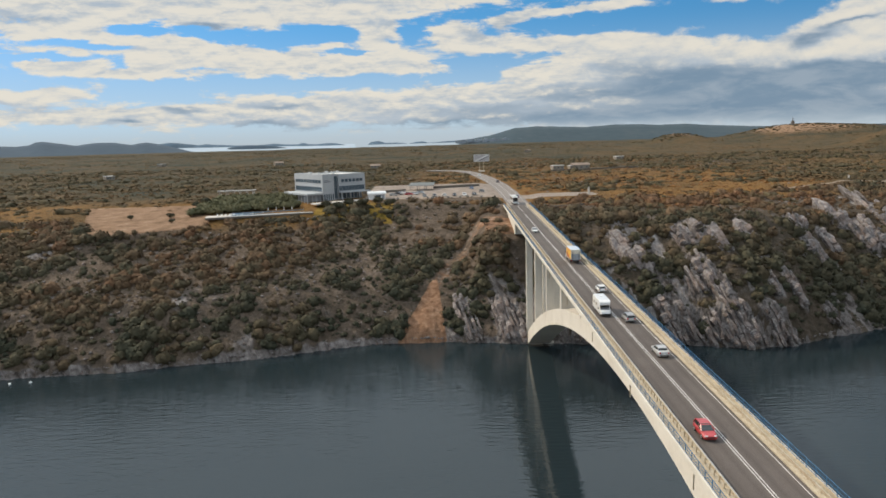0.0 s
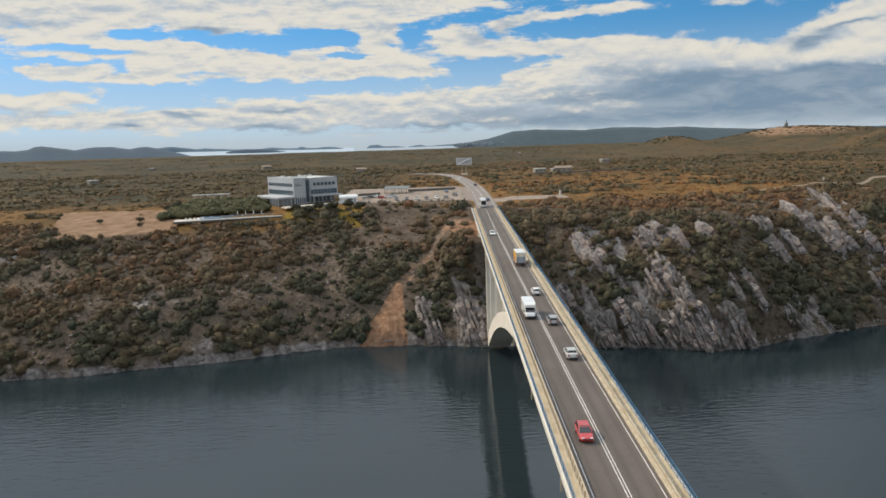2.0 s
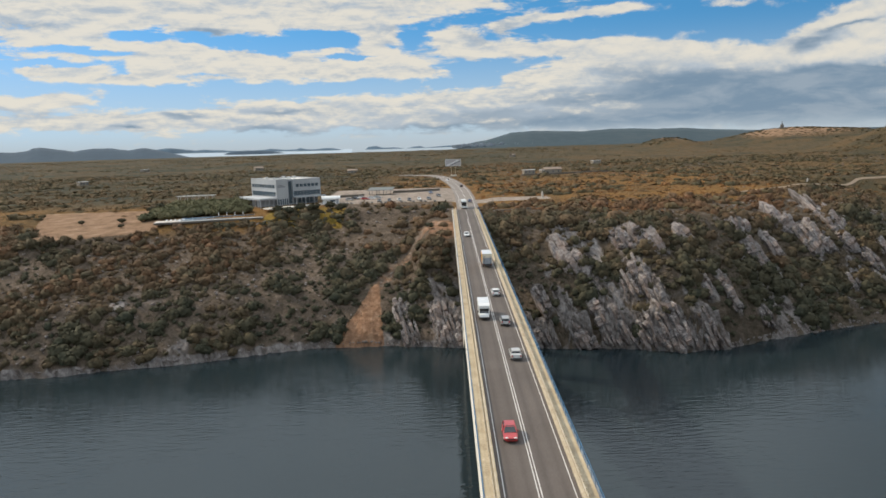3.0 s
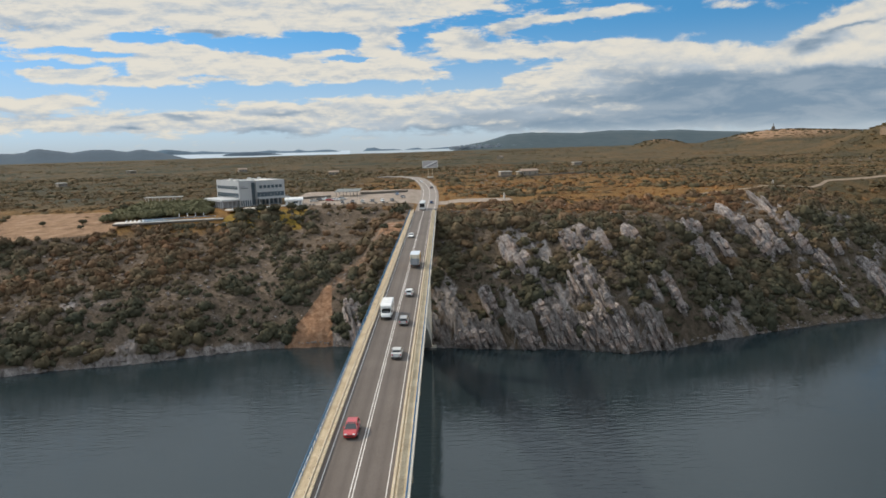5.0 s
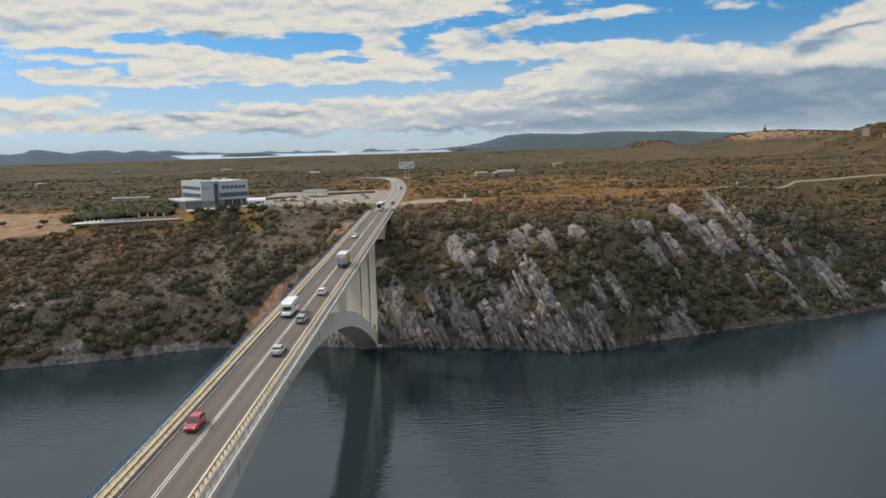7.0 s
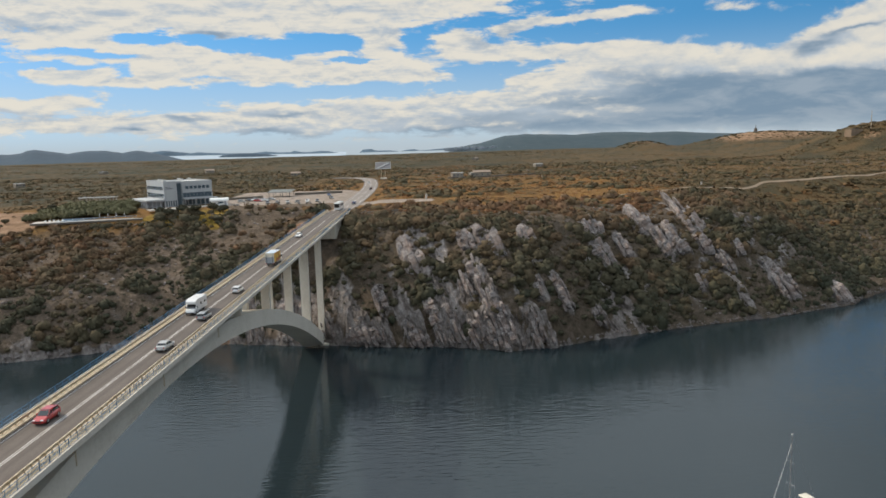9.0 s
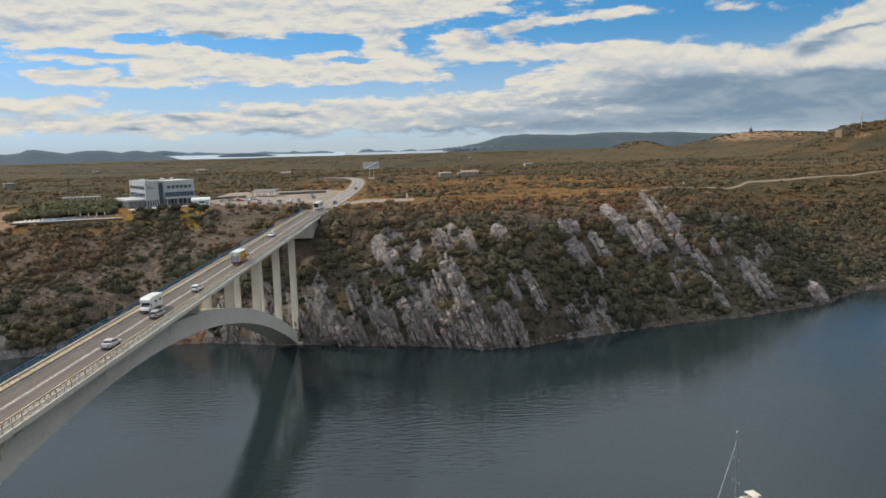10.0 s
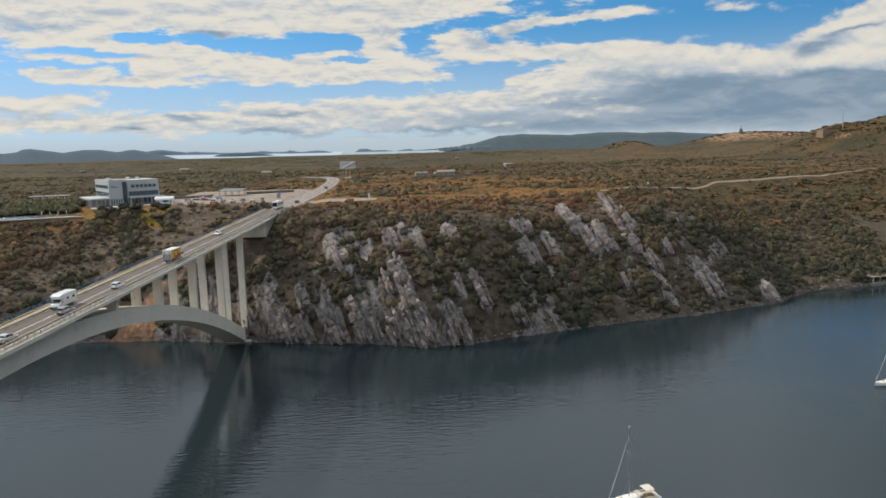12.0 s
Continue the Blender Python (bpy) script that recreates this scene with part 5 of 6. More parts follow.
def scatter_rocks():
    """Loose stones: a pale broken line along the water, and grey stones strewn over the bank."""
    rng = np.random.RandomState(31)
    shapes = []
    for k in range(5):
        v, f = ICO[1]
        v = v * (1 + 0.24 * rng.randn(len(v)))[:, None] * np.array([1.0, 0.8, 0.6])
        shapes.append((v, f))
    X = rng.rand(1500) * 520 - 180
    Y = shore(X) + 0.2 + 1.8 * rng.rand(1500) ** 1.5
    Z = np.maximum(relief(X, Y)[0], 0.0)
    R = 0.20 + 0.75 * rng.rand(1500) ** 2.5
    a = merge_clumps("shore_stones", shapes, np.stack([X, Y, np.minimum(Z, 1.6)], 1), R, np.ones(1500), rng.rand(1500), "pale broken stones along the waterline", rng, "stones")
    X = rng.rand(16000) * 500 - 185
    Y = shore(X) + 3 + 85 * rng.rand(16000)
    n = fnoise(X / 13 + 50, Y / 10 + 7, 3)
    bare = smooth(fnoise(X / 11 + 4, Y / 9 + 8, 4), 0.47, 0.40) * (X < 38)
    ok = (rng.rand(16000) < np.maximum(0.30 * smooth(n, 0.48, 0.64), 0.28 * bare)) & ~keep_clear(X, Y)
    X, Y = X[ok], Y[ok]
    Z = relief(X, Y)[0]
    R = 0.20 + 0.8 * rng.rand(len(X)) ** 2.8
    b = merge_clumps("bank_stones", shapes, np.stack([X, Y, Z], 1), R, np.ones(len(X)), rng.rand(len(X)), "grey limestone stones strewn over the bank", rng, "stones")
    X = rng.rand(2600) * 520 - 60
    Y = 285 + 380 * rng.rand(2600)
    n = fnoise(X / 30 + 70, Y / 24 + 7, 3)
    ok = (n > 0.54) & ~keep_clear(X, Y) & (Y - shore(X) > 60)
    X, Y = X[ok], Y[ok]
    Z = relief(X, Y)[0]
    R = 0.3 + 1.1 * rng.rand(len(X)) ** 2.5
    c = merge_clumps("plateau_stones", shapes, np.stack([X, Y, Z], 1), R, 0.7 * np.ones(len(X)), rng.rand(len(X)), "pale limestone stones in the dry plateau grass", rng, "stones")
    for ob in (a, b, c):
        ob.data.materials.clear()
        ob.data.materials.append(M_ROCK)


scatter_rocks()


# ---------------------------------------------------------------- buildings and yards
M_RENDER = material("white_render", (0.38, 0.40, 0.415), 0.8, 0, (0.32, 0.34, 0.355), (0.43, 0.45, 0.465), 0.15, 3, 0.4)
M_GREYWALL = material("grey_panel", (0.30, 0.32, 0.34), 0.6, 0, None, None, 0.2, 4)
M_ROOF = material("flat_roof", (0.52, 0.52, 0.50), 0.9, 0, (0.40, 0.40, 0.39), (0.60, 0.60, 0.58), 0.2, 3)
M_GLASS = glass_material("window_glass", (0.06, 0.09, 0.115))
M_SIGN = plain("sign_grey", (0.12, 0.13, 0.15), 0.5)
M_TERRACE = material("terrace_stone", (0.52, 0.48, 0.43), 0.85, 0, None, None, 0.3, 4)
M_PAVE = material("terrace_paving", (0.34, 0.31, 0.27), 0.9, 0, None, None, 0.3, 4)
M_POOL = plain("pool_water", (0.09, 0.19, 0.29), 0.08)
M_DARKMETAL = plain("dark_metal", (0.06, 0.065, 0.07), 0.5, 0.3)
M_BOULDER = material("boulder", (0.20, 0.185, 0.165), 0.95, 0, None, None, 0.6, 6, 0.5, 0.4, 4)
M_STONEWALL = material("dry_stone", (0.135, 0.118, 0.10), 0.95, 0, None, None, 0.4, 4, 0.5, 0.5, 3)
M_HOUSE = material("pale_plaster", (0.27, 0.235, 0.19), 0.85, 0, None, None, 0.3, 4)
M_TILE = material("roof_tiles", (0.26, 0.20, 0.155), 0.85, 0, None, None, 0.4, 6)
M_RUIN = material("ruin_stone", (0.22, 0.16, 0.11), 0.95, 0, None, None, 0.3, 3)
M_WHITE = plain("white_paint", (0.75, 0.75, 0.73), 0.4)


def build_hotel():
    """Three storeys, two white wings with strip windows, a glazed recess between them and a low terrace wing."""
    h = thing("office_building", (-50.5, 347.3, 44.2), 0, "white three-storey modern building with dark strip windows", "building")
    ang = math.atan2(14.4, 19.5)
    h.matrix_world = pose(-50.5, 347.3, 44.2, 0, 0, math.degrees(ang))
    # local x runs along the front to the right, local y to the back
    W, D, H = 24.5, 30.0, 12.4
    bm = boxed(0, 6.4, 0, D, 0.0, H)
    part("wall", bm, M_RENDER, h, "white rendered wing")
    part("wall", boxed(9.2, W, 0.6, D - 2, 3.4, H - 0.3), M_RENDER, h, "white rendered wing")
    part("wall", boxed(9.6, W - 1.0, 2.4, D - 3, 0.0, 3.4), M_GREYWALL, h, "recessed grey ground floor")
    part("stair_tower", boxed(6.4, 9.2, 1.6, D - 1, 0, H + 0.3), M_GREYWALL, h, "grey glazed recess between the wings")
    # parapets and roof plant
    for x0, x1, y0, y1, z in ((0, 6.4, 0, D, H), (9.2, W, 0.6, D - 2, H - 0.3)):
        part("roof", boxed(x0 + 0.3, x1 - 0.3, y0 + 0.3, y1 - 0.3, z, z + 0.10), M_ROOF, h)
        for a in ((x0, x1, y0, y0 + 0.3), (x0, x1, y1 - 0.3, y1), (x0, x0 + 0.3, y0 + 0.3, y1 - 0.3), (x1 - 0.3, x1, y0 + 0.3, y1 - 0.3)):
            part("parapet", boxed(*a, z + 0.002, z + 0.5), M_RENDER, h)
    for x, y in ((2.5, 9), (3.5, 20), (12, 12), (18, 18), (14, 22)):
        part("roof_unit", boxed(x, x + 1.6, y, y + 1.2, H + 0.1, H + 1.1, bevel=0.05), M_ROOF, h)
    # strip windows on the left side (facing the sand) and the front

    def window_row(along, start, end, n, z0, z1, face, gap=0.25):
        step = (end - start) / n
        for k in range(n):
            a, b = start + k * step + gap, start + (k + 1) * step - gap
            if along == "x":
                w = part("window", boxed(a, b, face - 0.06, face + 0.02, z0, z1), M_GLASS, h, "dark window")
                part("sill", boxed(a - 0.05, b + 0.05, face - 0.14, face + 0.02, z0 - 0.12, z0 - 0.01), M_RENDER, w)
            else:
                w = part("window", boxed(face - 0.06, face + 0.02, a, b, z0, z1), M_GLASS, h, "dark window")
                part("sill", boxed(face - 0.14, face + 0.02, a, b, z0 - 0.12, z0 - 0.01), M_RENDER, w)

    window_row("y", 1.5, D - 1.0, 9, 8.6, 10.2, 0.0)
    window_row("y", 0.8, D - 1.0, 11, 4.5, 6.7, 0.0, 0.05)
    window_row("x", 10.6, W - 1.2, 6, 8.6, 10.1, 0.6)
    window_row("x", 9.4, W - 0.4, 8, 4.4, 6.7, 0.6, 0.05)
    window_row("x", 0.4, 6.2, 5, 0.4, 3.2, 0.0)
    window_row("x", 10.2, W - 1.4, 6, 0.5, 3.1, 2.4)
    window_row("y", 1.0, D - 1.0, 10, 0.5, 3.0, 0.0, 0.08)
    part("window", boxed(6.7, 8.9, 1.50, 1.62, 0.6, H - 0.8), M_GLASS, h, "tall dark stair window")
    # canopy over the entrance with posts
    part("canopy", boxed(9.4, W + 1.8, -1.6, 0.58, 3.35, 3.9), M_RENDER, h, "white entrance canopy")
    for x in (10.0, 15.0, 20.0, W + 1.2):
        part("canopy_post", boxed(x - 0.2, x + 0.2, -1.2, -0.8, 0, 3.35), M_RENDER, h)
    # low terrace wing on the left
    part("terrace_roof", boxed(-9.5, -0.02, -1.5, D - 5, 3.3, 4.15), M_RENDER, h, "low white flat roof of the terrace wing")
    part("terrace_wall", boxed(-7.6, -0.2, 1.2, D - 6, 0, 3.3), M_GREYWALL, h)
    for k in range(9):
        y = -1.1 + k * 3.0
        part("terrace_post", boxed(-9.2, -8.85, y, y + 0.35, -0.6, 3.3), M_RENDER, h)
    for k in range(4):
        x = -6.5 + k * 2.0
        part("terrace_post", boxed(x, x + 0.35, -1.2, -0.85, -0.6, 3.3), M_RENDER, h)
    # sign on the front wing: letters too small to read
    for k, (a, b) in enumerate(((0.9, 2.2), (2.5, 3.3))):
        part("sign_bar", boxed(a, b, -0.05, -0.005, 9.7, 10.0), M_SIGN, h)
    part("sign_bar", boxed(0.9, 4.6, -0.05, -0.005, 8.95, 9.35), M_SIGN, h)
    # forecourt paving
    return h


build_hotel()


def slab(name, cx, cy, w, d, z, rz, mat, label, category, thick=0.3, kind=""):
    ob = link(name, boxed(-w / 2, w / 2, -d / 2, d / 2, -thick, 0, bevel=0.04), mat, label=label, category=category, kind=kind)
    ob.matrix_world = pose(cx, cy, z, 0, 0, rz)
    return ob


slab("pavement_forecourt", -41, 342, 30, 6.0, 44.35, 36, M_TERRACE, "pale paved forecourt in front of the building", "pavement", 0.6, "structure")


def build_pool_terrace():
    t = thing("pool_terrace", (-75, 318.5, 41.6), 15.5, "pale stone terrace with a blue pool at the cliff edge", "terrace")
    part("paving", boxed(-23, 23, -4.2, 4.2, -1.0, 0, bevel=0.05), M_TERRACE, t)
    part("retaining_wall", boxed(-23.3, 23.3, -4.7, -4.21, -0.9, -0.21, bevel=0.04), M_STONEWALL, t, "rough stone retaining wall")
    part("coping", boxed(-23.3, 23.3, -4.75, -4.21, -0.20, 0.10, bevel=0.04), M_TERRACE, t, "pale stone coping")
    part("pool", boxed(-12, 19, -3.2, 3.0, 0.004, 0.07), M_POOL, t, "blue pool water")
    for a in ((-12.4, 19.4, -3.6, -3.21), (-12.4, 19.4, 3.01, 3.4)):
        part("pool_edge", boxed(*a, 0.004, 0.20), M_WHITE, t)
    part("pool_steps", boxed(-13.6, -12.41, -2.0, 2.0, 0.004, 0.35, bevel=0.03), M_WHITE, t)
    part("glass_screen", boxed(-12, 20, 3.62, 3.68, 0.004, 0.8), plain("blue_glass", (0.17, 0.23, 0.29), 0.1), t, "pale blue glass screen")
    for k in range(8):
        part("screen_post", boxed(-12 + 4.5 * k, -11.8 + 4.5 * k, 3.55, 3.61, 0.004, 0.95), M_WHITE, t)
    return t


build_pool_terrace()


def build_lounger(x, y):
    c = thing("sun_lounger", (x, y, 41.6), 15.5, "white sun lounger on the pool terrace", "lounger", "loungers by the pool")
    part("mattress", boxed(-0.35, 0.35, -1.0, 0.45, 0.32, 0.44, bevel=0.03), M_WHITE, c)
    part("backrest", boxed(-0.35, 0.35, 0.46, 1.0, 0.40, 0.80, bevel=0.03), M_WHITE, c)
    for dx in (-0.3, 0.22):
        for dy in (-0.9, 0.7):
            part("leg", boxed(dx, dx + 0.08, dy, dy + 0.08, 0.0, 0.318), M_WHITE, c)


def build_parasol(x, y):
    c = thing("parasol", (x, y, 41.6), 15.5, "closed white parasol on the pool terrace", "parasol", "parasols by the pool")
    bm = bmesh.new()
    cyl(bm, (0, 0, 0), (0, 0, 2.6), 0.04)
    part("pole", bm, M_STEEL, c)
    bm = bmesh.new()
    cyl(bm, (0, 0, 1.1), (0, 0, 2.55), 0.26, 0.07, 8)
    part("canopy", bm, M_WHITE, c)
    part("foot", boxed(-0.3, 0.3, -0.3, 0.3, 0.0, 0.08), M_CONCRETE, c)


for k in range(5):
    build_lounger(-92.5 + 1.7 * k, 313.9 + 0.47 * k)
for k in range(4):
    build_parasol(-72.2 + 3.4 * k, 323.4 + 0.94 * k)


def build_pergola():
    p = thing("pergola", (-104, 392, height(-104, 392)), 4, "long pale pergola with slatted roof", "pergola")
    for k in range(6):
        for y in (-2.2, 2.2):
            x = -9 + k * 3.6
            part("post", boxed(x - 0.12, x + 0.12, y - 0.12, y + 0.12, -0.5, 3.0), M_ROOF, p)
    for y in (-2.3, 2.3):
        part("beam", boxed(-10, 10, y - 0.12, y + 0.12, 3.0, 3.25), M_ROOF, p)
    for k in range(20):
        x = -9.8 + k * 1.03
        part("slat", boxed(x - 0.22, x + 0.22, -2.9, 2.9, 3.25, 3.42), M_ROOF, p)
    return p


build_pergola()


def build_kiosk():
    k = thing("kiosk", (-24.8, 352, 44.2), 12, "small white kiosk with a barrel roof beside the car park", "kiosk")
    part("wall", boxed(-4.0, 4.0, -2.0, 2.0, -0.3, 2.3, bevel=0.03), M_WHITE, k)
    bm = bmesh.new()
    loft(bm, [[(x, 2.5 * math.cos(a), 2.302 + 1.5 * math.sin(a)) for a in np.linspace(0, math.pi, 9)] for x in (-4.5, 4.5)])
    part("roof", bm, M_WHITE, k, "white barrel roof")
    part("window", boxed(-0.6, 2.0, -2.05, -1.98, 1.0, 1.9), M_GLASS, k)
    part("door", boxed(2.5, 3.5, -2.05, -1.98, -0.1, 2.0), M_GREYWALL, k)
    return k


build_kiosk()


def build_canopy():
    c = thing("car_port", (-2.5, 396, 45.2), -8, "low pale sheet-roofed shelter beyond the car park", "shelter")
    bm = bmesh.new()
    loft(bm, [[(x, -4.5, 2.2), (x, 4.5, 3.3), (x, 4.5, 3.5), (x, -4.5, 2.4)] for x in (-7, 7)])
    part("roof", bm, plain("sheet_roof", (0.13, 0.145, 0.14), 0.7), c, "pale sloping sheet roof")
    for x in (-6, -2, 2, 6):
        for y in (-3.6, 3.6):
            part("post", boxed(x - 0.1, x + 0.1, y - 0.1, y + 0.1, -0.4, 2.7), M_DARKMETAL, c)
    return c


build_canopy()


def build_wall_line(name, pts, h, w, mat, label, category):
    """A low wall along a row of plan points, following the ground."""
    P = [Vector((x, y, height(x, y))) for x, y in pts]
    bm = bmesh.new()
    rows = []
    for i, p in enumerate(P):
        a, b = P[max(i - 1, 0)], P[min(i + 1, len(P) - 1)]
        t = Vector((b.x - a.x, b.y - a.y, 0)).normalized()
        n = Vector((-t.y, t.x, 0)) * w / 2
        k = 0.9 + 0.2 * random.random()
        rows.append([bm.verts.new(q) for q in (p - n - Vector((0, 0, 0.5)), p + n - Vector((0, 0, 0.5)), p + n + Vector((0, 0, h * k)), p - n + Vector((0, 0, h * k)))])
    for a, b in zip(rows, rows[1:]):
        for k in range(4):
            bm.faces.new((a[k], a[(k + 1) % 4], b[(k + 1) % 4], b[k]))
    bm.faces.new(rows[0])
    bm.faces.new(rows[-1][::-1])
    bmesh.ops.recalc_face_normals(bm, faces=bm.faces)
    return link(name, bm, mat, label=label, category=category)


build_wall_line("dry_stone_wall", [(4 + 3.3 * i, 402 + 0.9 * i) for i in range(9)], 1.3, 0.9, M_STONEWALL, "dark dry-stone wall behind the car park", "wall")
build_wall_line("dry_stone_wall", [(-34 + 3.2 * i, 380 + 1.4 * i) for i in range(8)], 1.2, 0.9, M_STONEWALL, "dark dry-stone wall behind the car park", "wall")
build_wall_line("dry_stone_wall", [(52 + 4 * i, 303 + 0.5 * i) for i in range(8)], 0.7, 0.8, M_STONEWALL, "low stone wall along the cliff top", "wall")
build_wall_line("dry_stone_wall", [(96 + 6 * i, 545 + 1.2 * i) for i in range(14)], 1.2, 1.2, M_STONEWALL, "long dry-stone wall near a ruin", "wall")


def boulder(x, y, r, seed, label, group):
    rng = np.random.RandomState(seed)
    v, f = ICO[2]
    v = v * (1 + 0.16 * rng.randn(len(v)))[:, None] * np.array([1.0, 0.8, 0.75]) * r
    me = bpy.data.meshes.new("boulder")
    me.from_pydata(v.tolist(), [], f.tolist())
    me.materials.append(M_BOULDER)
    ob = tagged(new("boulder", me), label, "boulder", group)
    ob.matrix_world = pose(x, y, height(x, y) + r * 0.45, 0, 0, rng.rand() * 360)
    return ob


for k in range(15):
    boulder(-20 + 3.3 * k + 0.8 * math.sin(k * 2.3), 346.5 + 0.7 * math.sin(k * 1.7), 0.55 + 0.35 * ((k * 7) % 5) / 5, 300 + k, "grey boulder edging the car park", "boulders along the car park")


def build_billboard():
    b = thing("billboard", (44.4, 569, height(44.4, 569) + 0.5), 0, "large pale billboard on twin posts beside the road", "billboard")
    part("panel", boxed(-6.0, 6.0, -0.15, 0.15, 7.6, 12.9), plain("billboard_grey", (0.44, 0.42, 0.42), 0.6), b)
    for z in (7.5, 12.7):
        part("frame_bar", boxed(-6.2, 6.2, -0.25, -0.152, z, z + 0.3), M_WHITE, b)
    for x in (-6.2, 5.9):
        part("frame_bar", boxed(x, x + 0.3, -0.25, -0.152, 7.81, 12.69), M_WHITE, b)
    bm = bmesh.new()
    vs = [bm.verts.new(p) for p in ((-5.6, -0.17, 8.3), (-4.0, -0.17, 8.0), (5.6, -0.17, 12.2), (4.0, -0.17, 12.5))]
    bm.faces.new(vs)
    r = bmesh.ops.extrude_face_region(bm, geom=bm.faces[:])
    bmesh.ops.translate(bm, vec=(0, -0.06, 0), verts=[v for v in r["geom"] if isinstance(v, bmesh.types.BMVert)])
    part("stripe", bm, M_WHITE, b, "white diagonal stripe")
    bm = bmesh.new()
    vs = [bm.verts.new(p) for p in ((-3.0, -0.17, 8.0), (-1.8, -0.17, 8.0), (5.7, -0.17, 11.2), (5.7, -0.17, 11.8))]
    bm.faces.new(vs)
    r = bmesh.ops.extrude_face_region(bm, geom=bm.faces[:])
    bmesh.ops.translate(bm, vec=(0, -0.05, 0), verts=[v for v in r["geom"] if isinstance(v, bmesh.types.BMVert)])
    part("stripe", bm, M_SIGN, b, "dark diagonal stripe")
    for x in (-1.6, 1.6):
        bm = bmesh.new()
        cyl(bm, (x, 0.3, -0.8), (x, 0.3, 12.0), 0.22, 0.18, 10)
        part("post", bm, M_STEEL, b)
    part("footing", boxed(-2.6, 2.6, -0.8, 1.4, -0.6, 0.5, bevel=0.06), M_CONCRETE, b)
    return b


build_billboard()


def build_cottage(x, y, rz, w, d, h, label, tiled=True):
    z = height(x, y)
    c = thing("cottage", (x, y, z), rz, label, "house")
    part("wall", boxed(-w / 2, w / 2, -d / 2, d / 2, -0.8, h), M_HOUSE, c)
    if tiled:
        bm = bmesh.new()
        e = 0.4
        v = [bm.verts.new(p) for p in ((-w / 2 - e, -d / 2 - e, h + 0.004), (w / 2 + e, -d / 2 - e, h + 0.004), (w / 2 + e, d / 2 + e, h + 0.004), (-w / 2 - e, d / 2 + e, h + 0.004), (-w / 2 - e, 0, h + d * 0.22), (w / 2 + e, 0, h + d * 0.22))]
        for f in ((0, 1, 5, 4), (2, 3, 4, 5), (0, 4, 3), (1, 2, 5), (0, 3, 2, 1)):
            bm.faces.new([v[k] for k in f])
        bmesh.ops.recalc_face_normals(bm, faces=bm.faces)
        part("roof", bm, M_TILE, c)
    else:
        part("roof", boxed(-w / 2 - 0.3, w / 2 + 0.3, -d / 2 - 0.3, d / 2 + 0.3, h + 0.002, h + 0.35), M_ROOF, c)
    for k in range(3):
        a = -w / 2 + w * (k + 0.35) / 3
        part("window", boxed(a, a + 0.9, -d / 2 - 0.03, -d / 2 + 0.05, 1.0, 2.0), M_GLASS, c)
    return c


build_cottage(104, 563, 10, 9, 6, 3.0, "pale low stone house among scrub", False)
build_cottage(124, 572, 14, 14, 7, 3.2, "pale low house with weathered tiled roof", True)
build_cottage(117, 570, 14, 5, 5, 2.4, "pale outbuilding beside the low house", False)
for k, (x, y, w) in enumerate(((-48.7, 690, 9), (190, 700, 8), (-160, 780, 9), (-260, 590, 7), (150, 1050, 10), (-330, 900, 10))):
    build_cottage(x, y, 15 * k, w, 6, 2.8, "small pale farmhouse far out on the plain", k % 2 == 0)

# ruin and mast on the hill
rx, ry = 553, 778
rz_ = height(rx, ry)
ruin = thing("hill_ruin", (rx, ry, rz_), 12, "long low ruined stone fort on the hill", "ruin")
part("wall", boxed(-8, 7, -5, 5, -4, 4.6, bevel=0.1), M_RUIN, ruin)
part("wall", boxed(7.01, 30, -3, 5, -4, 3.4, bevel=0.1), M_RUIN, ruin)
part("wall", boxed(-7, 2, -3.5, 3.5, 4.61, 5.5, bevel=0.1), M_STONEWALL, ruin)
mx, my = 568, 772
mast = thing("radio_mast", (mx, my, height(mx, my)), 0, "thin grey radio mast on the hill", "mast")
bm = bmesh.new()
cyl(bm, (0, 0, -1), (0, 0, 19), 0.4, 0.2, 6)
part("pole", bm, M_STEEL, mast)
for z in (9.5, 12.5):
    part("antenna", boxed(-0.9, 0.9, -0.15, 0.15, z, z + 0.35), M_STEEL, mast)
mx, my = 765, 1480
tower = thing("stone_tower", (mx, my, height(mx, my)), 0, "small stone tower on a distant hilltop", "tower")
bm = bmesh.new()
cyl(bm, (0, 0, -2), (0, 0, 7), 4.0, 3.2, 8)
part("base", bm, M_STONEWALL, tower)
bm = bmesh.new()
cyl(bm, (0, 0, 7.01), (0, 0, 14), 1.0, 0.4, 6)
part("spire", bm, M_STONEWALL, tower)


def build_track():
    """The pale dirt track on the plateau."""
    xs = np.arange(TRACK_X[0], TRACK_X[-1], 3.0)
    ys = np.interp(xs, TRACK_X, TRACK_Y) + 1.0 * np.sin(xs / 9)
    a = [(x, y - 1.5, height(x, y - 1.5) + 0.10) for x, y in zip(xs, ys)]
    b = [(x, y + 1.5, height(x, y + 1.5) + 0.10) for x, y in zip(xs, ys)]
    dirt = material("pale_dirt", (0.22, 0.165, 0.115), 0.95, 0, None, None, 0.3, 3)
    link("road_track", strip(a, b, 0.4), dirt, label="pale dirt track across the plateau", category="track", kind="structure")


build_track()

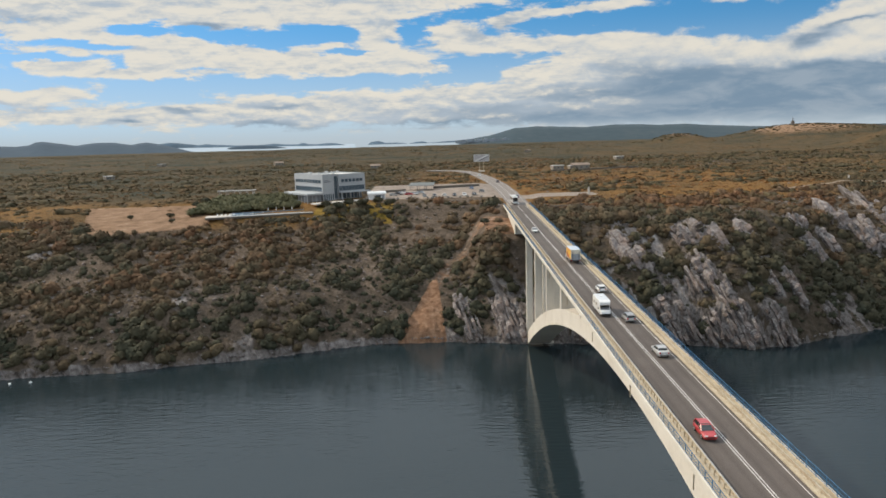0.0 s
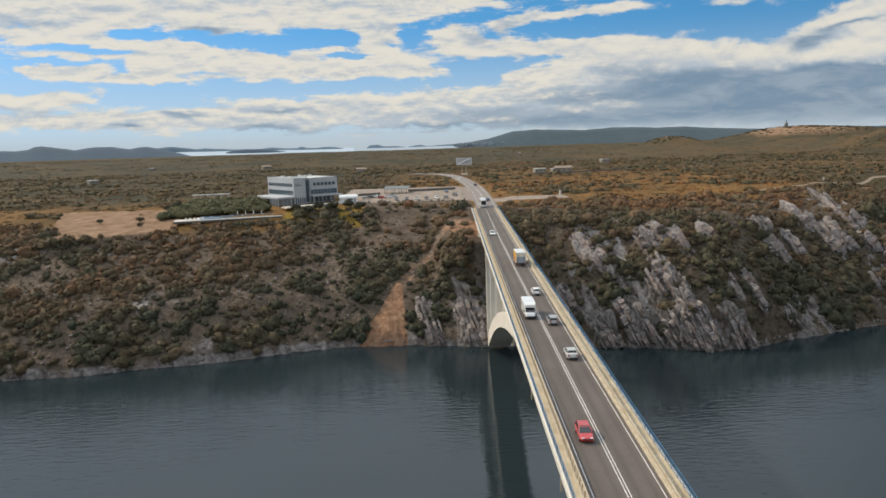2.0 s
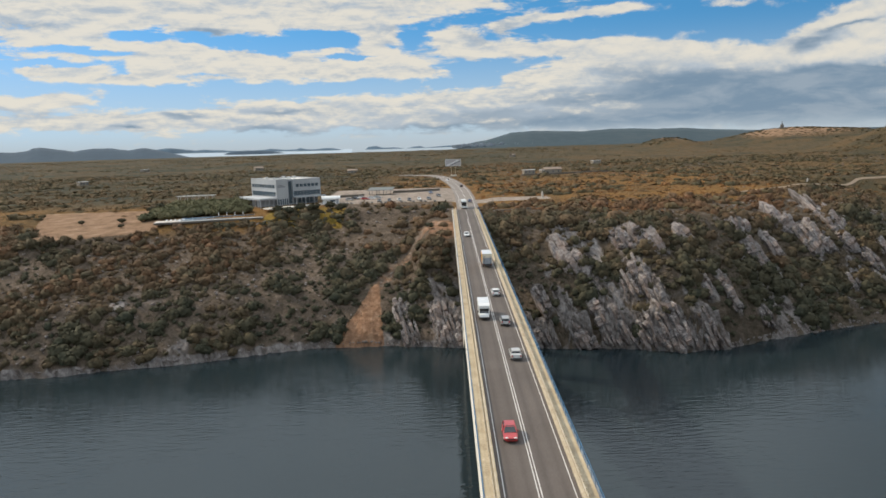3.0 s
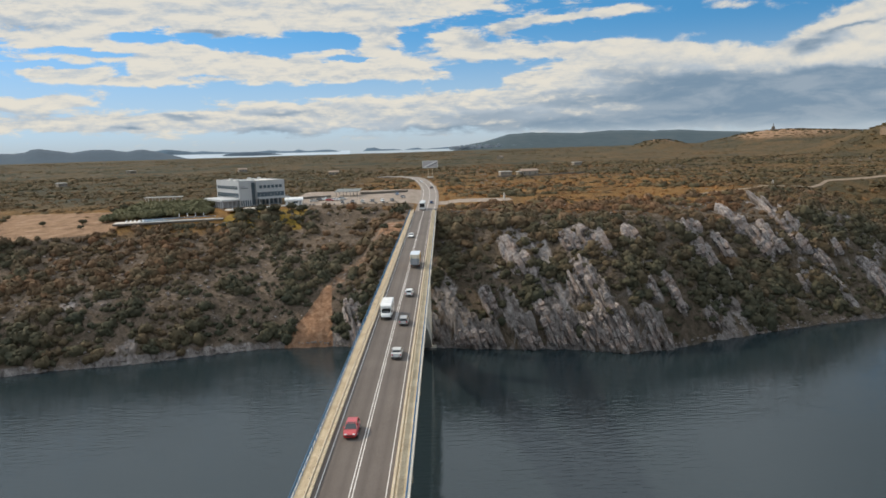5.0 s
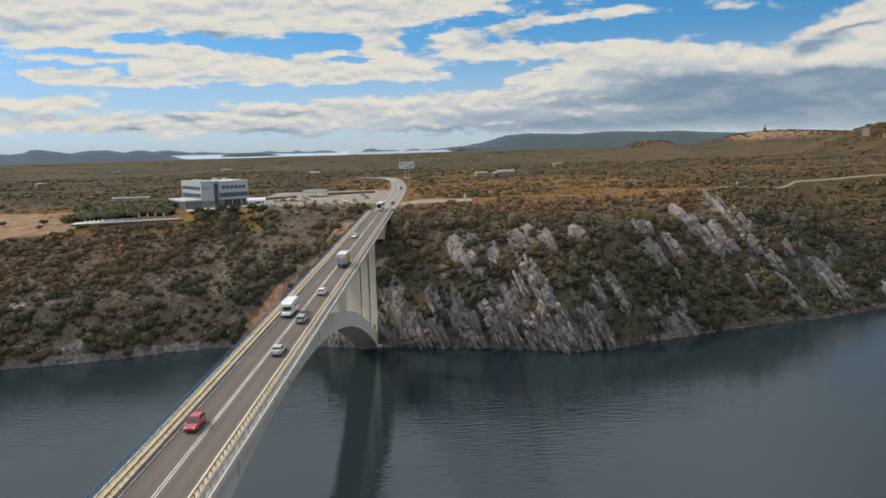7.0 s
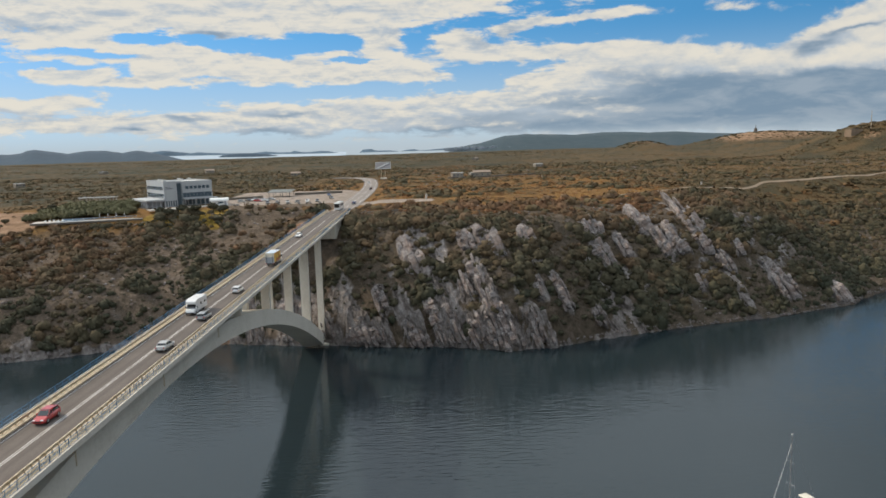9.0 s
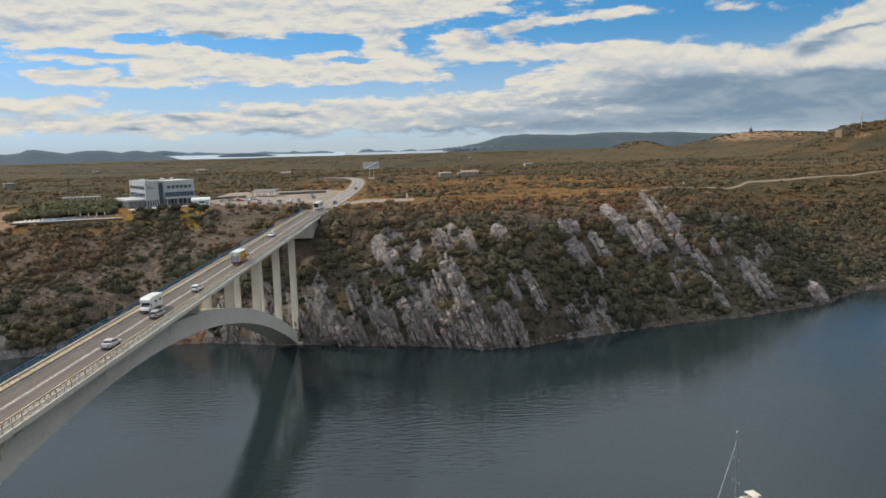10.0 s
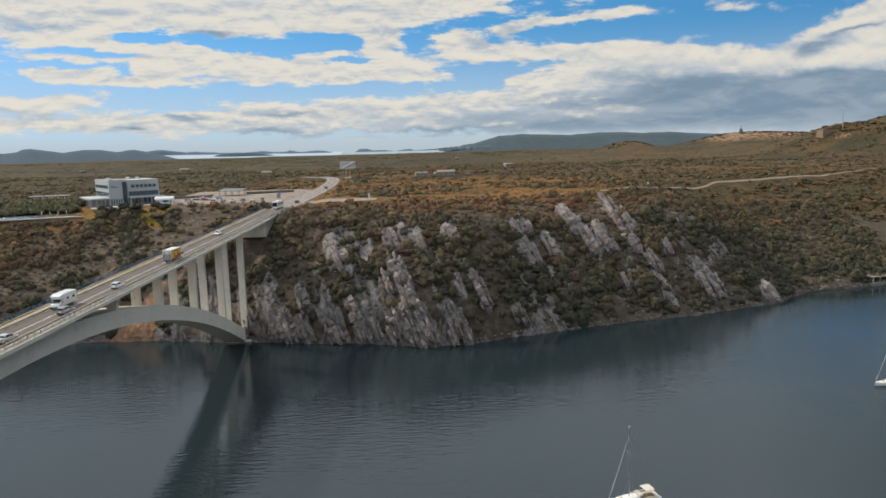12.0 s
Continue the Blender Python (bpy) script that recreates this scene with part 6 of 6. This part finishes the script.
# white marker stone and signs by the side road
for x, y, h, lab in ((80, 348, 3.2, "white stone marker beside the side road"), (236, 392, 2.6, "white stone marker beside the dirt track")):
    m_ = thing("marker_stone", (x, y, height(x, y)), 15, lab, "marker")
    part("shaft", boxed(-0.45, 0.45, -0.35, 0.35, -0.4, h * 0.8, bevel=0.06), M_TERRACE, m_)
    part("head", boxed(-0.3, 0.3, -0.25, 0.25, h * 0.8 + 0.002, h, bevel=0.08), M_TERRACE, m_)
# boathouse at the waterline
bx_, by_ = 322, 311
bh = thing("boathouse", (bx_, by_, 0.6), 15, "small pale concrete boathouse at the waterline", "boathouse")
part("platform", boxed(-8, 8, -3, 3, -2, 0.7), M_BOULDER, bh)
part("wall", boxed(-6, 6, 0.5, 3.5, 0.7, 3.2), M_HOUSE, bh)
part("roof", boxed(-7, 7, -1.5, 4, 3.202, 3.6), M_HOUSE, bh)
for x in (-6, -2, 2, 6):
    part("post", boxed(x - 0.2, x + 0.2, -1.3, -0.9, 0.702, 3.2), M_CONCRETE, bh)


# ---------------------------------------------------------------- vehicles
M_TYRE = plain("tyre_rubber", (0.02, 0.02, 0.02), 0.9)
M_RIM = plain("alloy_rim", (0.45, 0.45, 0.46), 0.35, 0.7)
M_CARGLASS = glass_material("car_glass", (0.015, 0.018, 0.02))
M_LAMP = plain("headlamp", (0.8, 0.8, 0.78), 0.15)
M_TAIL = plain("tail_lamp", (0.35, 0.02, 0.02), 0.25)
M_PLASTIC = plain("black_plastic", (0.03, 0.03, 0.03), 0.6)
M_PLATE = plain("plate_white", (0.7, 0.7, 0.68), 0.5)
PAINTS = {}


def paint(name, rgb):
    if name not in PAINTS:
        m = plain("car_paint_" + name, rgb, 0.3, 0.0)
        m.node_tree.nodes["Principled BSDF"].inputs["Coat Weight"].default_value = 0.6
        PAINTS[name] = m
    return PAINTS[name]


def wheel(parent, x, y, r, w=0.2):
    t = new("wheel")
    t.parent = parent
    t.location = (x, y, r)
    bm = bmesh.new()
    cyl(bm, (-w / 2, 0, 0), (w / 2, 0, 0), r, r, 16)
    bmesh.ops.bevel(bm, geom=[e for e in bm.edges if abs(e.verts[0].co.x - e.verts[1].co.x) < 1e-5], offset=0.03, segments=1, affect="EDGES")
    part("tyre", bm, M_TYRE, t)
    bm = bmesh.new()
    s = 1 if x > 0 else -1
    cyl(bm, (s * (w / 2 - 0.02), 0, 0), (s * (w / 2 + 0.015), 0, 0), r * 0.64, r * 0.58, 10)
    part("rim", bm, M_RIM, t)


def build_car(colour, rgb, kind="hatch", length=4.3, width=1.76, height_=1.47, label=""):
    """A car that faces -y, on its wheels at z 0."""
    c = thing("car", (0, 0, 0), 0, label, "car")
    L2, w = length / 2, width / 2
    pt = paint(colour, rgb)
    belt, sill = 0.92, 0.28
    tail = 0.95 if kind != "saloon" else 0.98
    hood = 0.72 if kind != "van" else 0.9
    bm = bmesh.new()
    ys = [-L2, -L2 + 0.12, -L2 + 0.55, -L2 + 1.15, -0.2, 0.9, L2 - 0.45, L2 - 0.1, L2]
    tops = [0.58, hood - 0.06, hood + 0.03, 0.90, belt + 0.02, belt + 0.05, tail + 0.05, tail, 0.70]
    ins = [0.16, 0.07, 0.02, 0.0, 0.0, 0.0, 0.03, 0.07, 0.14]
    secs = []
    for y, t, i in zip(ys, tops, ins):
        ww = w - i
        secs.append([(-ww + 0.06, y, sill), (ww - 0.06, y, sill), (ww, y, sill + 0.2), (ww, y, t - 0.14), (ww - 0.13, y, t), (-ww + 0.13, y, t), (-ww, y, t - 0.14), (-ww, y, sill + 0.2)])
    loft(bm, secs)
    part("body", bm, pt, c, smooth=False)
    # glasshouse and roof
    rear = L2 - 0.12 if kind in ("hatch", "estate") else L2 - 0.75
    roof_end = rear - (0.30 if kind != "estate" else 0.16)
    g = [(-L2 + 1.05, belt - 0.04, 0.10), (-L2 + 1.75, height_ - 0.10, 0.24), (-0.1, height_ - 0.03, 0.25), (roof_end, height_ - 0.08, 0.27), (rear, belt + 0.05, 0.16)]
    bm = bmesh.new()
    secs = []
    for y, t, i in g:
        secs.append([(-w + 0.07, y, belt - 0.10), (w - 0.07, y, belt - 0.10), (w - i, y, max(t - 0.05, belt - 0.06)), (w - i - 0.08, y, max(t, belt - 0.02)), (-w + i + 0.08, y, max(t, belt - 0.02)), (-w + i, y, max(t - 0.05, belt - 0.06))])
    loft(bm, secs)
    part("windows", bm, M_CARGLASS, c, "dark car windows")
    bm = bmesh.new()
    secs = []
    for y, z, i in ((-L2 + 1.72, height_ - 0.10, 0.26), (-L2 + 2.0, height_ - 0.02, 0.25), (0.4, height_ + 0.012, 0.25), (roof_end - 0.25, height_ - 0.02, 0.26), (roof_end + 0.03, height_ - 0.085, 0.28)):
        ww = w - i + 0.02
        secs.append([(-ww, y, z - 0.07), (ww, y, z - 0.07), (ww, y, z), (-ww, y, z)])
    loft(bm, secs)
    part("roof", bm, pt, c)
    # pillars
    for s in (-1, 1):
        for (ya, za), (yb, zb) in (((-L2 + 1.1, belt - 0.05), (-L2 + 1.78, height_ - 0.12)), ((0.1, belt - 0.05), (0.15, height_ - 0.08)), ((rear - 0.05, belt), (roof_end - 0.02, height_ - 0.12))):
            bm = bmesh.new()
            cyl(bm, (s * (w - 0.09), ya, za), (s * (w - 0.245), yb, zb), 0.05, 0.05, 5)
            part("pillar", bm, pt, c)
        part("headlight", boxed(s * (w - 0.34) - 0.17, s * (w - 0.34) + 0.17, -L2 + 0.02, -L2 + 0.16, 0.56, 0.70, bevel=0.02), M_LAMP, c)
        part("tail_light", boxed(s * (w - 0.24) - 0.11, s * (w - 0.24) + 0.11, L2 - 0.16, L2 + 0.01, 0.66, 0.92, bevel=0.02), M_TAIL, c)
        part("mirror", boxed(s * (w + 0.07) - 0.09, s * (w + 0.07) + 0.09, -L2 + 1.42, -L2 + 1.54, 0.92, 1.06, bevel=0.02), pt, c)
    part("grille", boxed(-0.42, 0.42, -L2 - 0.012, -L2 + 0.06, 0.40, 0.56), M_PLASTIC, c)
    part("plate", boxed(-0.26, 0.26, L2 - 0.02, L2 + 0.02, 0.52, 0.63), M_PLATE, c)
    part("bumper", boxed(-w + 0.2, w - 0.2, L2 - 0.06, L2 + 0.012, 0.30, 0.48, bevel=0.02), M_PLASTIC, c)
    for s in (-1, 1):
        for y in (-L2 + 0.85, L2 - 0.78):
            wheel(c, s * (w - 0.10), y, 0.32)
    return c


def build_truck():
    """A box lorry that faces +y, with a printed orange box."""
    t = thing("box_truck", (0, 0, 0), 0, "white box lorry with orange printed side panels", "truck")
    white = paint("white", (0.72, 0.72, 0.70))
    cream = material("box_cream", (0.66, 0.60, 0.48), 0.5, 0, None, None, 0.5, 4)
    orange = material("orange_print", (0.62, 0.26, 0.03), 0.5, 0, (0.42, 0.13, 0.02), (0.80, 0.42, 0.06), 0.8, 3)
    part("box", boxed(-1.25, 1.25, -4.2, 2.6, 1.05, 3.65, bevel=0.04), cream, t)
    part("roof", boxed(-1.24, 1.24, -4.18, 2.58, 3.652, 3.69), white, t)
    yellow, brown, red = plain("print_yellow", (0.80, 0.52, 0.06), 0.5), plain("print_brown", (0.22, 0.07, 0.03), 0.5), plain("print_red", (0.45, 0.06, 0.03), 0.5)
    for s in (-1, 1):
        f = s * 1.256
        a, b = sorted((f, f + s * 0.012))
        part("side_print", boxed(a, b, -4.1, 2.5, 1.15, 3.55), orange, t, "orange printed panel")
        a, b = sorted((f + s * 0.013, f + s * 0.02))
        for y0, y1, z0, z1, m in ((-3.9, -2.6, 1.4, 2.3, yellow), (-3.5, -2.3, 2.5, 3.2, yellow), (-1.7, -0.4, 2.0, 3.0, yellow), (0.9, 2.2, 2.4, 3.3, yellow), (-2.2, -1.8, 1.2, 3.5, brown), (0.1, 0.7, 1.2, 3.5, brown), (-1.4, 0.0, 1.25, 1.8, red), (1.0, 2.3, 1.3, 2.1, brown)):
            part("print_shape", boxed(a, b, y0, y1, z0, z1), m, t)
    part("tail_lift", boxed(-1.15, 1.15, -4.32, -4.22, 1.0, 2.6, bevel=0.02), M_GREYWALL, t, "grey tail lift")
    for x in (-0.85, 0.75):
        part("lift_rail", boxed(x, x + 0.1, -4.40, -4.325, 0.8, 3.2), M_DARKMETAL, t)
    bm = bmesh.new()
    secs = []
    for y, z1 in ((2.75, 2.5), (3.3, 2.55), (4.2, 2.2), (4.55, 1.5), (4.62, 0.6)):
        secs.append([(-1.1, y, 0.5), (1.1, y, 0.5), (1.1, y, z1 - 0.12), (1.0, y, z1), (-1.0, y, z1), (-1.1, y, z1 - 0.12)])
    loft(bm, secs)
    part("cab", bm, white, t)
    part("windscreen", boxed(-0.95, 0.95, 4.28, 4.50, 1.55, 2.05), M_CARGLASS, t)
    for s in (-1, 1):
        a, b = sorted((s * 1.09, s * 1.12))
        part("side_window", boxed(a, b, 3.2, 4.1, 1.45, 2.05), M_CARGLASS, t)
        part("headlight", boxed(s * 0.8 - 0.15, s * 0.8 + 0.15, 4.56, 4.66, 0.75, 0.95), M_LAMP, t)
        part("tail_light", boxed(s * 1.0 - 0.1, s * 1.0 + 0.1, -4.30, -4.21, 0.75, 0.95), M_TAIL, t)
        part("mirror", boxed(s * 1.28 - 0.1, s * 1.28 + 0.1, 4.1, 4.2, 1.6, 2.1), M_PLASTIC, t)
        part("side_guard", boxed(s * 1.12 - 0.03, s * 1.12 + 0.03, -1.4, 1.8, 0.55, 0.85), M_RIM, t)
    part("chassis", boxed(-0.5, 0.5, -4.1, 3.0, 0.6, 1.04), M_DARKMETAL, t)
    for s in (-1, 1):
        for y in (3.5, -2.4):
            wheel(t, s * 1.0, y, 0.45, 0.3)
    return t


def build_camper():
    """A white motorhome that faces -y."""
    v = thing("motorhome", (0, 0, 0), 0, "white motorhome with overcab and dark windscreen", "motorhome")
    white = paint("white", (0.72, 0.72, 0.70))
    part("living_box", boxed(-1.12, 1.12, -1.6, 3.4, 0.55, 2.95, bevel=0.08), white, v)
    bm = bmesh.new()
    secs = []
    for y, z0, z1, ww in ((-1.55, 1.9, 2.94, 1.1), (-2.3, 1.95, 2.85, 1.08), (-2.75, 2.1, 2.6, 0.95)):
        secs.append([(-ww, y, z0), (ww, y, z0), (ww, y, z1), (-ww, y, z1)])
    loft(bm, secs)
    part("overcab", bm, white, v)
    bm = bmesh.new()
    secs = []
    for y, z1, ww in ((-1.62, 1.9, 1.0), (-2.2, 1.88, 0.98), (-2.9, 1.15, 0.95), (-3.4, 1.0, 0.9), (-3.55, 0.6, 0.85)):
        secs.append([(-ww, y, 0.4), (ww, y, 0.4), (ww, y, z1 - 0.1), (ww - 0.1, y, z1), (-ww + 0.1, y, z1), (-ww, y, z1 - 0.1)])
    loft(bm, secs)
    part("cab", bm, white, v)
    bm = bmesh.new()
    secs = [[(-0.86, -2.25, 1.80), (0.86, -2.25, 1.80), (0.86, -2.22, 1.9), (-0.86, -2.22, 1.9)], [(-0.88, -2.86, 1.20), (0.88, -2.86, 1.20), (0.88, -2.80, 1.27), (-0.88, -2.80, 1.27)]]
    loft(bm, secs)
    part("windscreen", bm, M_CARGLASS, v)
    part("roof", boxed(-1.0, 1.0, -1.5, 3.3, 2.952, 3.0), white, v)
    part("roof_hatch", boxed(-0.35, 0.35, 0.6, 1.3, 3.002, 3.1), M_PLATE, v)
    for s in (-1, 1):
        a, b = sorted((s * 1.118, s * 1.135))
        for y in (-0.6, 1.6):
            part("side_window", boxed(a, b, y, y + 0.9, 1.6, 2.1), M_CARGLASS, v)
        part("headlight", boxed(s * 0.62 - 0.16, s * 0.62 + 0.16, -3.56, -3.44, 0.62, 0.85), M_LAMP, v)
        part("mirror", boxed(s * 1.15 - 0.1, s * 1.15 + 0.1, -2.45, -2.35, 1.3, 1.65), M_PLASTIC, v)
    part("bumper", boxed(-0.86, 0.86, -3.62, -3.5, 0.38, 0.58), M_PLASTIC, v)
    for s in (-1, 1):
        for y in (-2.75, 1.9):
            wheel(v, s * 0.92, y, 0.36, 0.22)
    return v


def build_bus():
    """A coach that faces -y."""
    b = thing("coach", (0, 0, 0), 0, "white touring coach with a dark glazed front", "bus")
    white = paint("white", (0.72, 0.72, 0.70))
    part("body", boxed(-1.25, 1.25, -6, 6, 0.4, 3.5, bevel=0.15), white, b)
    part("windscreen", boxed(-1.1, 1.1, -6.03, -5.95, 1.3, 3.1), M_CARGLASS, b)
    for s in (-1, 1):
        a, c = sorted((s * 1.24, s * 1.265))
        for k in range(6):
            part("side_window", boxed(a, c, -5.3 + 1.85 * k, -3.6 + 1.85 * k, 1.7, 2.9), M_CARGLASS, b)
        part("headlight", boxed(s * 0.9 - 0.2, s * 0.9 + 0.2, -6.04, -5.96, 0.75, 0.95), M_LAMP, b)
        for y in (-3.9, 3.4):
            wheel(b, s * 1.1, y, 0.5, 0.3)
    part("air_unit", boxed(-0.8, 0.8, -1.5, 1.5, 3.502, 3.75, bevel=0.05), M_PLATE, b)
    return b


def set_on_deck(ob, off, y, away=False):
    x, yy, z = on_deck(off, y)
    ob.matrix_world = pose(x, yy, z + 0.005, 0, 0, (180 if away else 0) - 1.75)
    return ob


SILVER, WHITE_C, RED, DARK, BLUE_C = (0.42, 0.42, 0.40), (0.72, 0.72, 0.70), (0.40, 0.022, 0.022), (0.03, 0.03, 0.035), (0.04, 0.08, 0.18)
set_on_deck(build_car("red", RED, "hatch", 4.0, 1.72, 1.48, "red hatchback driving over the bridge"), -1.8, 78.8)
set_on_deck(build_camper(), -1.85, 133.8)
set_on_deck(build_car("silver", SILVER, "saloon", 4.5, 1.78, 1.45, "silver saloon car driving over the bridge"), 1.8, 108.3, True)
set_on_deck(build_car("grey", (0.30, 0.30, 0.29), "estate", 4.4, 1.76, 1.52, "grey estate car driving over the bridge"), 1.8, 127.9, True)
set_on_deck(build_car("white", WHITE_C, "hatch", 4.1, 1.74, 1.5, "white hatchback driving over the bridge"), 1.7, 151.0, True)
lorry = build_truck()
x_, y_, z_ = on_deck(1.75, 185.0)
lorry.matrix_world = pose(x_, y_, z_ + 0.005, 0, 0, -1.75)
set_on_deck(build_car("white", WHITE_C, "saloon", 4.4, 1.76, 1.46, "white saloon car driving over the bridge"), -1.9, 236.0)
set_on_deck(build_bus(), -1.9, 316.0).matrix_world = pose(39.6, 320, 42.86, 0, 0, -1.75)


def park(colour, rgb, kind, x, y, rz, label, group=""):
    c = build_car(colour, rgb, kind, label=label)
    c.matrix_world = pose(x, y, height(x, y) + 0.02, 0, 0, rz)
    return tagged(c, group=group)


def on_road(c, off, y, away):
    x = float(np.interp(y, ROAD_Y, ROAD_X)) + off
    z = float(np.interp(y, ROAD_Y, ROAD_Z))
    dx = float(np.interp(y + 2, ROAD_Y, ROAD_X) - np.interp(y - 2, ROAD_Y, ROAD_X))
    c.matrix_world = pose(x, y, z + 0.01, 0, 0, (180 if away else 0) - math.degrees(math.atan2(dx, 4)))
    return c


on_road(build_car("blue", BLUE_C, "hatch", label="dark blue hatchback on the road inland"), 1.8, 345, True)
on_road(build_car("dark", DARK, "saloon", label="dark saloon car on the road inland"), 1.8, 442, True)
on_road(build_car("white", WHITE_C, "hatch", label="white hatchback on the road inland"), -1.8, 505, False)
lot_rows = (("white", WHITE_C, "hatch", -6, 369, 70), ("red", RED, "hatch", -9, 367, 75), ("silver", SILVER, "estate", -3, 373, 80), ("white", WHITE_C, "estate", -12, 374, 65),
            ("dark", DARK, "hatch", -14.5, 370, 60), ("blue", BLUE_C, "hatch", 25, 392, 10), ("dark", DARK, "saloon", 29, 372, 20), ("silver", SILVER, "hatch", -17, 365, 100),
            ("dark", DARK, "estate", -1, 354, 8), ("dark", DARK, "hatch", 4, 354.5, 3), ("silver", SILVER, "saloon", 9, 355, 10), ("dark", DARK, "saloon", 14, 355, -4), ("white", WHITE_C, "hatch", 19, 356, 6), ("dark", DARK, "hatch", 24, 356, 12))
for row in lot_rows:
    park(*row, "%s car parked on the pale car park" % row[0], "parked cars")


# ---------------------------------------------------------------- boats
def build_yacht(name, at, rz, length, label, mast=True):
    """A sailing yacht with its bow along +x."""
    b = thing(name, at, rz, label, "boat")
    gel = plain("gelcoat", (0.72, 0.71, 0.67), 0.35)
    teak = material("teak_deck", (0.50, 0.42, 0.30), 0.7, 0, None, None, 1.0, 8)
    canvas = material("canvas", (0.55, 0.52, 0.44), 0.9, 0, None, None, 0.8, 6)
    s = length / 12.0
    bm = bmesh.new()
    secs = []
    for k in range(11):
        u = k / 10
        x = -length / 2 + length * u
        hw = 1.95 * s * (1 - max(0, (u - 0.42) / 0.58) ** 2.2) * (0.86 + 0.14 * min(1, u / 0.4)) + 0.02
        top = 1.15 * s + 0.25 * s * u
        secs.append([(x, -hw * 0.35, -0.4 * s), (x, hw * 0.35, -0.4 * s), (x, hw * 0.9, 0.35 * s), (x, hw, top), (x, -hw, top), (x, -hw * 0.9, 0.35 * s)])
    loft(bm, secs)
    part("hull", bm, gel, b, "white hull")
    part("deck", boxed(-length * 0.46, length * 0.22, -1.45 * s, 1.45 * s, 1.30 * s, 1.36 * s, bevel=0.02), teak, b, "worn teak deck")
    bm = bmesh.new()
    secs = []
    for x, z, hw in ((-1.2, 1.75, 1.15), (0.4, 1.85, 1.1), (2.2, 1.72, 0.85), (3.3, 1.45, 0.5)):
        secs.append([(x * s, -hw * s, 1.34 * s), (x * s, hw * s, 1.34 * s), (x * s, hw * 0.8 * s, z * s), (x * s, -hw * 0.8 * s, z * s)])
    loft(bm, secs)
    cabin = part("cabin", bm, gel, b)
    for sgn in (-1, 1):
        for x in (-0.6, 0.6):
            part("cabin_window", boxed(x * s, (x + 0.8) * s, sgn * 1.02 * s - 0.06, sgn * 1.02 * s + 0.06, 1.46 * s, 1.62 * s), M_CARGLASS, cabin)
    part("hatch", boxed(2.4 * s, 2.9 * s, -0.3 * s, 0.3 * s, 1.60 * s, 1.75 * s), M_CARGLASS, b)
    part("cockpit_floor", boxed(-5.0 * s, -1.8 * s, -0.7 * s, 0.7 * s, 1.362 * s, 1.40 * s), M_BARK, b)
    part("bimini", boxed(-4.6 * s, -2.4 * s, -1.35 * s, 1.35 * s, 3.0 * s, 3.12 * s, bevel=0.05), canvas, b, "pale canvas sun top")
    part("spray_hood", boxed(-1.9 * s, -1.0 * s, -1.15 * s, 1.15 * s, 1.8 * s, 2.35 * s, bevel=0.12), canvas, b, "pale canvas spray hood")
    for x in (-4.5, -2.5):
        for sgn in (-1, 1):
            bm = bmesh.new()
            cyl(bm, (x * s, sgn * 1.3 * s, 1.35 * s), (x * s, sgn * 1.3 * s, 3.0 * s), 0.025, 0.025, 5)
            part("bimini_pole", bm, M_RIM, b)
    for sgn in (-1, 1):
        for k in range(7):
            x = -5.2 + 1.6 * k
            y = sgn * 1.75 * s * (1 - max(0, (x / 12 + 0.5 - 0.42) / 0.58) ** 2.2)
            bm = bmesh.new()
            cyl(bm, (x * s, y, 1.2 * s), (x * s, y, 1.95 * s), 0.02, 0.02, 5)
            part("guard_post", bm, M_RIM, b)
    if mast:
        m = new("mast")
        m.parent = b
        bm = bmesh.new()
        cyl(bm, (0.9 * s, 0, 1.5 * s), (0.9 * s, 0, 17.2 * s), 0.10, 0.07, 8)
        part("spar", bm, M_RIM, m)
        for z, w in ((6.6, 1.15), (11.4, 0.95)):
            bm = bmesh.new()
            cyl(bm, (0.9 * s, -w, z * s), (0.9 * s, w, z * s), 0.035, 0.03, 5)
            part("spreader", bm, M_RIM, m)
        bm = bmesh.new()
        cyl(bm, (5.9 * s, 0, 1.5 * s), (1.0 * s, 0, 15.2 * s), 0.05, 0.035, 5)
        part("furled_jib", bm, M_PLATE, m, "furled pale sail")
        for foot, head in (((-5.9, 0, 1.5), (0.85, 0, 17.0)), ((0.9, -1.7, 1.3), (0.9, 0, 16.8)), ((0.9, 1.7, 1.3), (0.9, 0, 16.8))):
            bm = bmesh.new()
            cyl(bm, tuple(c * s for c in foot), tuple(c * s for c in head), 0.012, 0.012, 4)
            part("shroud", bm, M_RIM, m)
        part("mast_head", boxed(0.75 * s, 1.15 * s, -0.06, 0.06, 17.2 * s, 17.35 * s), M_PLATE, m)
        bm = bmesh.new()
        cyl(bm, (0.8 * s, 0, 2.6 * s), (-3.9 * s, 0, 2.75 * s), 0.12, 0.12, 7)
        part("boom", bm, canvas, b, "boom with stowed sail")
    return b


build_yacht("sailing_yacht", (148.6, 115.2, 0.0), 196, 11.0, "white sailing yacht with furled sails under way")
build_yacht("sailing_yacht", (238.5, 176.0, 0.0), 185, 9.0, "small white sailing yacht near the far bank")
for x, y in ((-133, 217.5), (-127, 218.5)):
    bm = bmesh.new()
    bmesh.ops.create_uvsphere(bm, u_segments=10, v_segments=6, radius=0.45)
    link("mooring_buoy", bm, M_WHITE, label="white mooring buoy floating near the bank", category="buoy", group="mooring buoys", smooth=True).matrix_world = pose(x, y, 0.12)
